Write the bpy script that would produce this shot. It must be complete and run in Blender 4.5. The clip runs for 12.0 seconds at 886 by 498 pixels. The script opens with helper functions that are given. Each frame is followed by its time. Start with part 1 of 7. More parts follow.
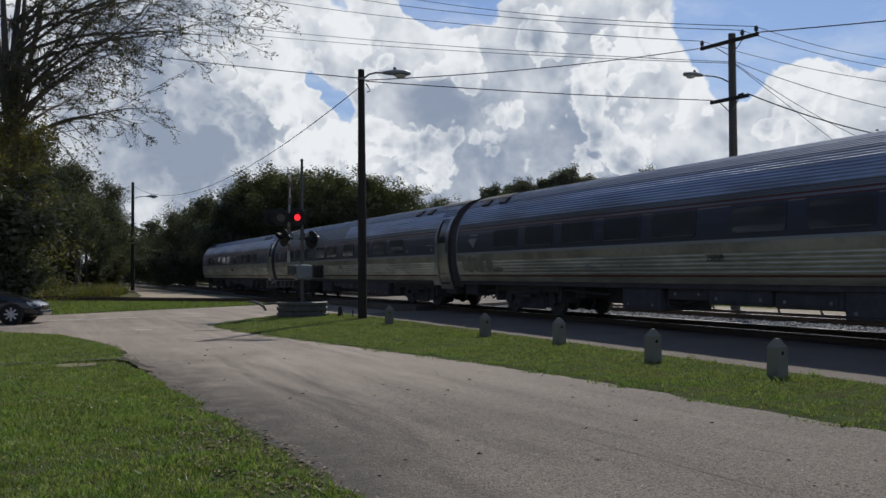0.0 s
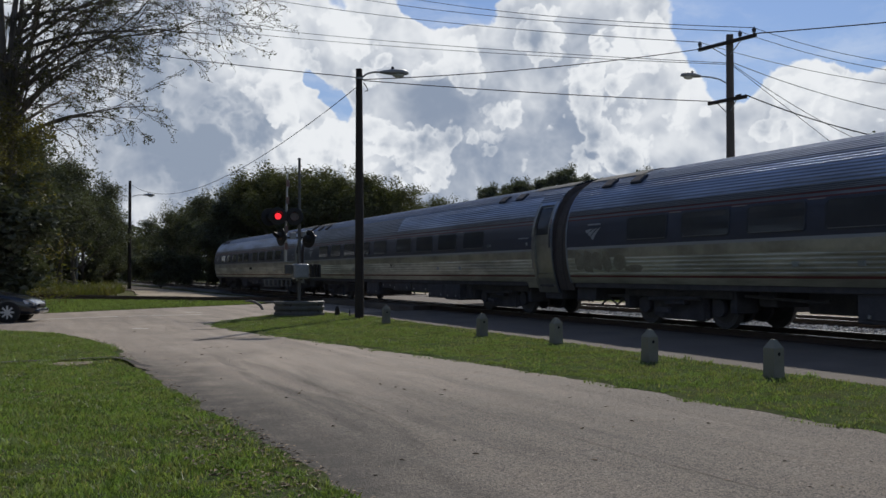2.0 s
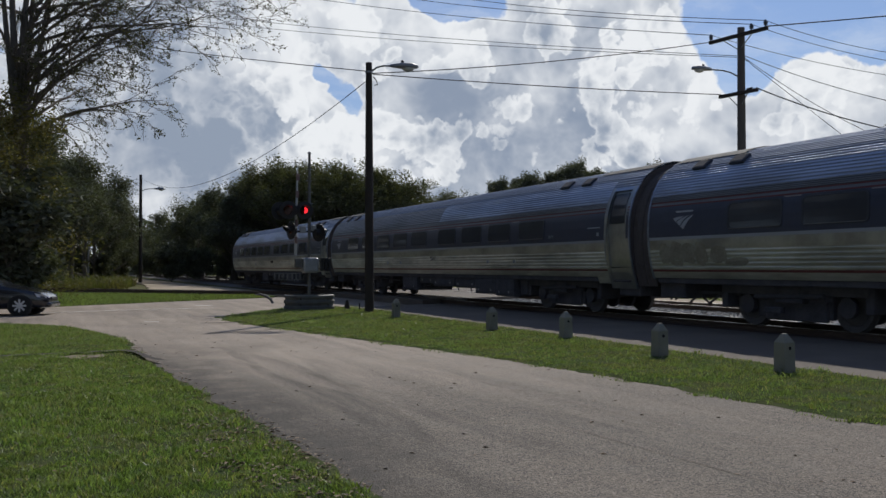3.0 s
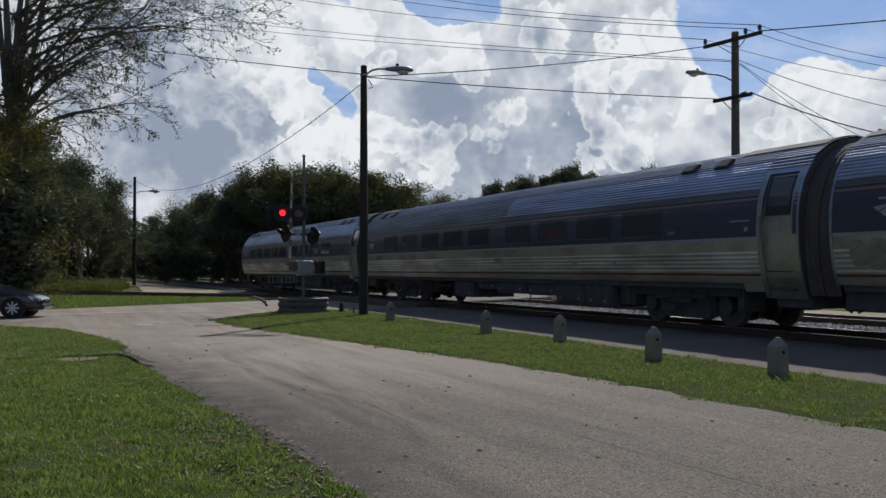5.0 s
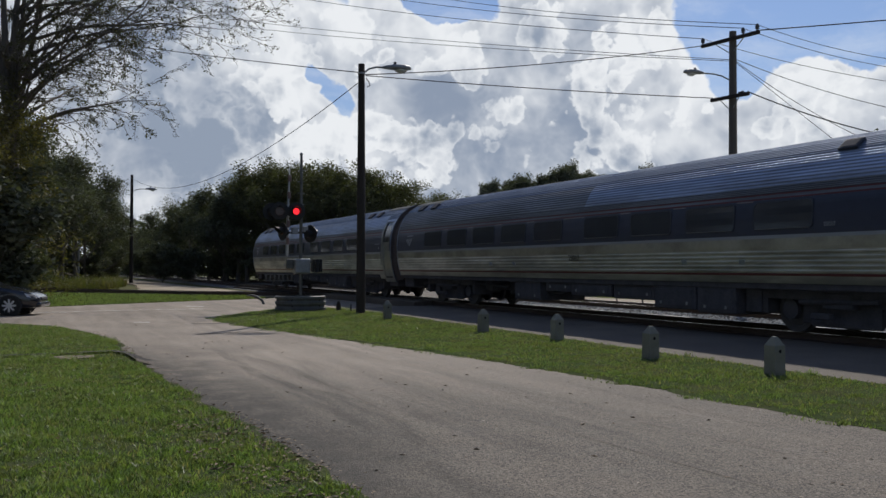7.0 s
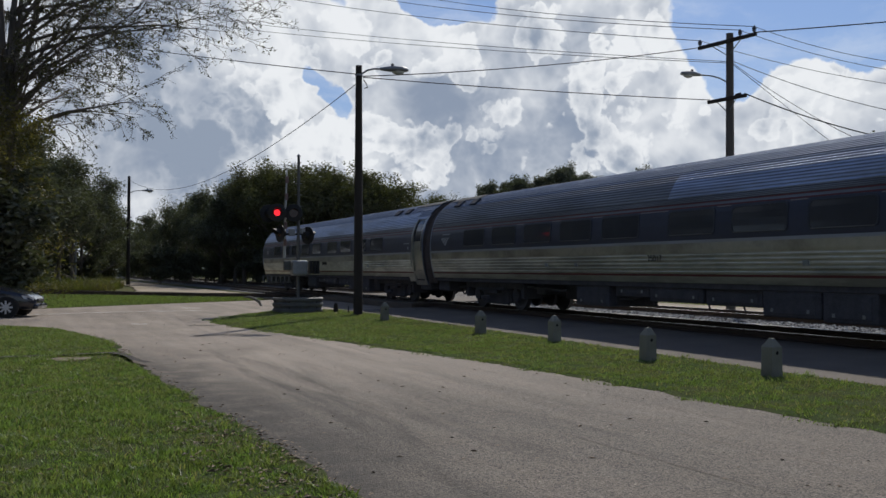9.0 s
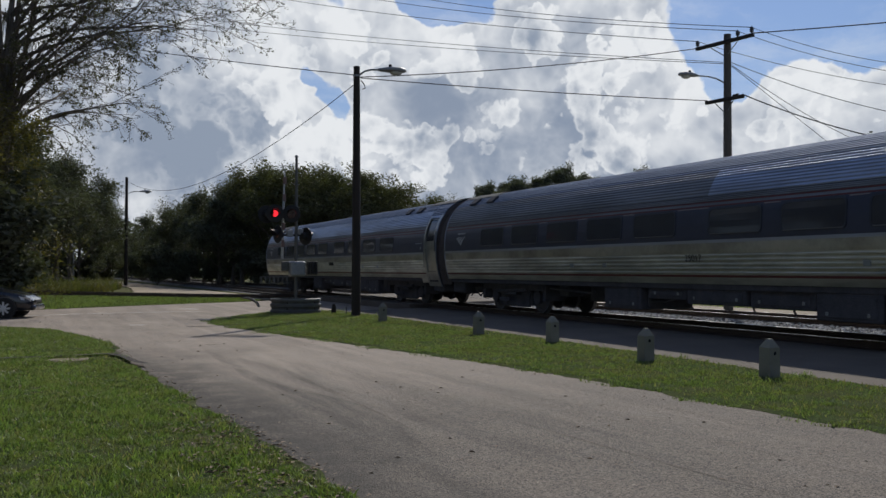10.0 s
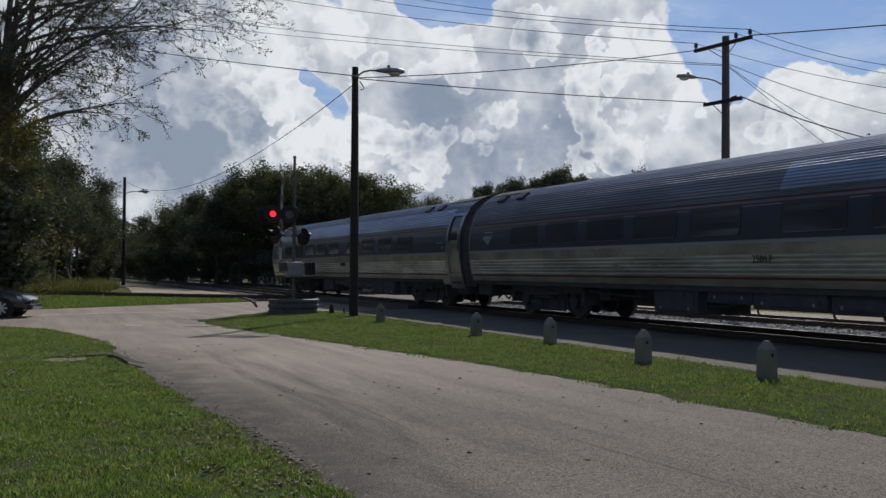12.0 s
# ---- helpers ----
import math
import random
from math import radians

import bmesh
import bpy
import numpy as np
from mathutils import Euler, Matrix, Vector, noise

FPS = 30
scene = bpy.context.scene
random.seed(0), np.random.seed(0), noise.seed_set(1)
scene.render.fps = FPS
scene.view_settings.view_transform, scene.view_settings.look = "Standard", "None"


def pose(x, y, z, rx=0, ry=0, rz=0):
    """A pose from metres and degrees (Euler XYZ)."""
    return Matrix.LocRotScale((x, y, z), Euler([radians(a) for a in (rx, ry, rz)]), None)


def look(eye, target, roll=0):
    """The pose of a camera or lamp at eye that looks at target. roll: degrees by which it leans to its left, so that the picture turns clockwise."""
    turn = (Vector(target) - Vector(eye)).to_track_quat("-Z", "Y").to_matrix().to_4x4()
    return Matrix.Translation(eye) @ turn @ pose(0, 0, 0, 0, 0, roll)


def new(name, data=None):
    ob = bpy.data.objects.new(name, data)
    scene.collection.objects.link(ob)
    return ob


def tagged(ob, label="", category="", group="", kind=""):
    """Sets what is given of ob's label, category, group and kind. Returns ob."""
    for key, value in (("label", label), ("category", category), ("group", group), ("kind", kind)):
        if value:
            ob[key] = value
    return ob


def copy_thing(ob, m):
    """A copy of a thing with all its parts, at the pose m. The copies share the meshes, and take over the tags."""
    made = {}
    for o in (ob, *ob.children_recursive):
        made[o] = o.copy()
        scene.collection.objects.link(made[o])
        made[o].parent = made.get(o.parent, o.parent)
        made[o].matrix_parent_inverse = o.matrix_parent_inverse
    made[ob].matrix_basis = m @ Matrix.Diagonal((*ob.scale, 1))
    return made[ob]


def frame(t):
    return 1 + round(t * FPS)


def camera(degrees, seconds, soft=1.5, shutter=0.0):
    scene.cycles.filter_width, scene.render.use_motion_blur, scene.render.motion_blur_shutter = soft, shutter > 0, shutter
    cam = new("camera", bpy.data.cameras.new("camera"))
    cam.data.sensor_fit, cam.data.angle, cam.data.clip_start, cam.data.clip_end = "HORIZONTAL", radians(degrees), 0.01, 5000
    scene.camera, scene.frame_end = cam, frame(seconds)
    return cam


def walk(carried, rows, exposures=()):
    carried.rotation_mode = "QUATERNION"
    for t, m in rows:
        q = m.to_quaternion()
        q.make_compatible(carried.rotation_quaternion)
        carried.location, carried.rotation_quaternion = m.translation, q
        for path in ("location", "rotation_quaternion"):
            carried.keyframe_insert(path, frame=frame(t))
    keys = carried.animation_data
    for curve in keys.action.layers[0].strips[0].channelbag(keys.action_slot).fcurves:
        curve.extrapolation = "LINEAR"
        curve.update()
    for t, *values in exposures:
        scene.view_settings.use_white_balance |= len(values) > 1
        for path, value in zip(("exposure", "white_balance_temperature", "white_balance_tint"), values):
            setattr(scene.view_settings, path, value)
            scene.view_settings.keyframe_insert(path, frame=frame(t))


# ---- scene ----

# =====================================================================
# camera: held by a standing viewer beside a small road at a level crossing
# the railway runs along X at Y = 14.6; the viewer stands at the origin
# =====================================================================
EYE = Vector((0.0, 0.0, 1.5))
cam = camera(52.2, 12.0, soft=1.5, shutter=0.35)
GAZE = [(0.0, 24.177, 1.496, -0.362), (0.5, 24.331, 1.51, -0.302), (1.0, 24.385, 1.539, -0.21),
        (1.5, 24.391, 1.653, -0.188), (2.0, 24.352, 1.479, -0.137), (2.5, 24.031, 1.213, -0.192),
        (3.0, 23.733, 1.089, -0.1), (5.0, 24.086, 1.29, 0.028), (5.5, 24.209, 1.398, 0.004),
        (6.0, 24.192, 1.397, 0.036), (6.5, 24.185, 1.257, 0.115), (7.0, 24.254, 1.2, 0.16),
        (9.0, 24.421, 1.305, 0.158), (9.5, 24.502, 1.351, 0.133), (10.0, 24.552, 1.354, 0.126),
        (10.5, 24.555, 1.317, 0.193), (11.0, 24.555, 1.298, 0.281), (11.5, 24.574, 1.304, 0.32),
        (12.0, 24.681, 1.415, 0.299)]

def gaze(turn, tilt, lean):
    a, p = radians(turn), radians(tilt)
    way = Vector((-math.cos(a) * math.cos(p), math.sin(a) * math.cos(p), math.sin(p)))
    return look(EYE, EYE + way * 10, lean)


walk(cam, [(t, gaze(a, p, r)) for t, a, p, r in GAZE], [(0.0, 0.03), (9.2, 0.03), (10.4, -0.06), (12.0, -0.06)])

# =====================================================================
# daylight: a high sun behind the train and a sky of broken cumulus
# =====================================================================
SUN_WAY = Vector((7.65, -6.5, -8.3)).normalized()
sun_data = bpy.data.lights.new("sun", "SUN")
sun_data.energy, sun_data.angle, sun_data.color = 3.1, radians(1.0), (1.0, 0.955, 0.88)
sun = new("sun", sun_data)
sun.matrix_world = look(-SUN_WAY * 60, (0, 0, 0))


class Nodes:
    """Short hand for building a node tree."""

    def __init__(self, tree):
        self.tree = tree
        tree.nodes.clear()

    def add(self, kind):
        return self.tree.nodes.new(kind)

    def plug(self, socket, value):
        if isinstance(value, bpy.types.NodeSocket):
            self.tree.links.new(value, socket)
        elif value is not None:
            socket.default_value = value

    def math(self, op, a, b=None, c=None, clamp=False):
        n = self.add("ShaderNodeMath")
        n.operation, n.use_clamp = op, clamp
        for s, v in zip(n.inputs, (a, b, c)):
            self.plug(s, v)
        return n.outputs[0]

    def vec(self, op, a, b=None, scale=None):
        n = self.add("ShaderNodeVectorMath")
        n.operation = op
        self.plug(n.inputs[0], a)
        self.plug(n.inputs[1], b)
        if scale is not None:
            self.plug(n.inputs["Scale"], scale)
        return n.outputs["Value"] if op in ("DISTANCE", "LENGTH", "DOT_PRODUCT") else n.outputs[0]

    def ramp(self, value, lo, hi, a=0.0, b=1.0, smooth=True):
        n = self.add("ShaderNodeMapRange")
        n.interpolation_type = "SMOOTHSTEP" if smooth else "LINEAR"
        for s, v in zip(n.inputs, (value, lo, hi, a, b)):
            self.plug(s, v)
        return n.outputs[0]

    def mix(self, f, a, b, blend="MIX"):
        n = self.add("ShaderNodeMix")
        n.data_type, n.blend_type, n.clamp_factor = "RGBA", blend, True
        self.plug(n.inputs[0], f)
        for s, v in ((n.inputs[6], a), (n.inputs[7], b)):
            self.plug(s, (*v, 1.0) if isinstance(v, (tuple, list)) and len(v) == 3 else v)
        return n.outputs[2]

    def noise(self, vector, scale, detail=4.0, rough=0.55, color=False, warp=0.0):
        n = self.add("ShaderNodeTexNoise")
        self.plug(n.inputs["Vector"], vector)
        for k, v in (("Scale", scale), ("Detail", detail), ("Roughness", rough), ("Distortion", warp)):
            self.plug(n.inputs[k], v)
        return n.outputs["Color" if color else "Fac"]


def sky_way(turn, rise):
    """A direction in the sky: degrees from the way the railway runs off, and degrees up."""
    a, e = radians(turn), radians(rise)
    return (-math.cos(a) * math.cos(e), math.sin(a) * math.cos(e), math.sin(e))


world = bpy.data.worlds.new("sky")
scene.world = world
world.use_nodes = True
w = Nodes(world.node_tree)
sky = w.add("ShaderNodeTexSky")
sky.sky_type, sky.sun_disc = "NISHITA", False
sky.sun_elevation, sky.sun_rotation = radians(41), radians(-49.5)
sky.air_density, sky.dust_density, sky.ozone_density = 1.0, 0.6, 1.5
way = w.add("ShaderNodeTexCoord").outputs["Generated"]
stir = w.vec("SUBTRACT", w.noise(way, 9.0, 6.0, 0.62, color=True), (0.5, 0.5, 0.5))
bent = w.vec("ADD", way, w.vec("SCALE", stir, scale=0.050))


def billow(v):
    """Heaped cloud: broad noise with rounded lumps of falling size on it."""
    out = w.math("MULTIPLY", w.noise(v, 4.2, 7.0, 0.56), 1.15)
    for size, amount in ((11.0, 0.36), (25.0, 0.28), (56.0, 0.16), (120.0, 0.07)):
        lump = w.add("ShaderNodeTexVoronoi")
        w.plug(lump.inputs["Vector"], v)
        lump.inputs["Scale"].default_value = size
        out = w.math("ADD", out, w.math("MULTIPLY", w.math("SUBTRACT", 0.45, lump.outputs["Distance"]), amount))
    return out


def heap(places):
    """Broad soft swellings of cloud: turn, rise, reach, weight."""
    out = 0.0
    for turn, rise, reach, weight in places:
        d = w.vec("DISTANCE", bent, sky_way(turn, rise))
        out = w.math("ADD", w.ramp(d, reach * 1.35, reach * 0.15, 0.0, weight), out)
    return out


body = billow(bent)
# the light on the heaps, worked out on calmer forms: each lump is bright towards the sun and grey behind
calm = w.vec("ADD", way, w.vec("SCALE", w.vec("SUBTRACT", w.noise(way, 8.0, 2.5, 0.5, color=True), (0.5, 0.5, 0.5)), scale=0.060))


def puffs(v):
    out = w.math("MULTIPLY", w.noise(v, 5.0, 3.0, 0.5), 1.0)
    for size, amount in ((9.0, 0.34), (19.0, 0.26), (41.0, 0.17), (88.0, 0.085), (170.0, 0.035)):
        lump = w.add("ShaderNodeTexVoronoi")
        w.plug(lump.inputs["Vector"], v)
        lump.inputs["Scale"].default_value = size
        out = w.math("ADD", out, w.math("MULTIPLY", w.math("SUBTRACT", 0.45, lump.outputs["Distance"]), amount))
    return out


form = puffs(calm)
lee = 0.0
for reach, gain in ((0.040, 1.3), (0.014, 1.2)):
    toward = w.vec("ADD", calm, w.vec("SCALE", tuple(-SUN_WAY), scale=reach))
    lee = w.math("ADD", w.math("MULTIPLY", w.math("SUBTRACT", form, puffs(toward)), gain), lee)
# clear lanes between the heaps, and the wide clear sky to the right of the pole
LANES = [(23.7, 16.5, 0.034, -0.48), (25.7, 16.7, 0.034, -0.46), (24.5, 18.8, 0.060, -0.55), (17.1, 11.2, 0.024, -0.50), (15.9, 12.3, 0.018, -0.42), (18.3, 10.2, 0.020, -0.46),
         (44.5, 16.8, 0.105, -0.52), (49.8, 14.6, 0.062, -0.46), (41.3, 13.6, 0.040, -0.30), (42.5, 11.2, 0.028, -0.22), (52.5, 20.0, 0.120, -0.45)]
FILL = [(14.0, 10.0, 0.110, 0.26), (20.5, 14.0, 0.070, 0.24), (29.5, 14.0, 0.090, 0.22), (34.0, 12.0, 0.090, 0.24), (26.0, 8.5, 0.120, 0.26), (37.0, 8.0, 0.100, 0.24), (46.2, 10.2, 0.055, 0.40), (49.0, 8.6, 0.075, 0.34), (44.3, 8.0, 0.050, 0.26), (6.0, 8.5, 0.170, 0.28), (4.0, 15.0, 0.110, 0.22)]
low = w.add("ShaderNodeSeparateXYZ")
w.plug(low.inputs[0], way)
density = w.math("ADD", w.math("ADD", w.math("ADD", w.math("MULTIPLY", body, 0.45), w.math("MULTIPLY", form, 0.55)), w.math("ADD", heap(LANES), heap(FILL))), w.ramp(low.outputs["Z"], 0.30, 0.46, 0.0, -0.75))
cover = w.ramp(density, 0.395, 0.475)
# thin sunlit crowns, and thick undersides that the light does not reach
CROWNS = [(13.0, 12.9, 0.050, -0.55), (14.8, 10.6, 0.035, -0.50), (17.2, 8.6, 0.034, -0.55), (19.6, 7.5, 0.034, -0.50), (18.0, 15.6, 0.045, -0.45), (21.6, 14.9, 0.040, -0.55), (24.6, 13.9, 0.034, -0.60), (27.0, 13.9, 0.030, -0.50),
          (32.0, 16.4, 0.040, -0.45), (36.5, 13.6, 0.050, -0.50), (38.8, 14.5, 0.030, -0.50), (40.0, 11.0, 0.040, -0.45), (39.5, 8.0, 0.030, -0.40), (29.6, 10.9, 0.034, -0.40), (46.0, 11.6, 0.035, -0.55), (49.0, 10.2, 0.040, -0.45), (24.2, 6.4, 0.030, -0.35)]
UNDERSIDES = [(29.2, 15.8, 0.034, 0.40), (23.8, 9.8, 0.050, 0.50), (27.6, 8.3, 0.060, 0.55), (31.6, 7.3, 0.050, 0.45), (35.2, 9.4, 0.042, 0.40), (32.4, 12.4, 0.030, 0.25), (20.2, 12.5, 0.034, 0.40), (17.0, 13.7, 0.028, 0.35), (8.2, 8.6, 0.085, 0.85), (4.0, 11.5, 0.120, 0.90), (11.6, 7.4, 0.050, 0.60), (5.5, 5.4, 0.070, 0.90), (9.5, 5.2, 0.045, 0.60), (43.6, 9.3, 0.030, 0.30), (22.4, 11.6, 0.030, 0.30), (37.6, 11.4, 0.022, 0.25)]
sculpt = w.math("ADD", heap(CROWNS), heap(UNDERSIDES))
soft = w.math("MULTIPLY", w.math("SUBTRACT", w.noise(calm, 6.5, 4.0, 0.5), 0.5), 2.2)
rim = w.ramp(density, 0.42, 0.62, -0.35, 0.0)
shade = w.ramp(w.math("ADD", w.math("ADD", w.math("ADD", soft, rim), w.math("MULTIPLY", lee, 1.0)), w.math("MULTIPLY", sculpt, 0.60)), -0.85, 0.95, smooth=True)
# clouds glow by the sunlight that comes through them, most of all round the sun
near_sun = w.vec("DOT_PRODUCT", way, tuple(-SUN_WAY))
lit = w.ramp(near_sun, -0.15, 0.80, 0.50, 1.0)
cloud = w.mix(shade, (8.1, 8.35, 8.65), (2.55, 3.1, 4.1))
dim = w.add("ShaderNodeCombineXYZ")
for s in dim.inputs:
    w.plug(s, lit)
# nearer banks of heaped cloud before the far one: bright thin crests, grey and smooth below
BANK_A = [(11.5, 9.4, 0.085, 0.30), (15.6, 8.2, 0.050, 0.28), (18.8, 7.0, 0.045, 0.26), (18.5, 14.9, 0.050, 0.26), (22.0, 13.8, 0.045, 0.26), (25.6, 12.9, 0.034, 0.24), (37.0, 12.6, 0.060, 0.28), (47.0, 9.4, 0.055, 0.30), (31.0, 14.6, 0.030, 0.20)]
BANK_B = [(29.0, 9.6, 0.050, 0.26), (33.4, 10.6, 0.045, 0.24), (39.6, 9.2, 0.045, 0.26), (24.0, 7.2, 0.060, 0.26), (8.0, 6.8, 0.070, 0.22), (13.6, 11.4, 0.034, 0.22), (44.6, 7.6, 0.040, 0.22), (20.6, 9.0, 0.030, 0.22), (35.0, 7.0, 0.050, 0.22)]
for drift, places in (((0.37, 0.81, 0.23), BANK_A), ((0.91, 0.14, 0.56), BANK_B)):
    crest = w.math("ADD", billow(w.vec("ADD", bent, drift)), heap(places))
    spread = w.math("MULTIPLY", w.ramp(crest, 0.635, 0.690), cover)
    depth = w.math("ADD", w.ramp(crest, 0.640, 1.10, -0.55, 0.95, smooth=False), w.math("MULTIPLY", sculpt, 0.60))
    tone = w.ramp(w.math("ADD", depth, w.math("MULTIPLY", lee, 0.7)), -0.62, 0.62, smooth=True)
    cloud = w.mix(spread, cloud, w.mix(tone, (8.1, 8.35, 8.65), (2.75, 3.3, 4.25)))
cloud = w.mix(1.0, cloud, dim.outputs[0], "MULTIPLY")
veil = w.math("MULTIPLY", w.ramp(low.outputs["Z"], 0.30, 0.02, 0.04, 0.55), lit)
# thin high streaks in the clear sky
drawn = w.add("ShaderNodeMapping")
w.plug(drawn.inputs["Vector"], bent)
drawn.inputs["Scale"].default_value = (1.0, 1.0, 4.0)
wisp = w.ramp(w.noise(drawn.outputs[0], 6.0, 6.0, 0.6), 0.42, 0.80, 0.0, 0.5)
clear = w.mix(veil, w.mix(1.0, sky.outputs[0], (0.42, 0.54, 0.74), "MULTIPLY"), (4.6, 5.4, 6.8))
clear = w.mix(w.math("MULTIPLY", wisp, lit), clear, (7.2, 7.8, 8.6))
ground_side = w.ramp(low.outputs["Z"], -0.02, 0.01)
seen = w.mix(ground_side, (0.8, 0.85, 0.75), w.mix(cover, clear, cloud))
bg = w.add("ShaderNodeBackground")
w.plug(bg.inputs["Color"], seen)
bg.inputs["Strength"].default_value = 0.1
w.tree.links.new(bg.outputs[0], w.add("ShaderNodeOutputWorld").inputs["Surface"])

# =====================================================================
# materials
# =====================================================================


def material(name, base, rough=0.6, metal=0.0, vary=0.15, scale=6.0, fine_scale=60.0, bump=0.0, bump_scale=80.0, island=0.0, piece=0.0,
             spec=0.5, tint=None, tint_scale=0.6, tint_amount=0.5, coat=0.0, through_light=0.0, stretch=None):
    """A plain surface: base colour varied at two scales, roughness varied, fine relief."""
    m = bpy.data.materials.new(name)
    m.use_nodes = True
    k = Nodes(m.node_tree)
    out = k.add("ShaderNodeOutputMaterial")
    bsdf = k.add("ShaderNodeBsdfPrincipled")
    where = k.add("ShaderNodeTexCoord").outputs["Object"]
    if stretch:
        mp = k.add("ShaderNodeMapping")
        k.plug(mp.inputs["Vector"], where)
        mp.inputs["Scale"].default_value = stretch
        where = mp.outputs[0]
    big, small = k.noise(where, scale, 5.0, 0.6), k.noise(where, fine_scale, 4.0, 0.6)
    tone = k.math("ADD", k.math("MULTIPLY", k.math("SUBTRACT", big, 0.5), 2.4 * vary), k.math("MULTIPLY", k.math("SUBTRACT", small, 0.5), 1.6 * vary))
    tone = k.math("ADD", tone, 1.0)
    if island:
        r = k.add("ShaderNodeNewGeometry").outputs["Random Per Island"]
        tone = k.math("ADD", tone, k.math("MULTIPLY", k.math("SUBTRACT", r, 0.5), island))
    if piece:
        r = k.add("ShaderNodeObjectInfo").outputs["Random"]
        tone = k.math("ADD", tone, k.math("MULTIPLY", k.math("SUBTRACT", r, 0.5), piece))
    col = (*base, 1.0)
    if tint:
        f = k.math("MULTIPLY", k.ramp(k.noise(where, tint_scale, 5.0, 0.62), 0.38, 0.66), tint_amount)
        col = k.mix(f, base, tint)
    grey = k.add("ShaderNodeCombineXYZ")
    for s in grey.inputs:
        k.plug(s, tone)
    col = k.mix(1.0, col, grey.outputs[0], "MULTIPLY")
    k.plug(bsdf.inputs["Base Color"], col)
    k.plug(bsdf.inputs["Roughness"], k.math("ADD", k.math("MULTIPLY", k.math("SUBTRACT", big, 0.5), 0.25), rough, clamp=True))
    bsdf.inputs["Metallic"].default_value = metal
    bsdf.inputs["Specular IOR Level"].default_value = spec
    bsdf.inputs["Coat Weight"].default_value = coat
    bsdf.inputs["Coat Roughness"].default_value = 0.08
    if bump:
        b = k.add("ShaderNodeBump")
        b.inputs["Strength"].default_value = bump
        b.inputs["Distance"].default_value = 0.02
        k.plug(b.inputs["Height"], k.noise(where, bump_scale, 5.0, 0.65))
        k.plug(bsdf.inputs["Normal"], b.outputs[0])
    surface = bsdf.outputs[0]
    if through_light:
        leaf = k.add("ShaderNodeBsdfTranslucent")
        k.plug(leaf.inputs["Color"], k.mix(1.0, col, (1.5, 1.7, 0.55), "MULTIPLY"))
        join = k.add("ShaderNodeMixShader")
        join.inputs[0].default_value = through_light
        k.plug(join.inputs[1], surface)
        k.plug(join.inputs[2], leaf.outputs[0])
        surface = join.outputs[0]
    k.plug(out.inputs["Surface"], surface)
    return m


def glow(name, color, strength):
    m = bpy.data.materials.new(name)
    m.use_nodes = True
    k = Nodes(m.node_tree)
    e = k.add("ShaderNodeEmission")
    e.inputs["Color"].default_value, e.inputs["Strength"].default_value = (*color, 1.0), strength
    k.plug(k.add("ShaderNodeOutputMaterial").inputs["Surface"], e.outputs[0])
    return m


M_GROUND = material("meadow soil", (0.075, 0.085, 0.030), 0.95, spec=0.1, vary=0.35, scale=0.35, fine_scale=9.0, bump=0.6, bump_scale=14, tint=(0.13, 0.105, 0.05), tint_scale=0.12, tint_amount=0.6)


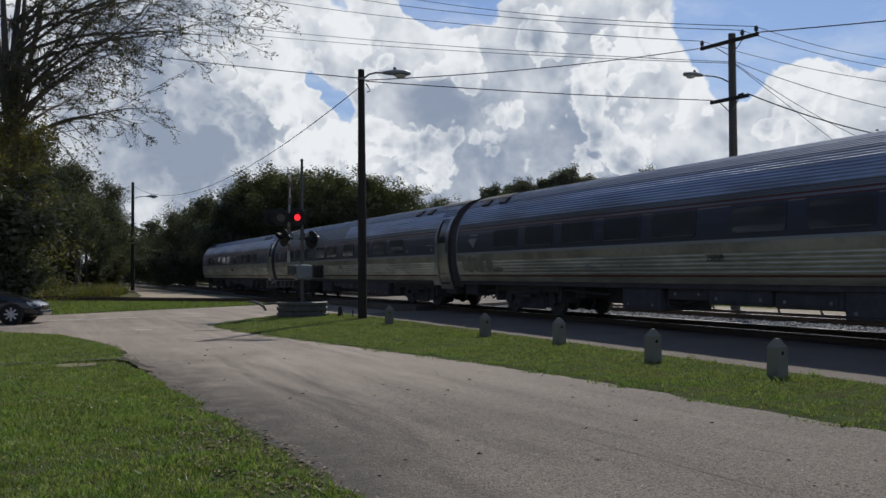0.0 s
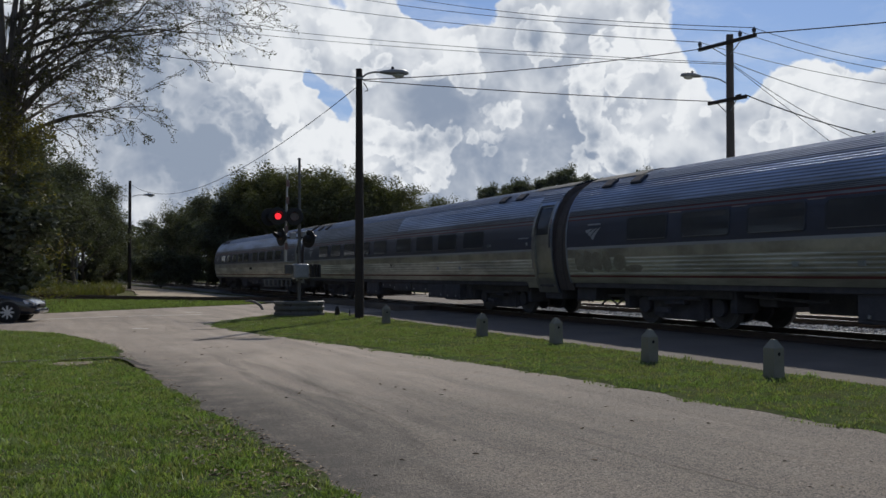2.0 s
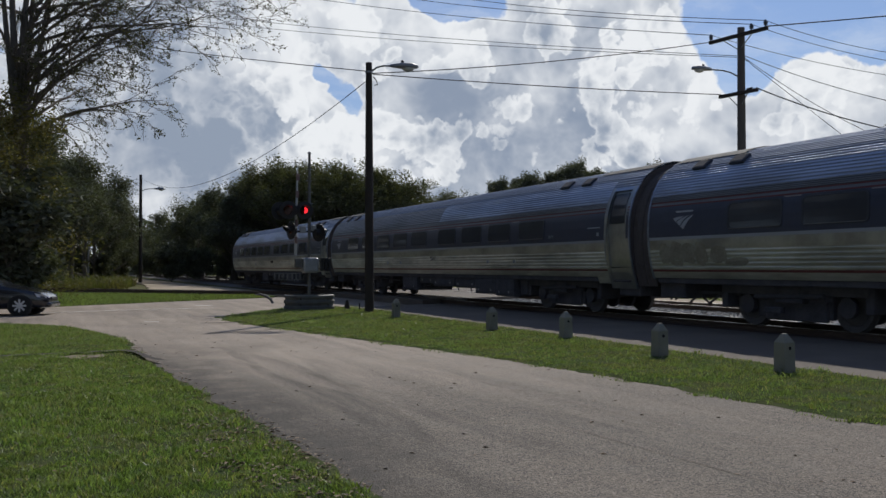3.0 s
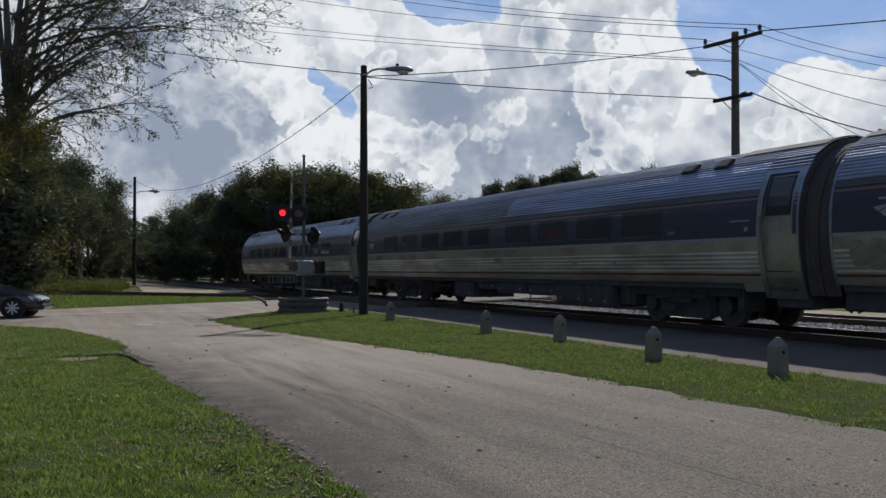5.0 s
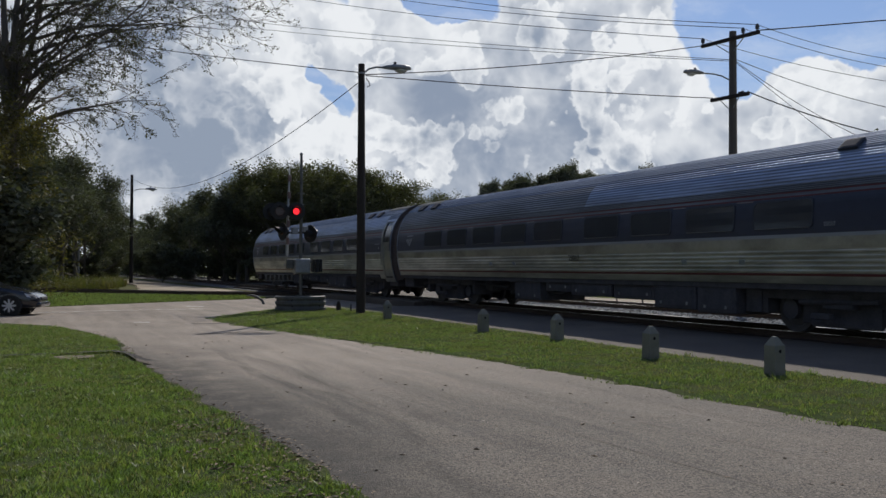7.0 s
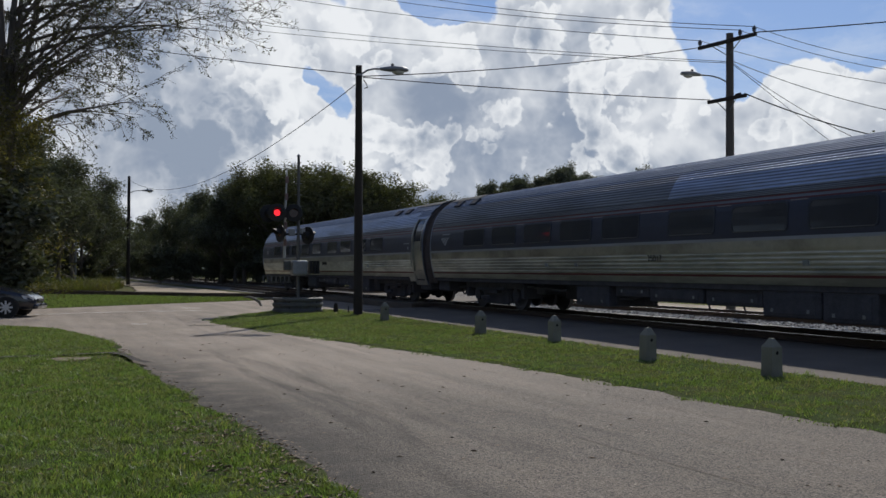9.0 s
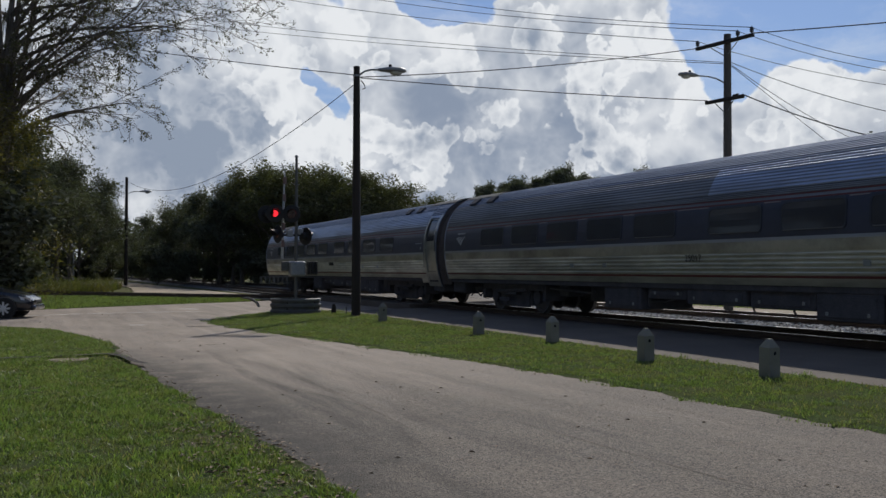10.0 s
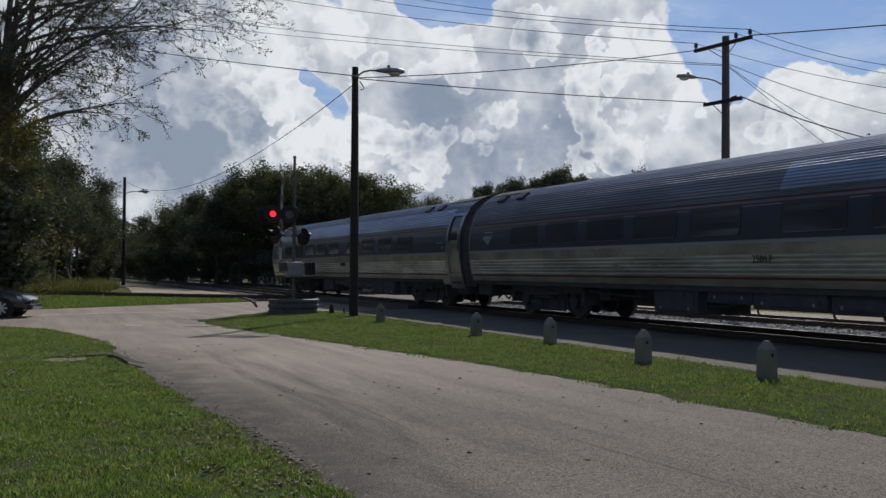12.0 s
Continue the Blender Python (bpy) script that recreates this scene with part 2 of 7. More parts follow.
def lane_asphalt():
    """Pale worn asphalt: long wheel streaks, blotches, coarse stone grain, and damp dirt along the lawn side."""
    m = bpy.data.materials.new("worn pale asphalt")
    m.use_nodes = True
    k = Nodes(m.node_tree)
    where = k.add("ShaderNodeTexCoord").outputs["Object"]
    long_map = k.add("ShaderNodeMapping")
    k.plug(long_map.inputs["Vector"], where)
    long_map.inputs["Scale"].default_value = (0.10, 1.5, 1.0)
    long_map.inputs["Rotation"].default_value = (0, 0, radians(3.0))
    streak = k.noise(long_map.outputs[0], 1.1, 5.0, 0.62, warp=0.4)
    blotch = k.noise(where, 0.55, 6.0, 0.65)
    patch = k.noise(where, 2.6, 5.0, 0.6)
    grain = k.noise(where, 34.0, 3.0, 0.7)
    stone = k.add("ShaderNodeTexVoronoi")
    k.plug(stone.inputs["Vector"], where)
    stone.inputs["Scale"].default_value = 85.0
    chips = k.math("SUBTRACT", stone.outputs["Color"], 0.5)
    axes = k.add("ShaderNodeSeparateXYZ")
    k.plug(axes.inputs[0], where)
    along = k.ramp(axes.outputs["X"], -21.0, -12.5)
    side = k.math("ADD", axes.outputs["Y"], k.math("MULTIPLY", k.math("SUBTRACT", blotch, 0.5), 1.5))
    gutter = k.math("MULTIPLY", k.ramp(side, 3.2, 1.9), k.ramp(patch, 0.25, 0.60, 0.55, 1.0))
    trail_map = k.add("ShaderNodeMapping")
    k.plug(trail_map.inputs["Vector"], where)
    trail_map.inputs["Scale"].default_value = (0.22, 1.6, 1.0)
    trail_map.inputs["Rotation"].default_value = (0, 0, radians(-4.0))
    trail = k.noise(trail_map.outputs[0], 1.3, 4.0, 0.55, warp=0.3)
    drip = k.math("MULTIPLY", k.ramp(k.math("ABSOLUTE", k.math("SUBTRACT", side, 3.2)), 1.15, 0.10), k.ramp(trail, 0.42, 0.66, 0.0, 0.75))
    second = k.math("MULTIPLY", k.ramp(k.math("ABSOLUTE", k.math("SUBTRACT", side, 4.9)), 0.9, 0.10), k.ramp(trail, 0.46, 0.74, 0.0, 0.42))
    damp = k.math("MULTIPLY", k.math("MAXIMUM", k.math("MAXIMUM", gutter, drip), second), along)
    tone = k.math("ADD", 1.0, k.math("MULTIPLY", k.math("SUBTRACT", streak, 0.5), 1.10))
    tone = k.math("ADD", tone, k.math("MULTIPLY", k.math("SUBTRACT", blotch, 0.5), 0.75))
    tone = k.math("ADD", tone, k.math("MULTIPLY", k.math("SUBTRACT", patch, 0.5), 0.35))
    tone = k.math("ADD", tone, k.math("MULTIPLY", k.math("SUBTRACT", grain, 0.5), 0.55))
    # towards the near end the tone falls and the stone grain coarsens
    worn = k.ramp(k.math("ADD", k.math("MULTIPLY", blotch, 6.0), axes.outputs["X"]), -12.0, -4.5)
    tone = k.math("ADD", tone, k.math("MULTIPLY", chips, k.math("MULTIPLY_ADD", worn, 1.5, 0.55)))
    tone = k.math("MULTIPLY", tone, k.math("SUBTRACT", 1.0, k.math("MULTIPLY", worn, 0.55)))
    tone = k.math("MULTIPLY", tone, k.math("SUBTRACT", 1.0, k.math("MULTIPLY", damp, 0.72)))
    tone = k.math("MAXIMUM", tone, 0.12)
    grey = k.add("ShaderNodeCombineXYZ")
    for sck in grey.inputs:
        k.plug(sck, tone)
    col = k.mix(1.0, k.mix(k.ramp(patch, 0.35, 0.7), (0.300, 0.246, 0.194), (0.270, 0.228, 0.186)), grey.outputs[0], "MULTIPLY")
    bsdf = k.add("ShaderNodeBsdfPrincipled")
    k.plug(bsdf.inputs["Base Color"], col)
    bsdf.inputs["Roughness"].default_value = 0.86
    bsdf.inputs["Specular IOR Level"].default_value = 0.35
    b = k.add("ShaderNodeBump")
    b.inputs["Strength"].default_value, b.inputs["Distance"].default_value = 0.4, 0.010
    k.plug(b.inputs["Height"], k.math("ADD", grain, stone.outputs["Distance"]))
    k.plug(bsdf.inputs["Normal"], b.outputs[0])
    k.plug(k.add("ShaderNodeOutputMaterial").inputs["Surface"], bsdf.outputs[0])
    return m


M_ASPHALT = lane_asphalt()
M_APRON = material("old station asphalt", (0.150, 0.128, 0.108), 0.9, spec=0.25, vary=0.28, scale=0.8, fine_scale=110.0, bump=0.4, bump_scale=130, tint=(0.185, 0.160, 0.130), tint_scale=0.5, tint_amount=0.6)
M_SAND = material("pale sandy gravel", (0.40, 0.33, 0.25), 0.95, spec=0.2, vary=0.25, scale=0.7, fine_scale=40.0, bump=0.5, bump_scale=50, tint=(0.22, 0.19, 0.13), tint_scale=0.3, tint_amount=0.7)
M_LAWN = material("turf thatch and soil", (0.070, 0.092, 0.040), 1.0, spec=0.0, vary=0.45, scale=2.5, fine_scale=60.0, bump=0.8, bump_scale=45, tint=(0.105, 0.092, 0.052), tint_scale=1.3, tint_amount=0.45)
M_BLADE = material("grass blade", (0.142, 0.196, 0.080), 0.5, spec=0.28, vary=0.38, scale=1.1, fine_scale=16.0, island=1.4, tint=(0.22, 0.20, 0.115), tint_scale=2.6, tint_amount=0.38, through_light=0.36)
M_DRYBLADE = material("dry pale blade", (0.27, 0.245, 0.16), 0.6, spec=0.2, vary=0.2, scale=3.0, island=0.8, through_light=0.3)
M_VERGE_BLADE = material("verge grass blade", (0.158, 0.208, 0.098), 0.5, spec=0.28, vary=0.38, scale=1.1, fine_scale=16.0, island=1.3, tint=(0.18, 0.165, 0.100), tint_scale=1.3, tint_amount=0.45, through_light=0.34)
M_DRYGRASS = material("dry tall grass", (0.11, 0.095, 0.05), 0.7, vary=0.3, scale=0.3, fine_scale=6.0, island=0.5, tint=(0.10, 0.12, 0.04), tint_scale=0.2, tint_amount=0.8, through_light=0.3)
M_BALLAST = material("ballast bed", (0.14, 0.134, 0.127), 0.95, spec=0.2, vary=0.5, scale=3.0, fine_scale=22.0, bump=1.0, bump_scale=18)
M_STONE = material("ballast stone", (0.33, 0.32, 0.305), 0.9, vary=0.25, scale=3.0, fine_scale=40.0, island=1.7)
M_RAIL = material("rusty rail steel", (0.085, 0.06, 0.045), 0.7, metal=0.3, vary=0.25, scale=4.0, fine_scale=50)
M_RAILTOP = material("polished rail head", (0.42, 0.41, 0.40), 0.28, metal=1.0, vary=0.1, scale=4.0)
M_TIE = material("creosoted sleeper", (0.05, 0.04, 0.032), 0.9, vary=0.3, scale=3.0, fine_scale=40, bump=0.5, bump_scale=30, piece=0.5)
M_CONCRETE = material("weathered concrete", (0.275, 0.265, 0.222), 0.9, vary=0.28, scale=5.0, fine_scale=60, bump=0.35, bump_scale=70, tint=(0.175, 0.172, 0.135), tint_scale=2.5, tint_amount=0.8, piece=0.2)
M_CONCRETE_OLD = material("earth-stained walk concrete", (0.27, 0.222, 0.165), 0.95, spec=0.2, vary=0.4, scale=3.0, fine_scale=30, bump=0.5, bump_scale=40, tint=(0.11, 0.09, 0.062), tint_scale=3.5, tint_amount=0.6)
M_HOLE = material("dark recess", (0.012, 0.012, 0.012), 0.95, vary=0.1)
M_POLE = material("tarred wood pole", (0.045, 0.036, 0.03), 0.9, vary=0.3, scale=5.0, fine_scale=45, bump=0.6, bump_scale=25, stretch=(8, 8, 0.6))
M_POLE_GREY = material("weathered grey pole wood", (0.135, 0.118, 0.102), 0.9, vary=0.3, scale=5.0, fine_scale=45, bump=0.6, bump_scale=25, stretch=(8, 8, 0.6))
M_GALV = material("galvanised steel", (0.30, 0.31, 0.32), 0.5, metal=0.6, vary=0.18, scale=6, fine_scale=40, tint=(0.28, 0.28, 0.28), tint_scale=3.0, tint_amount=0.5)
M_SILVER = material("dull aluminium paint", (0.26, 0.265, 0.27), 0.6, metal=0.2, vary=0.15, scale=5, fine_scale=50)
M_BARRIER = material("weathered barrier steel", (0.15, 0.15, 0.14), 0.7, metal=0.2, vary=0.25, scale=5, fine_scale=40, tint=(0.09, 0.085, 0.075), tint_scale=3.0, tint_amount=0.6)
M_CABINET = material("bright zinc cabinet", (0.27, 0.28, 0.29), 0.4, metal=0.35, vary=0.25, scale=7, fine_scale=30, bump=0.3, bump_scale=12)
M_LAMPHEAD = material("lamp housing", (0.30, 0.30, 0.30), 0.5, metal=0.3, vary=0.12)
M_LENS = material("lamp bowl", (0.62, 0.62, 0.58), 0.25, vary=0.05, spec=0.7)
M_BLACK = material("black signal paint", (0.016, 0.016, 0.017), 0.6, vary=0.2, scale=8)
M_WIRE = material("cable sheath", (0.02, 0.02, 0.021), 0.7, vary=0.1)
M_WIRE_PALE = material("aluminium conductor", (0.20, 0.20, 0.21), 0.5, metal=0.5, vary=0.1)
M_PORCELAIN = material("insulator glaze", (0.08, 0.075, 0.075), 0.3, vary=0.1, spec=0.7)
M_WHITE = material("faded road paint", (0.70, 0.67, 0.62), 0.8, vary=0.3, scale=3.0, fine_scale=30)
M_ARM_WHITE = material("weathered white sheeting", (0.42, 0.42, 0.40), 0.5, vary=0.1)
M_ARM_RED = material("faded red sheeting", (0.20, 0.125, 0.115), 0.5, vary=0.1)
M_REDGLASS = material("dark red of an unlit lens", (0.045, 0.006, 0.006), 0.25, vary=0.1, spec=0.7)
M_REDLIT = glow("lit red lamp", (1.0, 0.030, 0.045), 1.25)

# blue of the mirrored sky is mixed into this steel's base colour
M_STEEL = material("stainless with sky-blue tint", (0.37, 0.43, 0.55), 0.46, metal=1.0, vary=0.14, scale=0.7, fine_scale=7.0, stretch=(0.5, 3, 3), tint=(0.19, 0.205, 0.235), tint_scale=0.5, tint_amount=0.7, piece=0.1)
M_STEEL_DULL = material("soiled stainless with sky-blue tint", (0.25, 0.26, 0.28), 0.55, metal=0.9, vary=0.18, scale=0.8, fine_scale=6.0, stretch=(0.5, 3, 3), tint=(0.14, 0.142, 0.148), tint_scale=0.5, tint_amount=0.7)
# darker, rougher steel that holds back sun glint; sky blue in its colour
M_ROOF_TOP = material("ribbed roof crown dulled against sun glint", (0.21, 0.255, 0.345), 0.74, metal=0.8, vary=0.22, scale=0.7, fine_scale=6.0, stretch=(0.4, 3, 3), spec=0.2)
M_STRIPE_GLINT = material("pale painted glint", (0.26, 0.22, 0.22), 0.5, vary=0.15)
M_SOIL = material("dark sooty stain on stainless", (0.34, 0.33, 0.29), 0.6, metal=0.8, vary=0.45, scale=4.0, fine_scale=18.0)
M_ROOF_PLATE = material("soiled roof plate", (0.055, 0.058, 0.063), 0.8, metal=0.1, vary=0.2, scale=1.2, fine_scale=8.0, spec=0.2)
M_STEEL_SIDE = material("road-grimed stainless side", (0.62, 0.63, 0.575), 0.48, metal=1.0, vary=0.34, scale=0.55, fine_scale=4.0, stretch=(0.6, 3, 3), tint=(0.33, 0.335, 0.305), tint_scale=0.6, tint_amount=0.9)
M_STEEL_PLAIN = material("plain brushed stainless", (0.43, 0.44, 0.425), 0.40, metal=1.0, vary=0.2, scale=1.2, fine_scale=9.0, tint=(0.20, 0.205, 0.205), tint_scale=0.8, tint_amount=0.7)
M_BLUE = material("dark blue enamel band", (0.050, 0.058, 0.092), 0.38, spec=0.4, vary=0.2, scale=0.8, fine_scale=6.0)
M_STRIPE_W = material("pale stripe", (0.34, 0.37, 0.42), 0.5, vary=0.2, scale=1.0)
M_STRIPE_R = material("red stripe", (0.135, 0.040, 0.040), 0.5, spec=0.3, vary=0.25, scale=1.0)
M_WINDOW = material("tinted coach window", (0.066, 0.068, 0.078), 0.07, vary=0.25, scale=0.8, spec=0.45)
M_GASKET = material("window gasket", (0.040, 0.045, 0.062), 0.5, vary=0.1)
M_RUBBER = material("brown-black diaphragm rubber", (0.115, 0.100, 0.098), 0.85, vary=0.35, scale=2.0, fine_scale=14, spec=0.2)
# base colour raised to carry the lens haze over the shaded underside
M_UNDER = material("grimy underframe, lifted for lens haze", (0.100, 0.098, 0.108), 0.95, spec=0.12, vary=0.4, scale=3.0, fine_scale=25)
M_WHEEL = material("wheel steel", (0.12, 0.115, 0.115), 0.8, metal=0.1, spec=0.2, vary=0.25, scale=5.0)
M_LOGO = material("pale emblem film", (0.36, 0.38, 0.42), 0.5, vary=0.15)
M_NUMBER = material("dark numerals", (0.02, 0.02, 0.022), 0.6, vary=0.1)

M_CARPAINT = material("midnight blue car paint", (0.012, 0.014, 0.024), 0.22, vary=0.08, coat=0.8)
M_CARGLASS = material("car glass", (0.02, 0.022, 0.025), 0.06, vary=0.03, spec=0.8)
M_TYRE = material("tyre rubber", (0.018, 0.018, 0.018), 0.85, vary=0.15)
M_RIM = material("alloy rim", (0.62, 0.63, 0.64), 0.45, metal=0.2, vary=0.1)
M_HEADLIGHT = material("headlight glass", (0.62, 0.64, 0.66), 0.12, vary=0.05, spec=0.9)
M_TRIM = material("black plastic trim", (0.02, 0.02, 0.02), 0.6, vary=0.1)

M_BARK = material("grey bark", (0.175, 0.152, 0.130), 0.95, vary=0.4, scale=4.0, fine_scale=30, bump=0.8, bump_scale=18, stretch=(3, 3, 0.8), tint=(0.10, 0.085, 0.07), tint_scale=2.0, tint_amount=0.6)
M_LEAF_DARK = material("oak leaves", (0.118, 0.124, 0.092), 0.8, spec=0.25, vary=0.35, scale=0.25, fine_scale=1.5, island=0.9, through_light=0.14)
M_LEAF_OLIVE = material("olive leaves", (0.118, 0.120, 0.068), 0.8, spec=0.22, vary=0.35, scale=0.22, fine_scale=1.5, island=0.8, through_light=0.16)
M_LEAF_YELLOW = material("yellowing leaves", (0.150, 0.122, 0.056), 0.7, vary=0.3, scale=0.4, fine_scale=2.5, island=0.8, tint=(0.075, 0.080, 0.032), tint_scale=0.5, tint_amount=0.7, through_light=0.32)
M_LEAF_SPARSE = material("thin autumn leaves", (0.070, 0.068, 0.036), 0.55, vary=0.2, scale=0.5, fine_scale=3.0, island=0.9, through_light=0.3)
M_MOSS = material("spanish moss", (0.10, 0.095, 0.078), 0.95, vary=0.3, scale=2.0, fine_scale=20, through_light=0.1)
M_LITTER = material("fallen leaves", (0.155, 0.108, 0.066), 0.8, vary=0.2, scale=5, fine_scale=30, island=1.2)
M_PALELITTER = material("pale litter", (0.36, 0.31, 0.24), 0.8, vary=0.2, scale=5, fine_scale=30, island=0.5)
M_PATCH = material("dark lane mark", (0.115, 0.098, 0.082), 0.9, spec=0.1, vary=0.25, scale=4, fine_scale=40)
M_TAR = material("crack tar", (0.150, 0.128, 0.105), 0.95, spec=0.1, vary=0.2, scale=3, fine_scale=40)

# =====================================================================
# building helpers
# =====================================================================


def mesh_of(name, bm, mat, smooth=False):
    me = bpy.data.meshes.new(name)
    bm.normal_update()
    bm.to_mesh(me)
    bm.free()
    me.materials.append(mat)
    if smooth:
        me.shade_smooth()
    return me


def part(name, bm, mat, parent=None, label="", m=None, smooth=False):
    ob = new(name, mesh_of(name, bm, mat, smooth))
    if parent is not None:
        ob.parent = parent
    if m is not None:
        ob.matrix_basis = m
    return tagged(ob, label) if label else ob


def thing(name, m, label, category, group=""):
    """An Empty at the base of a thing, to carry its parts."""
    ob = new(name)
    ob.empty_display_size = 0.2
    ob.matrix_basis = m
    return tagged(ob, label, category, group)


def from_arrays(name, verts, faces, mat, smooth=False):
    me = bpy.data.meshes.new(name)
    me.from_pydata([tuple(v) for v in verts] if not isinstance(verts, np.ndarray) else verts.tolist(), [], faces if isinstance(faces, list) else faces.tolist())
    me.materials.append(mat)
    if smooth:
        me.shade_smooth()
    return me


def box(bm, lo, hi, bevel=0.0):
    made = bmesh.ops.create_cube(bm, size=1.0)["verts"]
    c, s = (Vector(lo) + Vector(hi)) / 2, Vector(hi) - Vector(lo)
    for v in made:
        v.co = Vector((v.co.x * s.x, v.co.y * s.y, v.co.z * s.z)) + c
    if bevel:
        edges = list({e for v in made for e in v.link_edges})
        bmesh.ops.bevel(bm, geom=edges, offset=bevel, segments=2, affect="EDGES", profile=0.5)
    return bm


def boxed(lo, hi, bevel=0.0):
    return box(bmesh.new(), lo, hi, bevel)


def tube(bm, points, radii, sides=8, cap=True):
    """A tapered tube along points."""
    pts = [Vector(p) for p in points]
    if not isinstance(radii, (list, tuple)):
        radii = [radii] * len(pts)
    rings, prev = [], None
    for i, p in enumerate(pts):
        d = (pts[min(i + 1, len(pts) - 1)] - pts[max(i - 1, 0)]).normalized()
        a = prev if prev is not None else (Vector((0, 0, 1)) if abs(d.z) < 0.9 else Vector((1, 0, 0)))
        u = a.cross(d).normalized()
        v = d.cross(u)
        prev = a
        rings.append([bm.verts.new(p + (u * math.cos(t) + v * math.sin(t)) * radii[i]) for t in [2 * math.pi * k / sides for k in range(sides)]])
    for a, b in zip(rings, rings[1:]):
        for k in range(sides):
            bm.faces.new((a[k], a[(k + 1) % sides], b[(k + 1) % sides], b[k]))
    if cap:
        bm.faces.new(rings[0][::-1])
        bm.faces.new(rings[-1])
    return bm


def rod(points, radii, sides=8):
    return tube(bmesh.new(), points, radii, sides)


def lathe(bm, profile, m=Matrix(), sides=24):
    """profile: (radius, height) turned round z."""
    rings = []
    for r, z in profile:
        rings.append([bm.verts.new(m @ Vector((r * math.cos(2 * math.pi * k / sides), r * math.sin(2 * math.pi * k / sides), z))) for k in range(sides)])
    for a, b in zip(rings, rings[1:]):
        for k in range(sides):
            bm.faces.new((a[k], a[(k + 1) % sides], b[(k + 1) % sides], b[k]))
    bm.faces.new(rings[0][::-1])
    bm.faces.new(rings[-1])
    return bm


def sweep(bm, section, xs, closed=False, cap=False):
    """Extrude a (y, z) section along x through the stations xs."""
    rows = [[bm.verts.new((x, y, z)) for y, z in section] for x in xs]
    n = len(section)
    for a, b in zip(rows, rows[1:]):
        for k in range(n if closed else n - 1):
            bm.faces.new((a[k], b[k], b[(k + 1) % n], a[(k + 1) % n]))
    if cap:
        bm.faces.new(rows[0])
        bm.faces.new(rows[-1][::-1])
    return bm


def ragged(points, step, amount, seed):
    """Subdivide a closed outline and make it uneven."""
    out = []
    n = len(points)
    for i in range(n):
        a, b = Vector(points[i]), Vector(points[(i + 1) % n])
        k = max(1, int((b - a).length / step))
        for j in range(k):
            p = a.lerp(b, j / k)
            q = Vector((p.x * 1.7 + seed, p.y * 1.7, seed))
            out.append(Vector((p.x + amount * noise.noise(q), p.y + amount * noise.noise(q + Vector((9, 4, 2))))))
    return out


def smooth_line(points, step):
    """A rounded line (Catmull-Rom) through a few corners."""
    pts = [Vector(p) for p in points]
    pts = [pts[0] * 2 - pts[1]] + pts + [pts[-1] * 2 - pts[-2]]
    out = []
    for i in range(1, len(pts) - 2):
        p0, p1, p2, p3 = pts[i - 1:i + 3]
        k = max(1, int((p2 - p1).length / step))
        for j in range(k):
            t = j / k
            out.append(0.5 * (2 * p1 + (p2 - p0) * t + (2 * p0 - 5 * p1 + 4 * p2 - p3) * t * t + (3 * p1 - p0 - 3 * p2 + p3) * t ** 3))
    out.append(pts[-2])
    return out


def slab(name, outline, top, thick, mat, label, category, rise=0.0):
    """A flat piece of ground with a vertical edge."""
    bm = bmesh.new()
    up = [bm.verts.new((p[0], p[1], top)) for p in outline]
    dn = [bm.verts.new((p[0], p[1], top - thick)) for p in outline]
    face = bm.faces.new(up)
    if face.normal.z < 0 or sum((outline[i][0] * outline[(i + 1) % len(outline)][1] - outline[(i + 1) % len(outline)][0] * outline[i][1]) for i in range(len(outline))) < 0:
        face.normal_flip()
    for i in range(len(up)):
        j = (i + 1) % len(up)
        bm.faces.new((up[i], dn[i], dn[j], up[j]))
    bmesh.ops.triangulate(bm, faces=[face])
    bmesh.ops.recalc_face_normals(bm, faces=bm.faces[:])
    return tagged(part(name, bm, mat), label, category, kind="structure")


def inside(xy, poly):
    """Which of the points lie in the polygon."""
    x, y = xy[:, 0], xy[:, 1]
    odd = np.zeros(len(xy), bool)
    n = len(poly)
    for i in range(n):
        x1, y1, x2, y2 = poly[i][0], poly[i][1], poly[(i + 1) % n][0], poly[(i + 1) % n][1]
        if y1 == y2:
            continue
        odd ^= ((y1 > y) != (y2 > y)) & (x < (x2 - x1) * (y - y1) / (y2 - y1) + x1)
    return odd


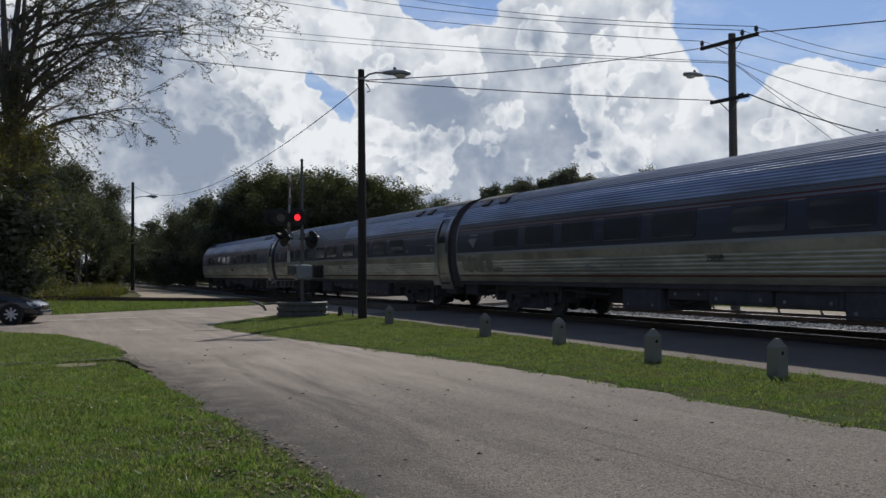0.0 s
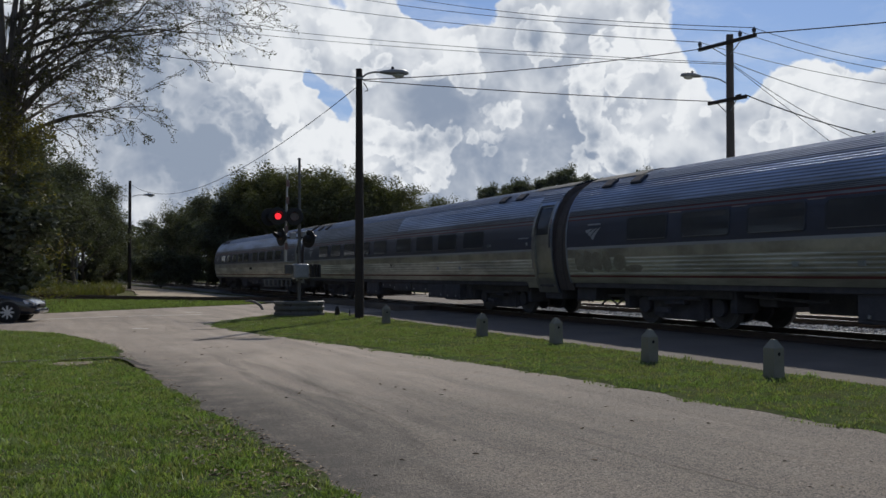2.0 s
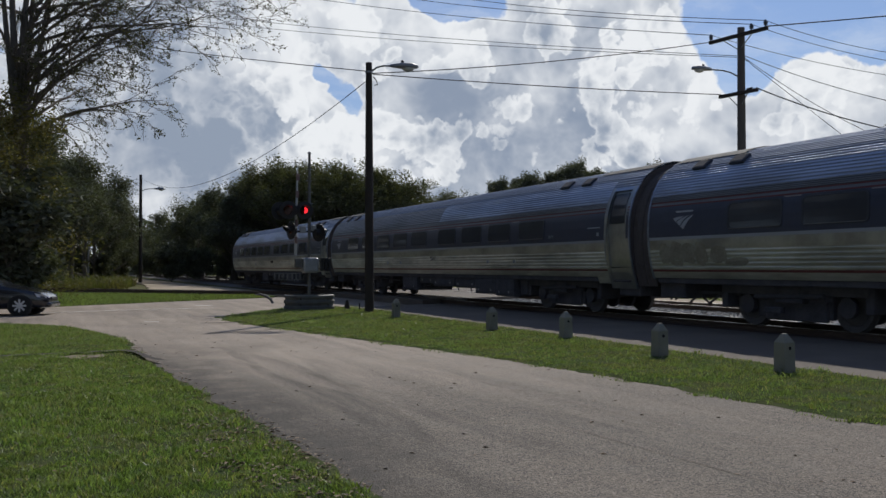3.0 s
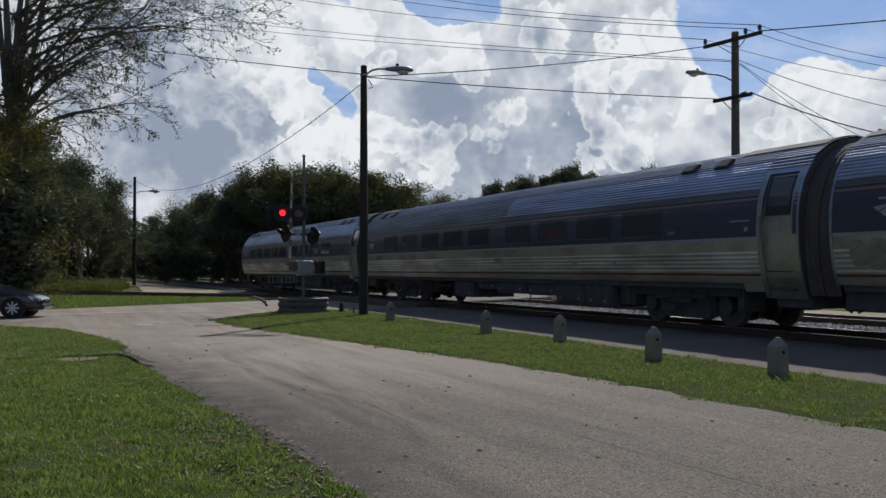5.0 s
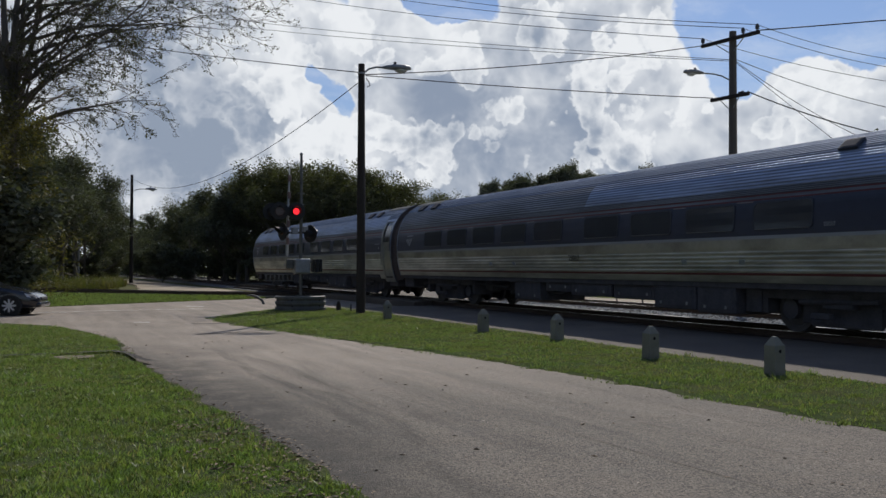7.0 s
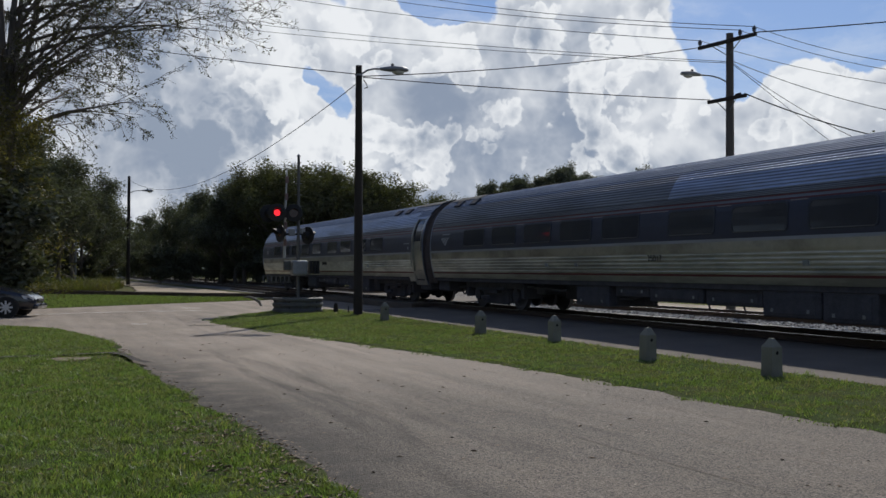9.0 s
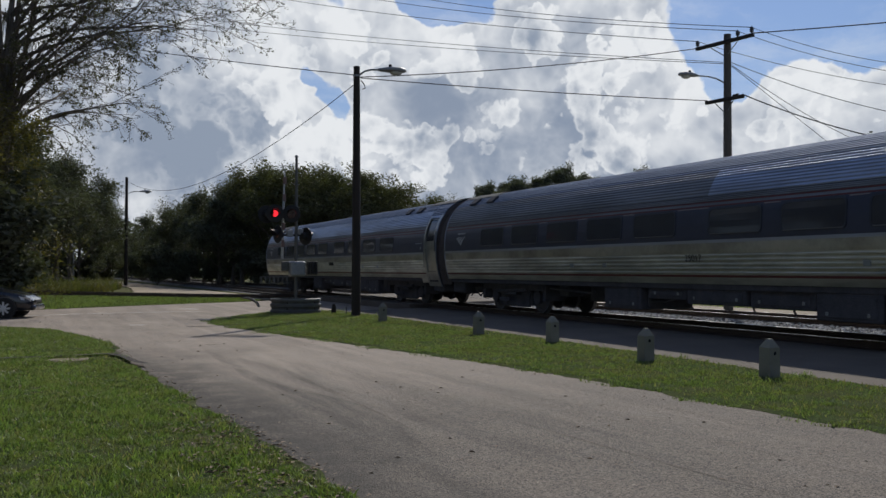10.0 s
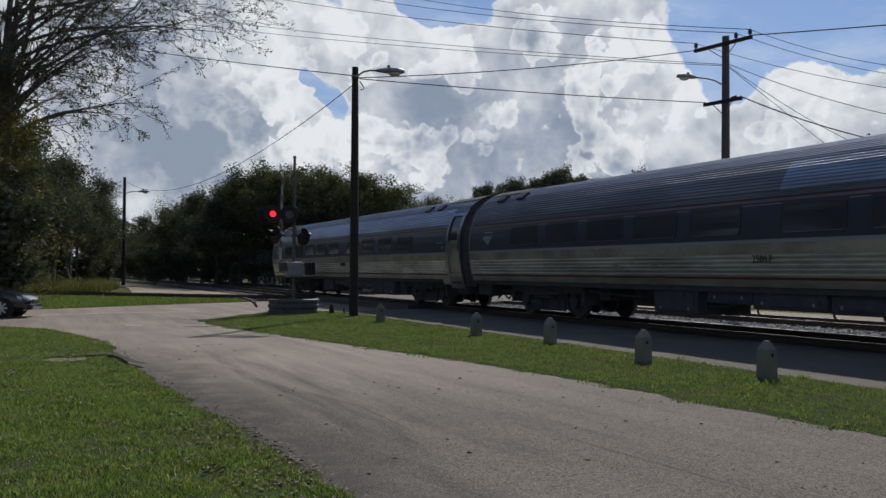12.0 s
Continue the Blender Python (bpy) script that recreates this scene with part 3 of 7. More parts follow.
def blades(name, poly, count, height, width, mat, label, category, z0, seed, lean=0.6, clump=0.0, thin=None):
    """Standing grass: bent blades of two faces each, gathered in tufts."""
    rng = np.random.default_rng(seed)
    lo = np.array([[p[0], p[1]] for p in poly]).min(0)
    hi = np.array([[p[0], p[1]] for p in poly]).max(0)
    xy = rng.uniform(lo, hi, (count * 6, 2))
    xy = xy[inside(xy, poly)]
    if thin:
        xy = xy[rng.random(len(xy)) < thin(xy)]
    xy = xy[:count]
    if clump:
        pull = np.stack([np.sin(xy[:, 0] * 9.1 + xy[:, 1] * 3.3), np.sin(xy[:, 1] * 8.3 - xy[:, 0] * 4.1)], 1)
        xy = xy + pull * clump
    n = len(xy)
    px, py = xy[:, 0], xy[:, 1]
    patch = 0.80 + 0.18 * np.sin(px * 1.9 + 1.3 * np.sin(py * 2.3)) * np.sin(py * 1.6 + px * 0.7)
    patch = patch + 0.22 * np.sin(px * 7.3 + 2.1 * np.sin(py * 5.1)) * np.sin(py * 8.2 + 1.7 * np.sin(px * 4.4)) + 0.16 * np.sin(px * 17.0 + 3.0 * np.sin(py * 11.0)) * np.sin(py * 19.0 - px * 6.0)
    h = height * rng.uniform(0.45, 1.25, n) * patch
    a = rng.uniform(0, 2 * np.pi, n)
    side = np.stack([np.cos(a), np.sin(a), np.zeros(n)], 1) * (width * rng.uniform(0.6, 1.3, n))[:, None]
    b = rng.uniform(0, 2 * np.pi, n)
    bend = np.stack([np.cos(b), np.sin(b), np.zeros(n)], 1) * (h * rng.uniform(0.1, lean, n))[:, None]
    base = np.concatenate([xy, np.full((n, 1), z0)], 1)
    mid = base + bend * 0.35 + np.stack([np.zeros(n), np.zeros(n), h * 0.6], 1)
    tip = base + bend + np.stack([np.zeros(n), np.zeros(n), h], 1)
    v = np.stack([base - side, base + side, mid + side * 0.7, mid - side * 0.7, tip], 1).reshape(-1, 3)
    k = np.arange(n)[:, None] * 5
    faces = (k + np.array([[0, 1, 2, 3]])).tolist() + (k + np.array([[3, 2, 4]])).tolist()
    ob = new(name, from_arrays(name, v, faces, mat))
    return tagged(ob, label, category, kind="stuff")


# =====================================================================
# ground, roads and lawns
# =====================================================================


def ground_sheet():
    """One sheet that reaches the horizon, closer woven near the viewer."""
    bm = bmesh.new()
    radii = [0, 4, 8, 12, 18, 26, 36, 50, 70, 100, 150, 240, 400, 800, 1800]
    rings = []
    for r in radii[1:]:
        rings.append([bm.verts.new((-20 + r * math.cos(2 * math.pi * k / 48), 8 + r * math.sin(2 * math.pi * k / 48), -0.06)) for k in range(48)])
    centre = bm.verts.new((-20, 8, -0.06))
    for k in range(48):
        bm.faces.new((centre, rings[0][k], rings[0][(k + 1) % 48]))
    for a, b in zip(rings, rings[1:]):
        for k in range(48):
            bm.faces.new((a[k], b[k], b[(k + 1) % 48], a[(k + 1) % 48]))
    return tagged(part("ground", bm, M_GROUND), "rough grassy ground running out to the woods", "ground", kind="structure")


ground_sheet()

LAWN_EDGE = smooth_line([(6.0, 1.7), (-2.0, 1.85), (-5.8, 1.86), (-8.1, 1.8), (-11.0, 1.63), (-15.9, 1.4), (-19.4, 1.42), (-22.0, 1.05), (-24.4, 0.45), (-26.2, -0.85), (-27.3, -4.0), (-27.6, -9.0)], 0.35)
STRIP_EDGE = smooth_line([(8.0, 7.7), (-2.0, 7.45), (-6.0, 7.26), (-8.4, 7.13), (-11.3, 7.0), (-15.2, 6.44), (-21.1, 5.33), (-25.2, 4.75), (-27.2, 4.95), (-29.0, 6.0), (-30.9, 7.2), (-32.2, 8.4), (-32.6, 9.6), (-31.4, 10.3)], 0.35)
STRIP_BACK = smooth_line([(-28.0, 10.4), (-22.0, 10.3), (-16.0, 10.2), (-10.0, 10.0), (-3.0, 9.97), (8.0, 9.95)], 0.5)

slab("road", [(9, -14), (9, 13.2), (-43.8, 13.2), (-44.8, 12.0), (-43.4, 10.2), (-42.3, 8.5), (-40.3, 5.2), (-36.9, 0.3), (-35.2, -4), (-34.4, -14)], 0.0, 0.05, M_ASPHALT,
     "pale worn asphalt lane running down to a level crossing", "road")
slab("crossing_pavement", [(-31.2, 12.9), (-42.9, 12.9), (-46.0, 17.6), (-48.0, 22.5), (-52.5, 30.0), (-43.5, 30.0), (-37.0, 22.5), (-33.6, 17.6)], 0.235, 0.30, M_APRON,
     "asphalt level crossing surface between the rails", "crossing")


def apron():
    """Station strip: rises gently from the verge and runs level to the near rail."""
    bm = bmesh.new()
    sweep(bm, [(9.2, -0.05), (9.4, -0.02), (10.3, 0.012), (11.0, 0.05), (12.0, 0.09), (13.70, 0.10), (13.72, -0.05)], [10.0 - 1.0 * i for i in range(42)])
    for v in bm.verts:
        v.co.z += 0.010 * noise.noise(v.co * 0.6)
        v.co.y += 0.05 * noise.noise(v.co * 0.8) * (v.co.y < 13.6)
    bm.normal_update()
    for f in bm.faces:
        if f.normal.z < -0.01:
            f.normal_flip()
    return tagged(part("platform_apron", bm, M_APRON), "dark old asphalt strip beside the railway", "pavement", kind="structure")


apron()

lawn_poly = ragged([(p.x, p.y) for p in LAWN_EDGE] + [(-27.0, -13.5), (6.0, -13.5)], 0.16, 0.09, 1.0)
strip_poly = ragged([(p.x, p.y) for p in STRIP_EDGE] + [(p.x, p.y) for p in STRIP_BACK], 0.16, 0.10, 7.0)


def lawn(name, poly, label):
    """Turf that swells a little above the paving and crumbles out thinly at its edge."""
    bm = bmesh.new()
    n = len(poly)
    area = sum(poly[i].x * poly[(i + 1) % n].y - poly[(i + 1) % n].x * poly[i].y for i in range(n))
    hand = 1.0 if area > 0 else -1.0
    ring, top = [], []
    for i, p in enumerate(poly):
        d = (poly[(i + 1) % n] - poly[i - 1]).normalized()
        out = Vector((d.y, -d.x)) * hand
        rough = noise.noise(Vector((p.x * 5, p.y * 5, 3)))
        q = p + out * (0.10 + 0.11 * rough)
        inn = p - out * 0.03
        ring.append(bm.verts.new((q.x, q.y, 0.003)))
        top.append(bm.verts.new((inn.x, inn.y, 0.018 + 0.012 * noise.noise(Vector((p.x * 3, p.y * 3, 0))))))
    for i in range(n):
        j = (i + 1) % n
        bm.faces.new((ring[i], ring[j], top[j], top[i]))
    face = bm.faces.new(top)
    bmesh.ops.triangulate(bm, faces=[face])
    bm.normal_update()
    for f in bm.faces:
        if f.normal.z < 0:
            f.normal_flip()
    return tagged(part(name, bm, M_LAWN), label, "lawn", kind="structure")


lawn("lawn", lawn_poly, "mown lawn of coarse grass beside the lane")
lawn("verge", strip_poly, "grass verge between the lane and the station strip")

slab("far_verge", ragged([(-37.3, 0.0), (-40.7, 5.0), (-42.8, 8.4), (-45.0, 10.6), (-53.0, 9.6), (-52.6, 6.6), (-59.0, 0.5), (-60, -14), (-36.0, -14)], 0.6, 0.25, 4.0), -0.015, 0.06, M_LAWN,
     "green verge beyond the crossing road", "lawn")
slab("sand_track", ragged([(-46.0, 11.8), (-47.0, 10.4), (-55.0, 9.6), (-57.5, 5.6), (-66.0, 6.6), (-80.0, 7.6), (-120.0, 8.3), (-120.0, 10.6), (-80.0, 11.2), (-58.0, 11.9)], 0.8, 0.3, 6.0), 0.0, 0.05, M_SAND,
     "pale sandy track along the railway", "track")
slab("far_road", ragged([(20, 23.0), (20, 26.4), (-60, 26.4), (-80, 24.6), (-80, 22.6), (-52, 23.0)], 1.0, 0.15, 2.0), 0.0, 0.05, M_SAND, "pale road beyond the railway", "road")


def seam(points, width, name="crack", mat=None, z=0.004, wander=0.05, seed=0):
    """A thin tarred seam or painted line lying on the paving."""
    pts = smooth_line(points, 0.25)
    bm = bmesh.new()
    pairs = []
    for i, p in enumerate(pts):
        d = (pts[min(i + 1, len(pts) - 1)] - pts[max(i - 1, 0)]).normalized()
        n = Vector((-d.y, d.x))
        q = p + n * wander * noise.noise(Vector((p.x * 0.8 + seed, p.y * 0.8, seed)))
        k = width * (0.6 + 0.6 * abs(noise.noise(Vector((p.x * 2.1, p.y * 2.1, seed + 5)))))
        pairs.append((bm.verts.new((q.x - n.x * k, q.y - n.y * k, z)), bm.verts.new((q.x + n.x * k, q.y + n.y * k, z))))
    for a, b in zip(pairs, pairs[1:]):
        bm.faces.new((a[0], a[1], b[1], b[0]))
    bmesh.ops.recalc_face_normals(bm, faces=bm.faces[:])
    for f in bm.faces:
        if f.normal.z < 0:
            f.normal_flip()
    return part(name, bm, mat or M_TAR)


SEAMS = [([(-19.5, 4.6), (-14.3, 4.95), (-9.0, 5.25), (-3.5, 5.7)], 0.004), ([(-14.0, 4.0), (-9.5, 4.35), (-6.0, 4.5), (-2.0, 4.9)], 0.004),
         ([(-17.0, 3.2), (-12.0, 3.45), (-8.0, 3.3)], 0.004), ([(-15.0, 5.7), (-11.0, 6.2), (-6.0, 6.45)], 0.004)]
for i, (pts, wd) in enumerate(SEAMS):
    tagged(seam(pts, wd, seed=i * 3.0), "thin tarred crack in the lane", "crack", kind="structure")
for pts, wd in (([(-31.2, -1.6), (-32.2, 0.0), (-33.1, 2.5), (-33.4, 5.6)], 0.075), ([(-35.75, 5.30), (-35.30, 5.85)], 0.14), ([(-25.82, 2.45), (-25.66, 2.85)], 0.10)):
    tagged(seam(pts, wd, "road_line", M_WHITE, wander=0.02), "faded white road line", "road marking", kind="structure")

# three short dark strips lying across the lane
for pts, wd in (([(-20.75, 3.30), (-21.15, 4.40), (-21.65, 5.55)], 0.035), ([(-20.80, 3.40), (-20.85, 4.10), (-20.80, 4.80)], 0.045), ([(-24.60, 3.78), (-24.50, 4.30), (-24.60, 4.75)], 0.130)):
    tagged(seam(pts, wd, "lane_mark", M_PATCH, wander=0.03, seed=2.0), "dark mark across the lane", "road marking", kind="structure")

slab("old_walk", ragged([(-15.75, 0.25), (-15.60, 0.55), (-15.70, 0.85), (-16.15, 0.92), (-16.35, 0.50), (-16.15, 0.20)], 0.08, 0.14, 8.0), 0.034, 0.06, M_CONCRETE_OLD, "half-buried earth-stained concrete walk end in the lawn", "walk")
tagged(seam([(-16.30, -1.6), (-16.45, -0.5), (-16.42, 0.35), (-16.60, 0.85), (-16.62, 1.25), (-15.60, 1.48), (-14.6, 1.66)], 0.095, "lawn_furrow", M_POLE, z=0.060, wander=0.16, seed=4.0), "dark furrow across the lawn", "furrow", kind="structure")


def lawn_thin(xy):
    x, y = xy[:, 0], xy[:, 1]
    walk_gap = np.exp(-(((x + 16.05 + 0.06 * np.sin(y * 5)) / 0.42) ** 2)) * (0.45 + 0.52 * (y > 0.05))
    worn = np.exp(-(((x +8.39) / 0.60) ** 2 + ((y -1.66) / 0.28) ** 2)) * 1.0
    worn2 = np.exp(-(((x +7.66) / 0.30) ** 2 + ((y -0.73) / 0.22) ** 2)) * 0.9
    worn3 = np.exp(-(((x + 7.5) / 0.9) ** 2 + ((y - 1.75) / 0.12) ** 2)) * 0.8
    holes = np.clip(np.sin(x * 3.1 + 2.0 * np.sin(y * 2.7)) * np.sin(y * 4.3 + 1.5 * np.sin(x * 1.9)) - 0.45, 0, 1) * 1.2
    near = np.clip(9.0 / np.maximum(-x, 1.0), 0.25, 1.0)
    return np.clip(1 - walk_gap - worn - worn2 - worn3 - holes, 0.04, 1) * near


def verge_thin(xy):
    """Worn thin patches in the verge, most of all towards the station strip."""
    x, y = xy[:, 0], xy[:, 1]
    worn = np.clip(np.sin(x * 1.7 + 1.9 * np.sin(y * 1.9)) * np.sin(y * 3.1 + 1.3 * np.sin(x * 1.1)) - 0.35, 0, 1) * 0.8
    back = np.clip((y - 9.3) / 0.8, 0, 1) * 0.5
    return np.clip(1 - worn - back, 0.10, 1)


def tuft_spots(xy):
    x, y = xy[:, 0], xy[:, 1]
    return np.clip(np.sin(x * 2.3 + 1.7 * np.sin(y * 3.3)) * np.sin(y * 2.9 - 1.2 * np.sin(x * 2.1)) * 1.6 - 0.2, 0.02, 1)


near_lawn = [(p.x, p.y) for p in ragged([(-4.2, 1.84), (-5.8, 1.86), (-8.1, 1.8), (-11.0, 1.63), (-15.9, 1.4), (-19.4, 1.42), (-22.0, 1.05), (-24.4, 0.45), (-26.2, -0.85), (-26.5, -1.8), (-4.2, -0.9)], 0.16, 0.09, 1.0)]
blades("lawn_grass", near_lawn, 270000, 0.058, 0.0058, M_BLADE, "short coarse green lawn grass", "grass", 0.0, 11, lean=0.85, clump=0.05, thin=lawn_thin)
blades("lawn_tufts", near_lawn, 16000, 0.092, 0.0060, M_BLADE, "longer tufts in the lawn grass", "grass", 0.0, 41, lean=1.4, clump=0.10, thin=tuft_spots)
blades("dry_blades", near_lawn, 12000, 0.060, 0.0055, M_DRYBLADE, "dry pale blades among the lawn grass", "grass", 0.012, 31, lean=1.2)
edge_tufts = [(p.x, p.y - 0.20 - 0.10 * math.sin(p.x * 3.7)) for p in STRIP_EDGE if -31.0 < p.x < -4.0] + [(p.x, p.y + 0.25) for p in reversed(STRIP_EDGE) if -31.0 < p.x < -4.0]
strip_view = [(p.x, p.y) for p in strip_poly if p.x < -3.0]
blades("verge_grass", strip_view, 240000, 0.050, 0.0052, M_VERGE_BLADE, "green verge grass with ragged edges", "grass", 0.0, 12, lean=0.9, clump=0.06, thin=verge_thin)
blades("verge_tufts", strip_view, 7000, 0.105, 0.0070, M_VERGE_BLADE, "taller tufts in the verge grass", "grass", 0.0, 42, lean=1.3, clump=0.10, thin=tuft_spots)
blades("verge_dry_blades", strip_view, 9000, 0.062, 0.0065, M_DRYBLADE, "dry pale blades in the verge", "grass", 0.012, 32, lean=1.2)
blades("far_verge_grass", [(-37.3, 0.0), (-40.7, 5.0), (-42.8, 8.4), (-45.0, 10.6), (-53.0, 9.6), (-52.6, 6.6), (-57.0, 0.5), (-58, -4), (-37.2, -4)], 34000, 0.085, 0.018, M_VERGE_BLADE, "green grass beyond the road", "grass", -0.02, 13)
blades("tall_grass", [(-61.0, -8.0), (-63.0, 0.0), (-66.0, 4.8), (-76.0, 6.6), (-88.0, 7.0), (-88.0, -8.0)], 24000, 0.80, 0.024, M_DRYGRASS, "tall dry grass before the trees", "grass", -0.05, 14, lean=1.1)
blades("lane_edge_tufts", edge_tufts, 9000, 0.046, 0.0052, M_VERGE_BLADE, "ragged tufts creeping over the lane edge", "grass", 0.0, 43, lean=1.3, clump=0.12)
blades("railside_grass", [(-4.0, 20.9), (-70.0, 20.9), (-70.0, 22.7), (-4.0, 22.7)], 14000, 0.12, 0.018, M_VERGE_BLADE, "grass beyond the second track", "grass", -0.05, 15)
blades("field_grass", [(0.0, 26.6), (-80.0, 26.6), (-80.0, 40.0), (0.0, 40.0)], 14000, 0.11, 0.028, M_VERGE_BLADE, "grass beyond the far road", "grass", -0.05, 16)


def scatter_leaves(name, poly, count, size, mat, label, z, seed):
    """Curled leaves and bits lying on the ground."""
    rng = np.random.default_rng(seed)
    lo, hi = np.array(poly).min(0), np.array(poly).max(0)
    xy = rng.uniform(lo, hi, (count * 4, 2))
    xy = xy[inside(xy, poly)][:count]
    n = len(xy)
    a = rng.uniform(0, 2 * np.pi, n)
    s = size * rng.uniform(0.5, 1.5, n)
    u = np.stack([np.cos(a), np.sin(a)], 1) * s[:, None]
    v = np.stack([-np.sin(a), np.cos(a)], 1) * (s * 0.45)[:, None]
    c = rng.uniform(0.1, 0.55, n) * s
    zs = np.full(n, z)
    pts = [np.c_[xy - u, zs + 0.002], np.c_[xy - v, zs + c], np.c_[xy + u, zs + 0.004], np.c_[xy + v, zs + c * 0.8], np.c_[xy, zs + 0.003]]
    vs = np.stack(pts, 1).reshape(-1, 3)
    k = np.arange(n)[:, None] * 5
    faces = (k + np.array([[0, 1, 4]])).tolist() + (k + np.array([[1, 2, 4]])).tolist() + (k + np.array([[2, 3, 4]])).tolist() + (k + np.array([[3, 0, 4]])).tolist()
    return tagged(new(name, from_arrays(name, vs, faces, mat)), label, "leaf litter", kind="stuff")


LANE = [(-3, 1.95), (-8.1, 1.9), (-15.9, 1.5), (-22, 1.2), (-30, -1), (-33, 3), (-28, 4.8), (-21.1, 5.2), (-15.2, 6.3), (-8.4, 7.0), (-3, 7.3)]
scatter_leaves("leaf_litter", LANE, 420, 0.024, M_LITTER, "dry brown leaves scattered on the lane", 0.0, 21)
scatter_leaves("pale_litter", LANE, 150, 0.019, M_PALELITTER, "pale leaf bits scattered on the lane", 0.0, 22)
scatter_leaves("edge_litter", [(-5.4, 1.5), (-5.4, 2.0), (-9.0, 1.98), (-10.0, 1.2), (-7.0, 1.1)], 620, 0.026, M_LITTER, "brown leaves gathered at the lawn edge", 0.032, 23)
edge_band = [(p.x, p.y - 0.12) for p in LAWN_EDGE if -22.5 < p.x < -4.5] + [(p.x, p.y + 0.22) for p in reversed(LAWN_EDGE) if -22.5 < p.x < -4.5]
scatter_leaves("fringe_litter", edge_band, 650, 0.020, M_LITTER, "small brown leaves along the lawn fringe", 0.022, 25)
scatter_leaves("lawn_litter", [(-5.0, 0.0), (-5.0, 1.8), (-20.0, 1.3), (-20.0, -0.6)], 120, 0.022, M_LITTER, "dry leaves lying in the lawn", 0.045, 24)

# =====================================================================
# railway
# =====================================================================
RAIL = 0.25


def ballast_bed():
    bm = bmesh.new()
    xs = [20 - 2.0 * i for i in range(95)]
    section = [(13.05, -0.05), (13.45, 0.02), (13.7, 0.06), (15.6, 0.07), (16.4, 0.03), (17.6, 0.03), (18.4, 0.07), (20.4, 0.07), (20.9, -0.05)]
    sweep(bm, section, xs)
    for v in bm.verts:
        v.co.z += 0.025 * noise.noise(v.co * 0.9)
    bmesh.ops.recalc_face_normals(bm, faces=bm.faces[:])
    if sum(f.normal.z for f in bm.faces) < 0:
        bmesh.ops.reverse_faces(bm, faces=bm.faces[:])
    return tagged(part("ballast", bm, M_BALLAST), "grey stone ballast under two tracks", "ballast", kind="structure")


def ballast_stones():
    """Loose stones, densest where the sun lies on them between the tracks."""
    rng = np.random.default_rng(31)
    zones = [(-46, -4, 15.4, 18.7, 22000), (-46, -4, 13.95, 15.2, 3500), (-40, -4, 18.8, 20.8, 7000)]
    cube = np.array([[-1, -1, -0.6], [1, -1, -0.7], [1, 1, -0.6], [-1, 1, -0.7], [-0.6, -0.7, 0.7], [0.7, -0.5, 0.6], [0.5, 0.7, 0.8], [-0.7, 0.5, 0.6]])
    quad = np.array([[4, 5, 6, 7], [0, 4, 7, 3], [1, 2, 6, 5], [0, 1, 5, 4], [2, 3, 7, 6]])
    vs, fs, base = [], [], 0
    for x0, x1, y0, y1, n in zones:
        c = np.c_[rng.uniform(x0, x1, n), rng.uniform(y0, y1, n), rng.uniform(0.06, 0.10, n)]
        a, b, g = rng.uniform(0, 6.28, (3, n))
        s = rng.uniform(0.016, 0.044, n)
        j = cube[None] * (1 + 0.3 * rng.standard_normal((n, 8, 3))) * s[:, None, None] * np.array([1.2, 0.9, 0.75])
        ca, sa = np.cos(a)[:, None], np.sin(a)[:, None]
        x, y, z = j[..., 0] * ca - j[..., 1] * sa, j[..., 0] * sa + j[..., 1] * ca, j[..., 2]
        cb, sb = np.cos(b * 0.15)[:, None], np.sin(b * 0.15)[:, None]
        v = np.stack([x, y * cb - z * sb, y * sb + z * cb], -1) + c[:, None]
        vs.append(v.reshape(-1, 3))
        fs.append((quad[None] + (base + np.arange(n) * 8)[:, None, None]).reshape(-1, 4))
        base += n * 8
    ob = new("ballast_stones", from_arrays("ballast_stones", np.concatenate(vs), np.concatenate(fs), M_STONE))
    return tagged(ob, "loose pale ballast stones between the tracks", "gravel", kind="stuff")


def track(y, x0, x1, name_label):
    tr = tagged(thing("railway_track", pose(0, y, 0), name_label, "railway track"), kind="structure")
    for side in (-1, 1):
        bm = bmesh.new()
        c = side * 0.7525
        web = [(c - 0.07, RAIL - 0.165), (c - 0.07, RAIL - 0.15), (c - 0.012, RAIL - 0.13), (c - 0.012, RAIL - 0.045), (c - 0.036, RAIL - 0.035), (c - 0.036, RAIL - 0.004),
               (c + 0.036, RAIL - 0.004), (c + 0.036, RAIL - 0.035), (c + 0.012, RAIL - 0.045), (c + 0.012, RAIL - 0.13), (c + 0.07, RAIL - 0.15), (c + 0.07, RAIL - 0.165)]
        sweep(bm, web, [x1, x0], closed=True, cap=True)
        bmesh.ops.recalc_face_normals(bm, faces=bm.faces[:])
        rail = part("rail", bm, M_RAIL, tr)
        head = boxed((x0, c - 0.030, RAIL - 0.004), (x1, c + 0.030, RAIL))
        part("rail_head", head, M_RAILTOP, rail, "worn bright rail head")
    tie = boxed((-0.115, -1.3, -0.07), (0.115, 1.3, RAIL - 0.165), 0.012)
    me = mesh_of("sleeper", tie, M_TIE)
    rng = random.Random(int(y * 10))
    for i in range(130):
        ob = new("sleeper", me)
        ob.parent = tr
        ob.matrix_basis = pose(4.0 - 0.55 * i + rng.uniform(-0.03, 0.03), rng.uniform(-0.05, 0.05), 0.0, 0, 0, rng.uniform(-1.2, 1.2))
    return tr


ballast_bed()
ballast_stones()
track(14.6, -165.0, 20.0, "main line track on stone ballast, rusty rails")
track(19.5, -165.0, 20.0, "second track on stone ballast, rusty rails")


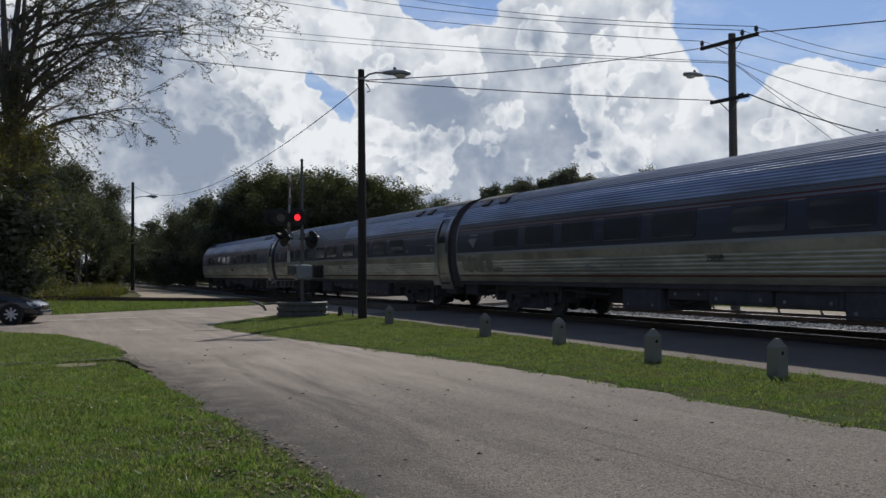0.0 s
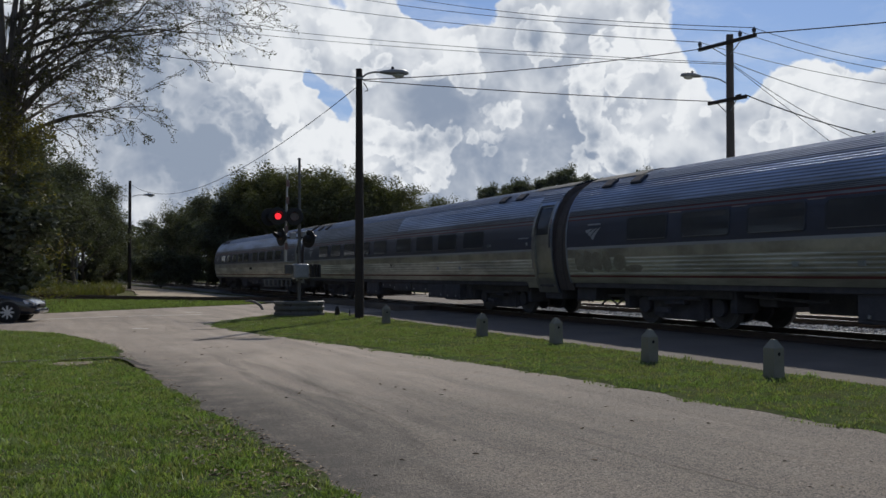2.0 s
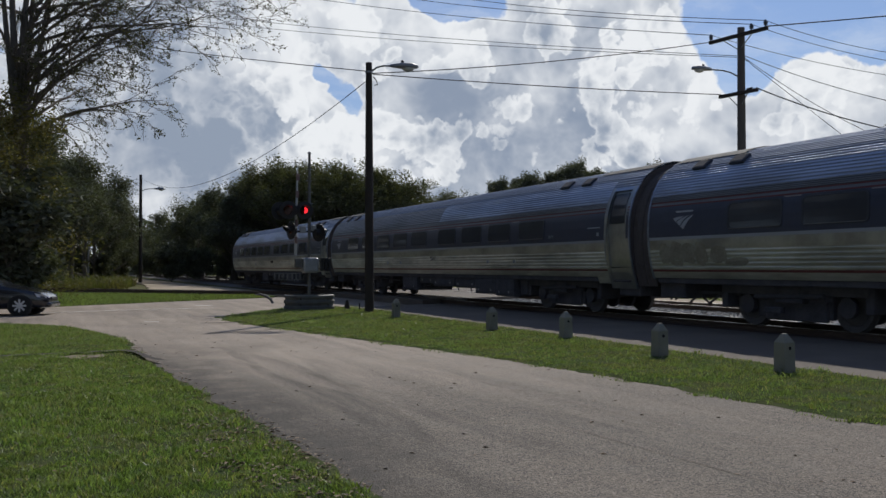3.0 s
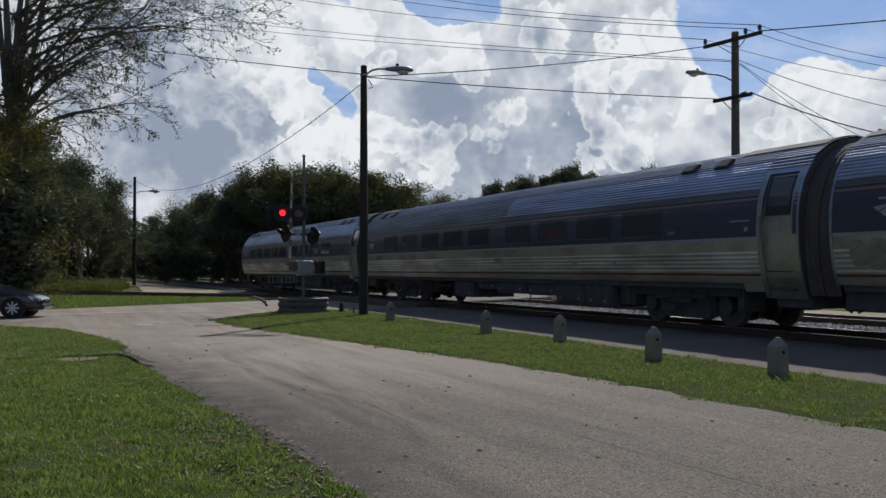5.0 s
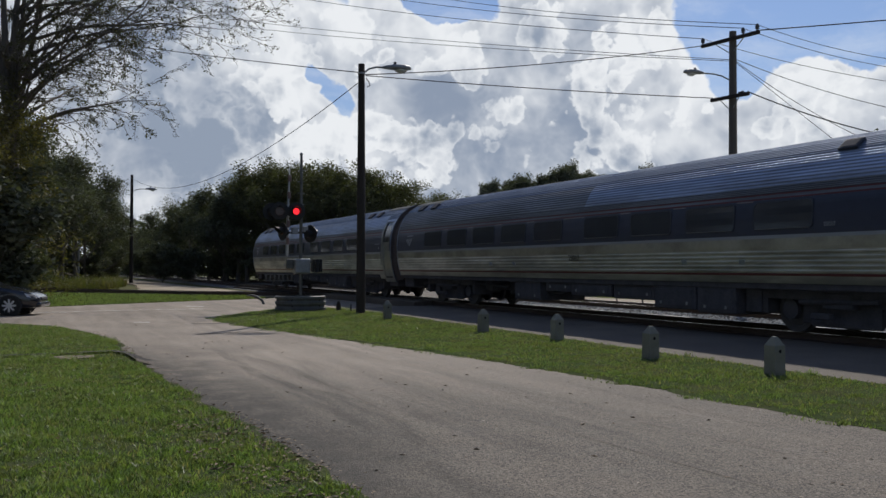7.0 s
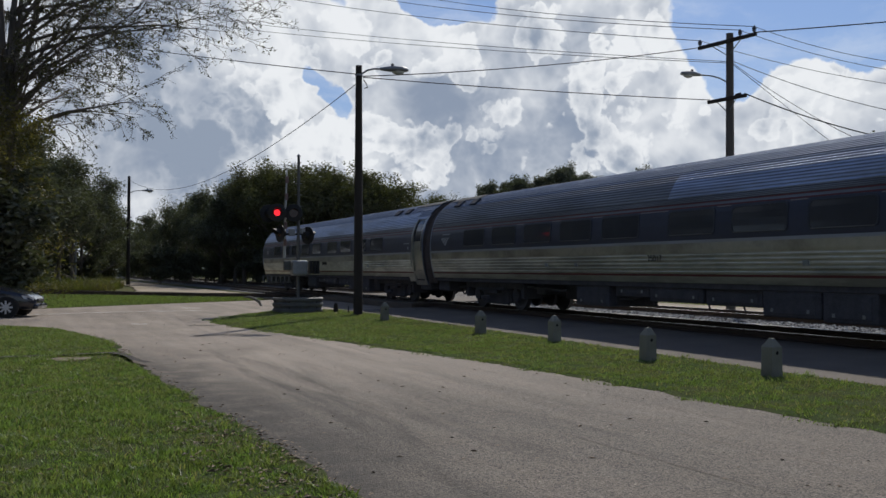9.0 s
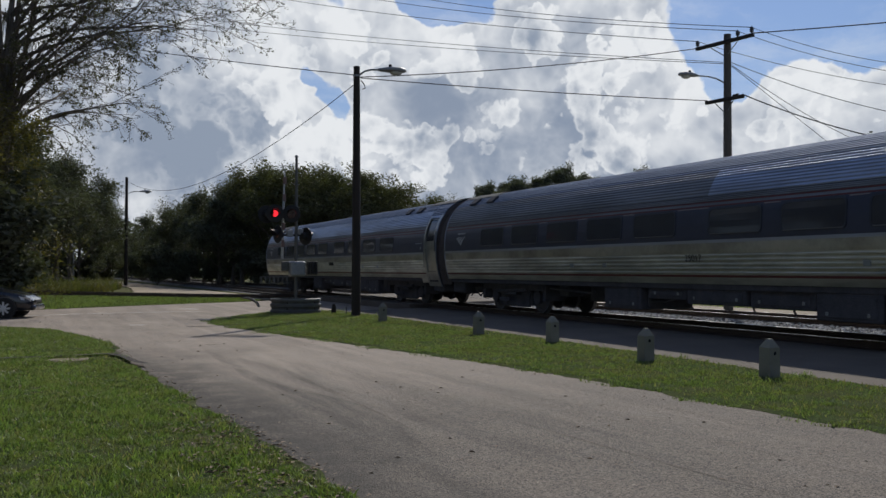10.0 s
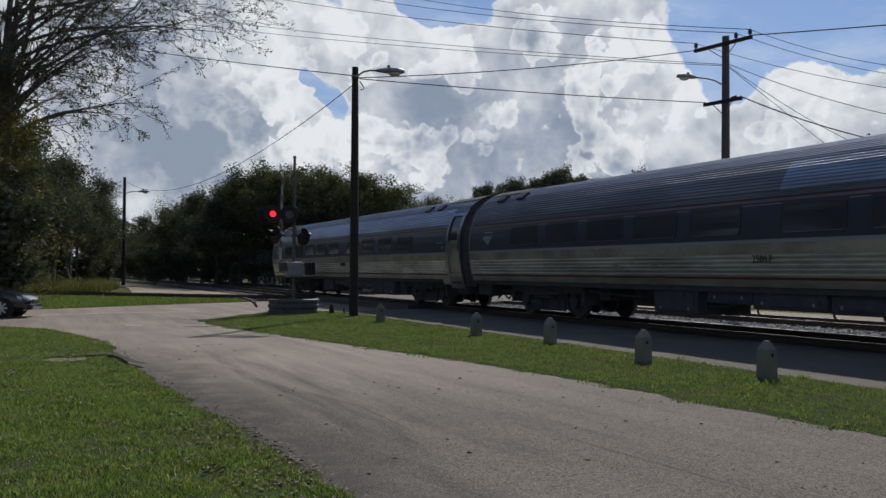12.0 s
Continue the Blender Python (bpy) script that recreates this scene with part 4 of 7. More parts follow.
def siding():
    """A low rusty rail line curving off behind the crossing road."""
    line = smooth_line([(-47.5, 12.4), (-52.9, 6.9), (-58.0, 3.2), (-64.4, -0.5), (-72.0, -5.5), (-80, -12)], 0.8)
    tr = tagged(thing("siding", pose(0, 0, 0), "dark rusty siding rails curving off in the grass", "railway track"), kind="structure")
    for off in (-0.72, 0.72):
        pts = []
        for i, p in enumerate(line):
            d = (line[min(i + 1, len(line) - 1)] - line[max(i - 1, 0)]).normalized()
            pts.append((p.x - d.y * off, p.y + d.x * off, 0.10))
        bm = bmesh.new()
        rows = [[bm.verts.new((x - 0.0, y + dy, z + dz)) for dy, dz in ((-0.05, -0.16), (-0.05, 0.06), (0.05, 0.06), (0.05, -0.16))] for x, y, z in pts]
        for a, b in zip(rows, rows[1:]):
            for k in range(4):
                bm.faces.new((a[k], a[(k + 1) % 4], b[(k + 1) % 4], b[k]))
        bmesh.ops.recalc_face_normals(bm, faces=bm.faces[:])
        part("rail", bm, M_RAIL, tr)
    me = mesh_of("sleeper", boxed((-0.11, -1.2, -0.10), (0.11, 1.2, 0.0), 0.01), M_TIE)
    for i in range(0, len(line) - 1):
        d = line[i + 1] - line[i]
        ob = new("sleeper", me)
        ob.parent = tr
        ob.matrix_basis = pose(line[i].x, line[i].y, 0.03, 0, 0, math.degrees(math.atan2(d.y, d.x)))
    return tr


siding()

# =====================================================================
# the passenger train
# =====================================================================
CAR_LENGTH, CAR_PITCH = 25.08, 25.83
HULL = [(1.30, 0.62), (1.40, 0.93), (1.46, 1.10), (1.52, 1.35), (1.565, 1.65), (1.585, 1.95), (1.58, 2.25), (1.555, 2.50), (1.50, 2.74), (1.40, 3.00),
        (1.25, 3.26), (1.04, 3.49), (0.78, 3.66), (0.48, 3.78), (0.20, 3.835), (0.0, 3.845)]


def hull_y(z):
    for (y0, z0), (y1, z1) in zip(HULL, HULL[1:]):
        if z <= z1:
            t = (z - z0) / (z1 - z0)
            return y0 + (y1 - y0) * t
    return 0.0


def hull_run(z0, z1, n):
    return [(hull_y(z0 + (z1 - z0) * i / n), z0 + (z1 - z0) * i / n) for i in range(n + 1)]


def hull_arc(n, eaves=2.70):
    """Points from the eaves over to the crown, evenly along the curve."""
    start = [(hull_y(eaves), eaves)] + [p for p in HULL if p[1] > eaves + 0.01]
    lens = [0.0]
    for a, b in zip(start, start[1:]):
        lens.append(lens[-1] + math.dist(a, b))
    out = []
    for i in range(n + 1):
        s = lens[-1] * i / n
        k = max(j for j in range(len(lens)) if lens[j] <= s + 1e-9)
        k = min(k, len(start) - 2)
        t = (s - lens[k]) / (lens[k + 1] - lens[k])
        out.append((start[k][0] + (start[k + 1][0] - start[k][0]) * t, start[k][1] + (start[k + 1][1] - start[k][1]) * t))
    return out


def fluted(points, depth, cycle):
    """Press ribs into a section: every cycle of points one rib."""
    out = []
    wave = (0.0, 1.0, 1.0, 0.0)
    for i, (y, z) in enumerate(points):
        a, b = points[max(i - 1, 0)], points[min(i + 1, len(points) - 1)]
        n = Vector((b[1] - a[1], -(b[0] - a[0])))
        n = n.normalized() if n.length else Vector((1, 0))
        h = depth * wave[(i % cycle) * 4 // cycle]
        out.append((y + n.x * h, z + n.y * h))
    return out


def strip(section, xs):
    return sweep(bmesh.new(), section, xs)


def fix_out(bm):
    """Turn faces so that they look away from the car's axis."""
    bm.normal_update()
    for f in bm.faces:
        c = f.calc_center_median()
        if f.normal.y * c.y + f.normal.z * (c.z - 2.0) < 0:
            f.normal_flip()
    return bm


def side_patch(x0, x1, z0, z1, proud, n=3, sign=-1):
    """A thin plate that follows the hull's curve; sign -1 is the side that faces -y."""
    bm = bmesh.new()
    prof = hull_run(z0, z1, n)
    cols = [x0, x1]
    front = [[bm.verts.new((x, sign * (y + proud), z)) for y, z in prof] for x in cols]
    back = [[bm.verts.new((x, sign * (y - 0.02), z)) for y, z in prof] for x in cols]
    for k in range(n):
        bm.faces.new((front[0][k], front[1][k], front[1][k + 1], front[0][k + 1]))
    loop_f = front[0] + front[1][::-1]
    loop_b = back[0] + back[1][::-1]
    for i in range(len(loop_f)):
        j = (i + 1) % len(loop_f)
        bm.faces.new((loop_f[i], loop_f[j], loop_b[j], loop_b[i]))
    bmesh.ops.recalc_face_normals(bm, faces=bm.faces[:])
    return bm


def side_frame(x0, x1, z0, z1, t, proud, sign=-1):
    """A rounded window surround following the hull."""
    bm = bmesh.new()
    r = 0.09

    def corner_loop(gx, gz, rad):
        pts = []
        for cx, cz, a0 in ((x1 + gx - rad, z1 + gz - rad, 0), (x0 - gx + rad, z1 + gz - rad, 90), (x0 - gx + rad, z0 - gz + rad, 180), (x1 + gx - rad, z0 - gz + rad, 270)):
            for k in range(4):
                a = radians(a0 + 30 * k)
                pts.append((cx + rad * math.cos(a), cz + rad * math.sin(a)))
        return pts
    outer, inner = corner_loop(t, t, r + t * 0.6), corner_loop(0, 0, r)
    of = [bm.verts.new((x, sign * (hull_y(z) + proud), z)) for x, z in outer]
    nf = [bm.verts.new((x, sign * (hull_y(z) + proud), z)) for x, z in inner]
    ob = [bm.verts.new((x, sign * (hull_y(z) - 0.01), z)) for x, z in outer]
    nb = [bm.verts.new((x, sign * (hull_y(z) - 0.01), z)) for x, z in inner]
    n = len(of)
    for i in range(n):
        j = (i + 1) % n
        bm.faces.new((of[i], of[j], nf[j], nf[i]))
        bm.faces.new((of[i], ob[i], ob[j], of[j]))
        bm.faces.new((nf[i], nf[j], nb[j], nb[i]))
    bmesh.ops.recalc_face_normals(bm, faces=bm.faces[:])
    return bm


WINDOWS = (3.48, 5.50, 7.52, 9.50, 11.50, 14.10, 16.13, 18.15, 20.20)
DOOR0, DOOR1 = 24.00, 24.99
WHEEL_R = 0.457


def wheelset_mesh():
    bm = bmesh.new()
    turn = pose(0, 0, 0, 90, 0, 0)
    for s in (-1, 1):
        tread = [(0.10, -0.05), (0.14, -0.06), (0.33, -0.035), (0.36, -0.06), (WHEEL_R, -0.065), (WHEEL_R, 0.045), (WHEEL_R + 0.028, 0.05), (WHEEL_R + 0.028, 0.065), (0.36, 0.06), (0.33, 0.02), (0.14, 0.05), (0.10, 0.06)]
        if s < 0:
            tread = [(r, -h) for r, h in reversed(tread)]
        lathe(bm, tread, Matrix.Translation((0, s * 0.76, 0)) @ turn, 28)
    lathe(bm, [(0.085, -0.98), (0.085, 0.98)], turn, 10)
    bmesh.ops.recalc_face_normals(bm, faces=bm.faces[:])
    return mesh_of("wheelset", bm, M_WHEEL)


def truck_frame():
    """Inside-bearing truck: two frame beams, cross beam, springs, brake discs and shoes."""
    bm = bmesh.new()
    for s in (-1, 1):
        box(bm, (-1.75, s * 0.50 - 0.08, 0.42), (1.75, s * 0.50 + 0.08, 0.66), 0.03)
        box(bm, (-0.35, s * 1.02 - 0.14, 0.50), (0.35, s * 1.02 + 0.14, 0.80), 0.03)
        box(bm, (-0.55, s * 1.20 - 0.06, 0.30), (-0.10, s * 1.20 + 0.06, 0.42), 0.02)
        tube(bm, [(-0.9, s * 1.15, 0.62), (0.9, s * 1.15, 0.66)], 0.05, 8)
        for x in (-0.85, 0.85):
            tube(bm, [(x, s * 0.95, 0.55), (x, s * 0.95, 0.98)], 0.12, 10)
            box(bm, (x - 0.22, s * 0.86 - 0.05, 0.20), (x + 0.05, s * 0.86 + 0.05, 0.55), 0.015)
    box(bm, (-0.30, -1.05, 0.52), (0.30, 1.05, 0.86), 0.04)
    for s in (-1, 1):
        box(bm, (-0.80, s * 0.93 - 0.05, 0.15), (0.80, s * 0.93 + 0.05, 0.88), 0.03)
        box(bm, (-1.98, s * 0.80 - 0.30, 0.36), (-1.80, s * 0.80 + 0.30, 0.90), 0.02)
        box(bm, (1.80, s * 0.80 - 0.30, 0.36), (1.98, s * 0.80 + 0.30, 0.90), 0.02)
        box(bm, (-1.9, s * 1.10 - 0.03, 0.66), (1.9, s * 1.10 + 0.03, 0.90), 0.02)
        for x in (-1.3, 1.3):
            tube(bm, [(x, s * 0.90, WHEEL_R), (x, s * 1.00, WHEEL_R)], 0.20, 14)
    for x in (-1.3, 1.3):
        tube(bm, [(x, -0.3, WHEEL_R), (x, -0.22, WHEEL_R)], 0.33, 18)
        tube(bm, [(x, 0.22, WHEEL_R), (x, 0.30, WHEEL_R)], 0.33, 18)
    bmesh.ops.recalc_face_normals(bm, faces=bm.faces[:])
    return mesh_of("truck", bm, M_UNDER)


def end_wall(x, face):
    """Flat end of the car with its rounded outline."""
    bm = bmesh.new()
    outline = [(y, z) for y, z in HULL[1:]] + [(-y, z) for y, z in HULL[:0:-1][1:]]
    a = [bm.verts.new((x, y * 0.985, 0.93 + (z - 0.93) * 0.99)) for y, z in outline]
    b = [bm.verts.new((x - face * 0.05, y * 0.985, 0.93 + (z - 0.93) * 0.99)) for y, z in outline]
    bm.faces.new(a)
    bm.faces.new(b[::-1])
    for i in range(len(a)):
        j = (i + 1) % len(a)
        bm.faces.new((a[i], a[j], b[j], b[i]))
    bmesh.ops.recalc_face_normals(bm, faces=bm.faces[:])
    return bm


def diaphragm(x, way):
    """Folded rubber gangway nearly as large as the car's section."""
    bm = bmesh.new()
    outline = [(y * 0.93, 0.75 + (z - 0.93) * 1.02) for y, z in HULL[1:]] + [(-y * 0.93, 0.75 + (z - 0.93) * 1.02) for y, z in HULL[:0:-1][1:]]
    rings = []
    for i in range(7):
        k = 1.0 if i % 2 else 0.988
        rings.append([bm.verts.new((x + way * 0.060 * i, y * k, 2.2 + (z - 2.2) * k)) for y, z in outline])
    for a, b in zip(rings, rings[1:]):
        for i in range(len(outline)):
            j = (i + 1) % len(outline)
            bm.faces.new((a[i], a[j], b[j], b[i]))
    bm.faces.new(rings[-1])
    bmesh.ops.recalc_face_normals(bm, faces=bm.faces[:])
    return bm


SHARED = {}


def shared(key, make):
    if key not in SHARED:
        SHARED[key] = make()
    return SHARED[key]


def coach(label, roof_split, roof_front, roof_rear, number):
    """A stainless passenger coach, origin at its rear end on the rail level, front towards +x."""
    car = thing("coach", pose(0, 0, 0), label, "train car", "coaches of the passing train")
    L = CAR_LENGTH

    def piece(name, me, lab="", parent=car, m=None):
        ob = new(name, me)
        ob.parent = parent
        if m is not None:
            ob.matrix_basis = m
        if lab:
            tagged(ob, lab)
        return ob

    # roof in two stretches, ribbed along its length
    arc = fluted(hull_arc(100, 2.846), 0.012, 4)
    low, top = arc[:37], arc[36:] + [(-y, z) for y, z in arc[-2:35:-1]]
    for x0, x1, mat, lab in ((0.0, roof_split, roof_rear, "ribbed stainless roof side, soiled grey"), (max(roof_split, 0.0), DOOR0, roof_front, "ribbed stainless roof side, sky blue in its colour")):
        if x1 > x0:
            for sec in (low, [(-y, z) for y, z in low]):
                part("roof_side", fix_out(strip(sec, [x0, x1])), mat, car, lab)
    # the crown gets the darkened steel so the sun glints less there
    part("roof", fix_out(strip(top, [0.0, DOOR0])), M_ROOF_TOP, car, "ribbed roof crown, darkened to hold back sun glint")
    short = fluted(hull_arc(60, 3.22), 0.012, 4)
    part("roof", fix_out(strip(short + [(-y, z) for y, z in short[-2::-1]], [DOOR0, L])), M_ROOF_TOP, car, "ribbed roof over the vestibule, darkened to hold back sun glint")
    for s in (-1, 1):
        sg = "n" if s < 0 else "p"
        flip = (lambda sec: [(-y, z) for y, z in sec]) if s < 0 else (lambda sec: sec)
        lower = fluted(hull_run(1.165, 1.62, 40), 0.008, 8)
        piece("side_panel", shared("lower" + sg, lambda: mesh_of("side_panel", fix_out(strip(flip(lower), [0.0, DOOR0])), M_STEEL_SIDE)), "fluted stainless lower side, road-grimed")
        piece("side_panel", shared("plain" + sg, lambda: mesh_of("side_panel", fix_out(strip(flip(hull_run(1.62, 1.84, 4)), [0.0, DOOR0])), M_STEEL_PLAIN)), "plain stainless lower side, road-grimed")
        piece("end_trim", shared("trim" + sg, lambda: mesh_of("end_trim", side_patch(-0.012, 0.045, 0.95, 3.30, 0.012, 16, s), M_STEEL)), "thin bright end trim")
        piece("end_trim", shared("trimf" + sg, lambda: mesh_of("end_trim", side_patch(L - 0.03, L + 0.012, 0.68, 3.30, 0.014, 16, s), M_STEEL)), "thin bright end trim")
        piece("sill", shared("sill" + sg, lambda: mesh_of("sill", fix_out(strip(flip(hull_run(0.97, 1.115, 3)), [0.0, DOOR0])), M_STEEL_SIDE)))
        piece("red_stripe", shared("redlow" + sg, lambda: mesh_of("red_stripe", fix_out(strip(flip([(y + 0.002, z) for y, z in hull_run(1.115, 1.165, 2)]), [0.0, DOOR0])), M_STRIPE_R)), "thin dull red stripe")
        piece("white_stripe", shared("white" + sg, lambda: mesh_of("white_stripe", fix_out(strip(flip([(y + 0.004, z) for y, z in hull_run(1.84, 1.905, 2)]), [0.0, DOOR0])), M_STRIPE_W)), "pale stripe under the blue band")
        piece("window_band", shared("blue" + sg, lambda: mesh_of("window_band", fix_out(strip(flip(hull_run(1.905, 2.605, 10)), [0.0, DOOR0])), M_BLUE)), "dark blue painted window band")
        piece("red_stripe", shared("redup" + sg, lambda: mesh_of("red_stripe", fix_out(strip(flip([(y + 0.003, z) for y, z in hull_run(2.605, 2.637, 2)]), [0.0, DOOR0])), M_STRIPE_R)), "thin dull red stripe")
        piece("letterboard", shared("letter" + sg, lambda: mesh_of("letterboard", fix_out(strip(flip(hull_run(2.637, 2.690, 2)), [0.0, DOOR0])), M_STEEL_DULL)))
        piece("red_stripe", shared("redtop" + sg, lambda: mesh_of("red_stripe", fix_out(strip(flip([(y + 0.003, z) for y, z in hull_run(2.690, 2.722, 2)]), [0.0, DOOR0])), M_STRIPE_R)), "thin dull red stripe")
        piece("eaves_panel", shared("eaves" + sg, lambda: mesh_of("eaves_panel", fix_out(strip(flip(fluted(hull_run(2.722, 2.828, 12), 0.010, 4)), [0.0, DOOR0])), M_STEEL_DULL)), "dull grey ribbed eaves panel")
        piece("gutter", shared("gutter" + sg, lambda: mesh_of("gutter", fix_out(strip(flip([(y + 0.003, z) for y, z in hull_run(2.828, 2.846, 1)]), [0.0, DOOR0])), M_GASKET)), "thin dark gutter line")
        # highlights on the lower red stripe, laid on as thin pale plates
        for a, b in zip(WINDOWS, WINDOWS[1:]):
            piece("pillar_cap", shared("cap%.1f" % (b - a) + sg, lambda: mesh_of("pillar_cap", side_patch(-(b - a) / 2 + 0.80, (b - a) / 2 - 0.80, 2.575, 2.597, 0.010, 1, s), M_STRIPE_GLINT)), "pale glint of the red stripe, painted between windows", m=pose((a + b) / 2, 0, 0))
        for c in WINDOWS:
            half = 0.735
            fr = piece("window", shared("frame" + sg, lambda: mesh_of("window", side_frame(-half, half, 2.035, 2.545, 0.040, 0.014, s), M_GASKET)), m=pose(c, 0, 0))
            piece("pane", shared("pane" + sg, lambda: mesh_of("pane", side_patch(-half - 0.01, half + 0.01, 2.025, 2.555, 0.006, 4, s), M_WINDOW)), "dark tinted pane", parent=fr)
            piece("window_sill", shared("wsill" + sg, lambda: mesh_of("window_sill", side_patch(-half + 0.04, half - 0.04, 2.020, 2.036, 0.020, 1, s), M_STEEL_DULL)), "thin pale sill line", parent=fr)
        # vestibule at the front end: a deep skirt, a door with a tall pane, posts each side
        piece("vestibule_panel", shared("vest0" + sg, lambda: mesh_of("vestibule_panel", side_patch(DOOR0 - 0.001, DOOR0 + 0.13, 0.68, 3.24, 0.008, 14, s), M_STEEL_PLAIN)), "plain stainless door post")
        piece("vestibule_panel", shared("vest1" + sg, lambda: mesh_of("vestibule_panel", side_patch(DOOR1 - 0.10, L, 0.68, 3.24, 0.008, 14, s), M_STEEL_PLAIN)), "plain stainless door post")
        door = piece("door", shared("door" + sg, lambda: mesh_of("door", side_patch(DOOR0 + 0.13, DOOR1 - 0.10, 1.22, 3.14, -0.050, 14, s), M_STEEL_PLAIN)), "stainless vestibule door")
        piece("door_pane", shared("dpane" + sg, lambda: mesh_of("door_pane", side_patch(DOOR0 + 0.20, DOOR1 - 0.17, 2.30, 3.06, -0.042, 8, s), M_WINDOW)), "dark door pane", parent=door)
        piece("door_rail", shared("drail" + sg, lambda: mesh_of("door_rail", rod([(DOOR0 + 0.10, s * 1.60, 1.35), (DOOR0 + 0.10, s * 1.63, 1.7), (DOOR0 + 0.10, s * 1.61, 2.3)], 0.016, 6), M_GALV)))
        piece("door_header", shared("dhead" + sg, lambda: mesh_of("door_header", side_patch(DOOR0 + 0.13, DOOR1 - 0.10, 3.14, 3.24, 0.006, 3, s), M_STEEL)))
        piece("trap_panel", shared("trap" + sg, lambda: mesh_of("trap_panel", side_patch(DOOR0 + 0.13, DOOR1 - 0.10, 0.68, 1.20, -0.012, 5, s), M_STEEL_PLAIN)), "plain stainless step panel")
        piece("blue_patch", shared("bpatch" + sg, lambda: mesh_of("blue_patch", side_patch(DOOR1 - 0.05, L - 0.03, 1.93, 2.58, 0.010, 6, s), M_BLUE)), "dark blue patch on the door post")
        for z in (2.60, 2.665):
            piece("red_stripe", shared("rpatch%.2f" % z + sg, lambda: mesh_of("red_stripe", side_patch(DOOR1 - 0.05, L - 0.03, z + 0.01, z + 0.04, 0.010, 1, s), M_STRIPE_R)))
        piece("skirt", shared("skirt" + sg, lambda: mesh_of("skirt", side_patch(DOOR0 - 0.55, DOOR0 - 0.001, 0.80, 0.97, 0.0, 3, s), M_STEEL_SIDE)), "plain stainless skirt")
    # emblem, number and maker's patches on the side that faces the lane
    for i in range(3):
        bm = bmesh.new()
        heel, toe, tip = (0.93 + 0.134 * i, 2.322 - 0.095 * i), (1.03 + 0.134 * i, 2.237 - 0.085 * i), (1.31 + 0.16 * i, 2.361 + 0.008 * i)
        upper, under = [], []
        for k in range(7):
            t = k / 6
            for side, start, bow in ((upper, heel, 0.78), (under, toe, 0.62)):
                mid = (start[0] + 0.40 * (tip[0] - start[0]), start[1] + bow * (tip[1] - start[1]))
                side.append(tuple((1 - t) ** 2 * start[q] + 2 * t * (1 - t) * mid[q] + t * t * tip[q] for q in (0, 1)))
        outline = upper + under[-2::-1]
        f = [bm.verts.new((x, -(hull_y(z) + 0.007), z)) for x, z in outline]
        b = [bm.verts.new((x, -(hull_y(z) - 0.003), z)) for x, z in outline]
        bm.faces.new(f)
        for k in range(len(f)):
            n = (k + 1) % len(f)
            bm.faces.new((f[k], f[n], b[n], b[k]))
        bmesh.ops.recalc_face_normals(bm, faces=bm.faces[:])
        part("emblem", bm, M_LOGO, car, "pale swept emblem bar")
    part("emblem_bar", side_patch(1.02, 1.60, 2.445, 2.485, 0.006, 1), M_LOGO, car, "pale bar of lettering")
    part("door_plate", side_patch(23.66, 23.75, 2.02, 2.11, 0.006, 1), M_LOGO, car, "small pale plate by the door")
    part("notice_bar", side_patch(23.24, 23.80, 2.22, 2.25, 0.006, 1), M_STRIPE_W, car, "small pale bar of lettering")
    if number:
        txt = bpy.data.curves.new("numerals", "FONT")
        txt.body, txt.size, txt.extrude, txt.align_x = number, 0.215, 0.002, "CENTER"
        tmp = bpy.data.objects.new("numerals", txt)
        me = bpy.data.meshes.new_from_object(tmp)
        me.materials.clear()
        me.materials.append(M_NUMBER)
        bpy.data.objects.remove(tmp)
        ob = new("numerals", me)
        ob.parent = car
        ob.matrix_basis = Matrix.Translation((12.84, -(hull_y(1.46) + 0.024), 1.455)) @ pose(0, 0, 0, 90 + 8.5, 0, 0)
    else:
        for i in range(5):
            part("numeral_bar", side_patch(12.48 + 0.15 * i, 12.58 + 0.15 * i, 1.47, 1.615, 0.022, 2), M_NUMBER, car)
    if number:
        mark = new("band_numerals", me)
        mark.parent = car
        mark.matrix_basis = Matrix.Translation((21.35, -(hull_y(2.06) + 0.006), 2.03)) @ pose(0, 0, 0, 90, 0, 0) @ Matrix.Scale(0.50, 4)
        mark.material_slots[0].link = "OBJECT"
        mark.material_slots[0].material = M_LOGO
    for x in (7.9, 9.4, 17.2, 19.0):
        part("latch_plate", side_patch(x, x + 0.16, 1.34, 1.44, 0.016, 2), M_STEEL, car, "small bright latch plate")
    # roof hatches near both ends
    for x in (1.25, 2.47, 21.34, 22.45):
        for s in (-1, 1):
            hatch = piece("roof_vent", shared("vent", lambda: mesh_of("roof_vent", boxed((-0.22, -0.15, -0.02), (0.22, 0.15, 0.045), 0.02), M_GASKET)),
                          m=Matrix.Translation((x, s * 1.0, 3.53)) @ pose(0, 0, 0, -s * 40, 0, 0))
            piece("grille", shared("ventg", lambda: mesh_of("grille", boxed((-0.18, -0.115, 0.040), (0.18, 0.115, 0.054)), M_UNDER)), "black vent grille", parent=hatch)
    for x in (L - 2.35, 0.05):
        part("roof_cover", fix_out(strip([(y * 1.0, z + 0.035) for y, z in hull_arc(20)[12:]] + [(-y, z + 0.035) for y, z in hull_arc(20)[12:-1][::-1]], [x, x + 2.3])), M_ROOF_PLATE, car, "raised roof cover plate")
    part("end_wall", end_wall(L, 1), M_RUBBER, car, "dark car end")
    part("end_wall", end_wall(0.0, -1), M_STEEL_DULL, car, "dull stainless car end")
    part("diaphragm", diaphragm(L + 0.001, 1), M_RUBBER, car, "dark folded gangway diaphragm")
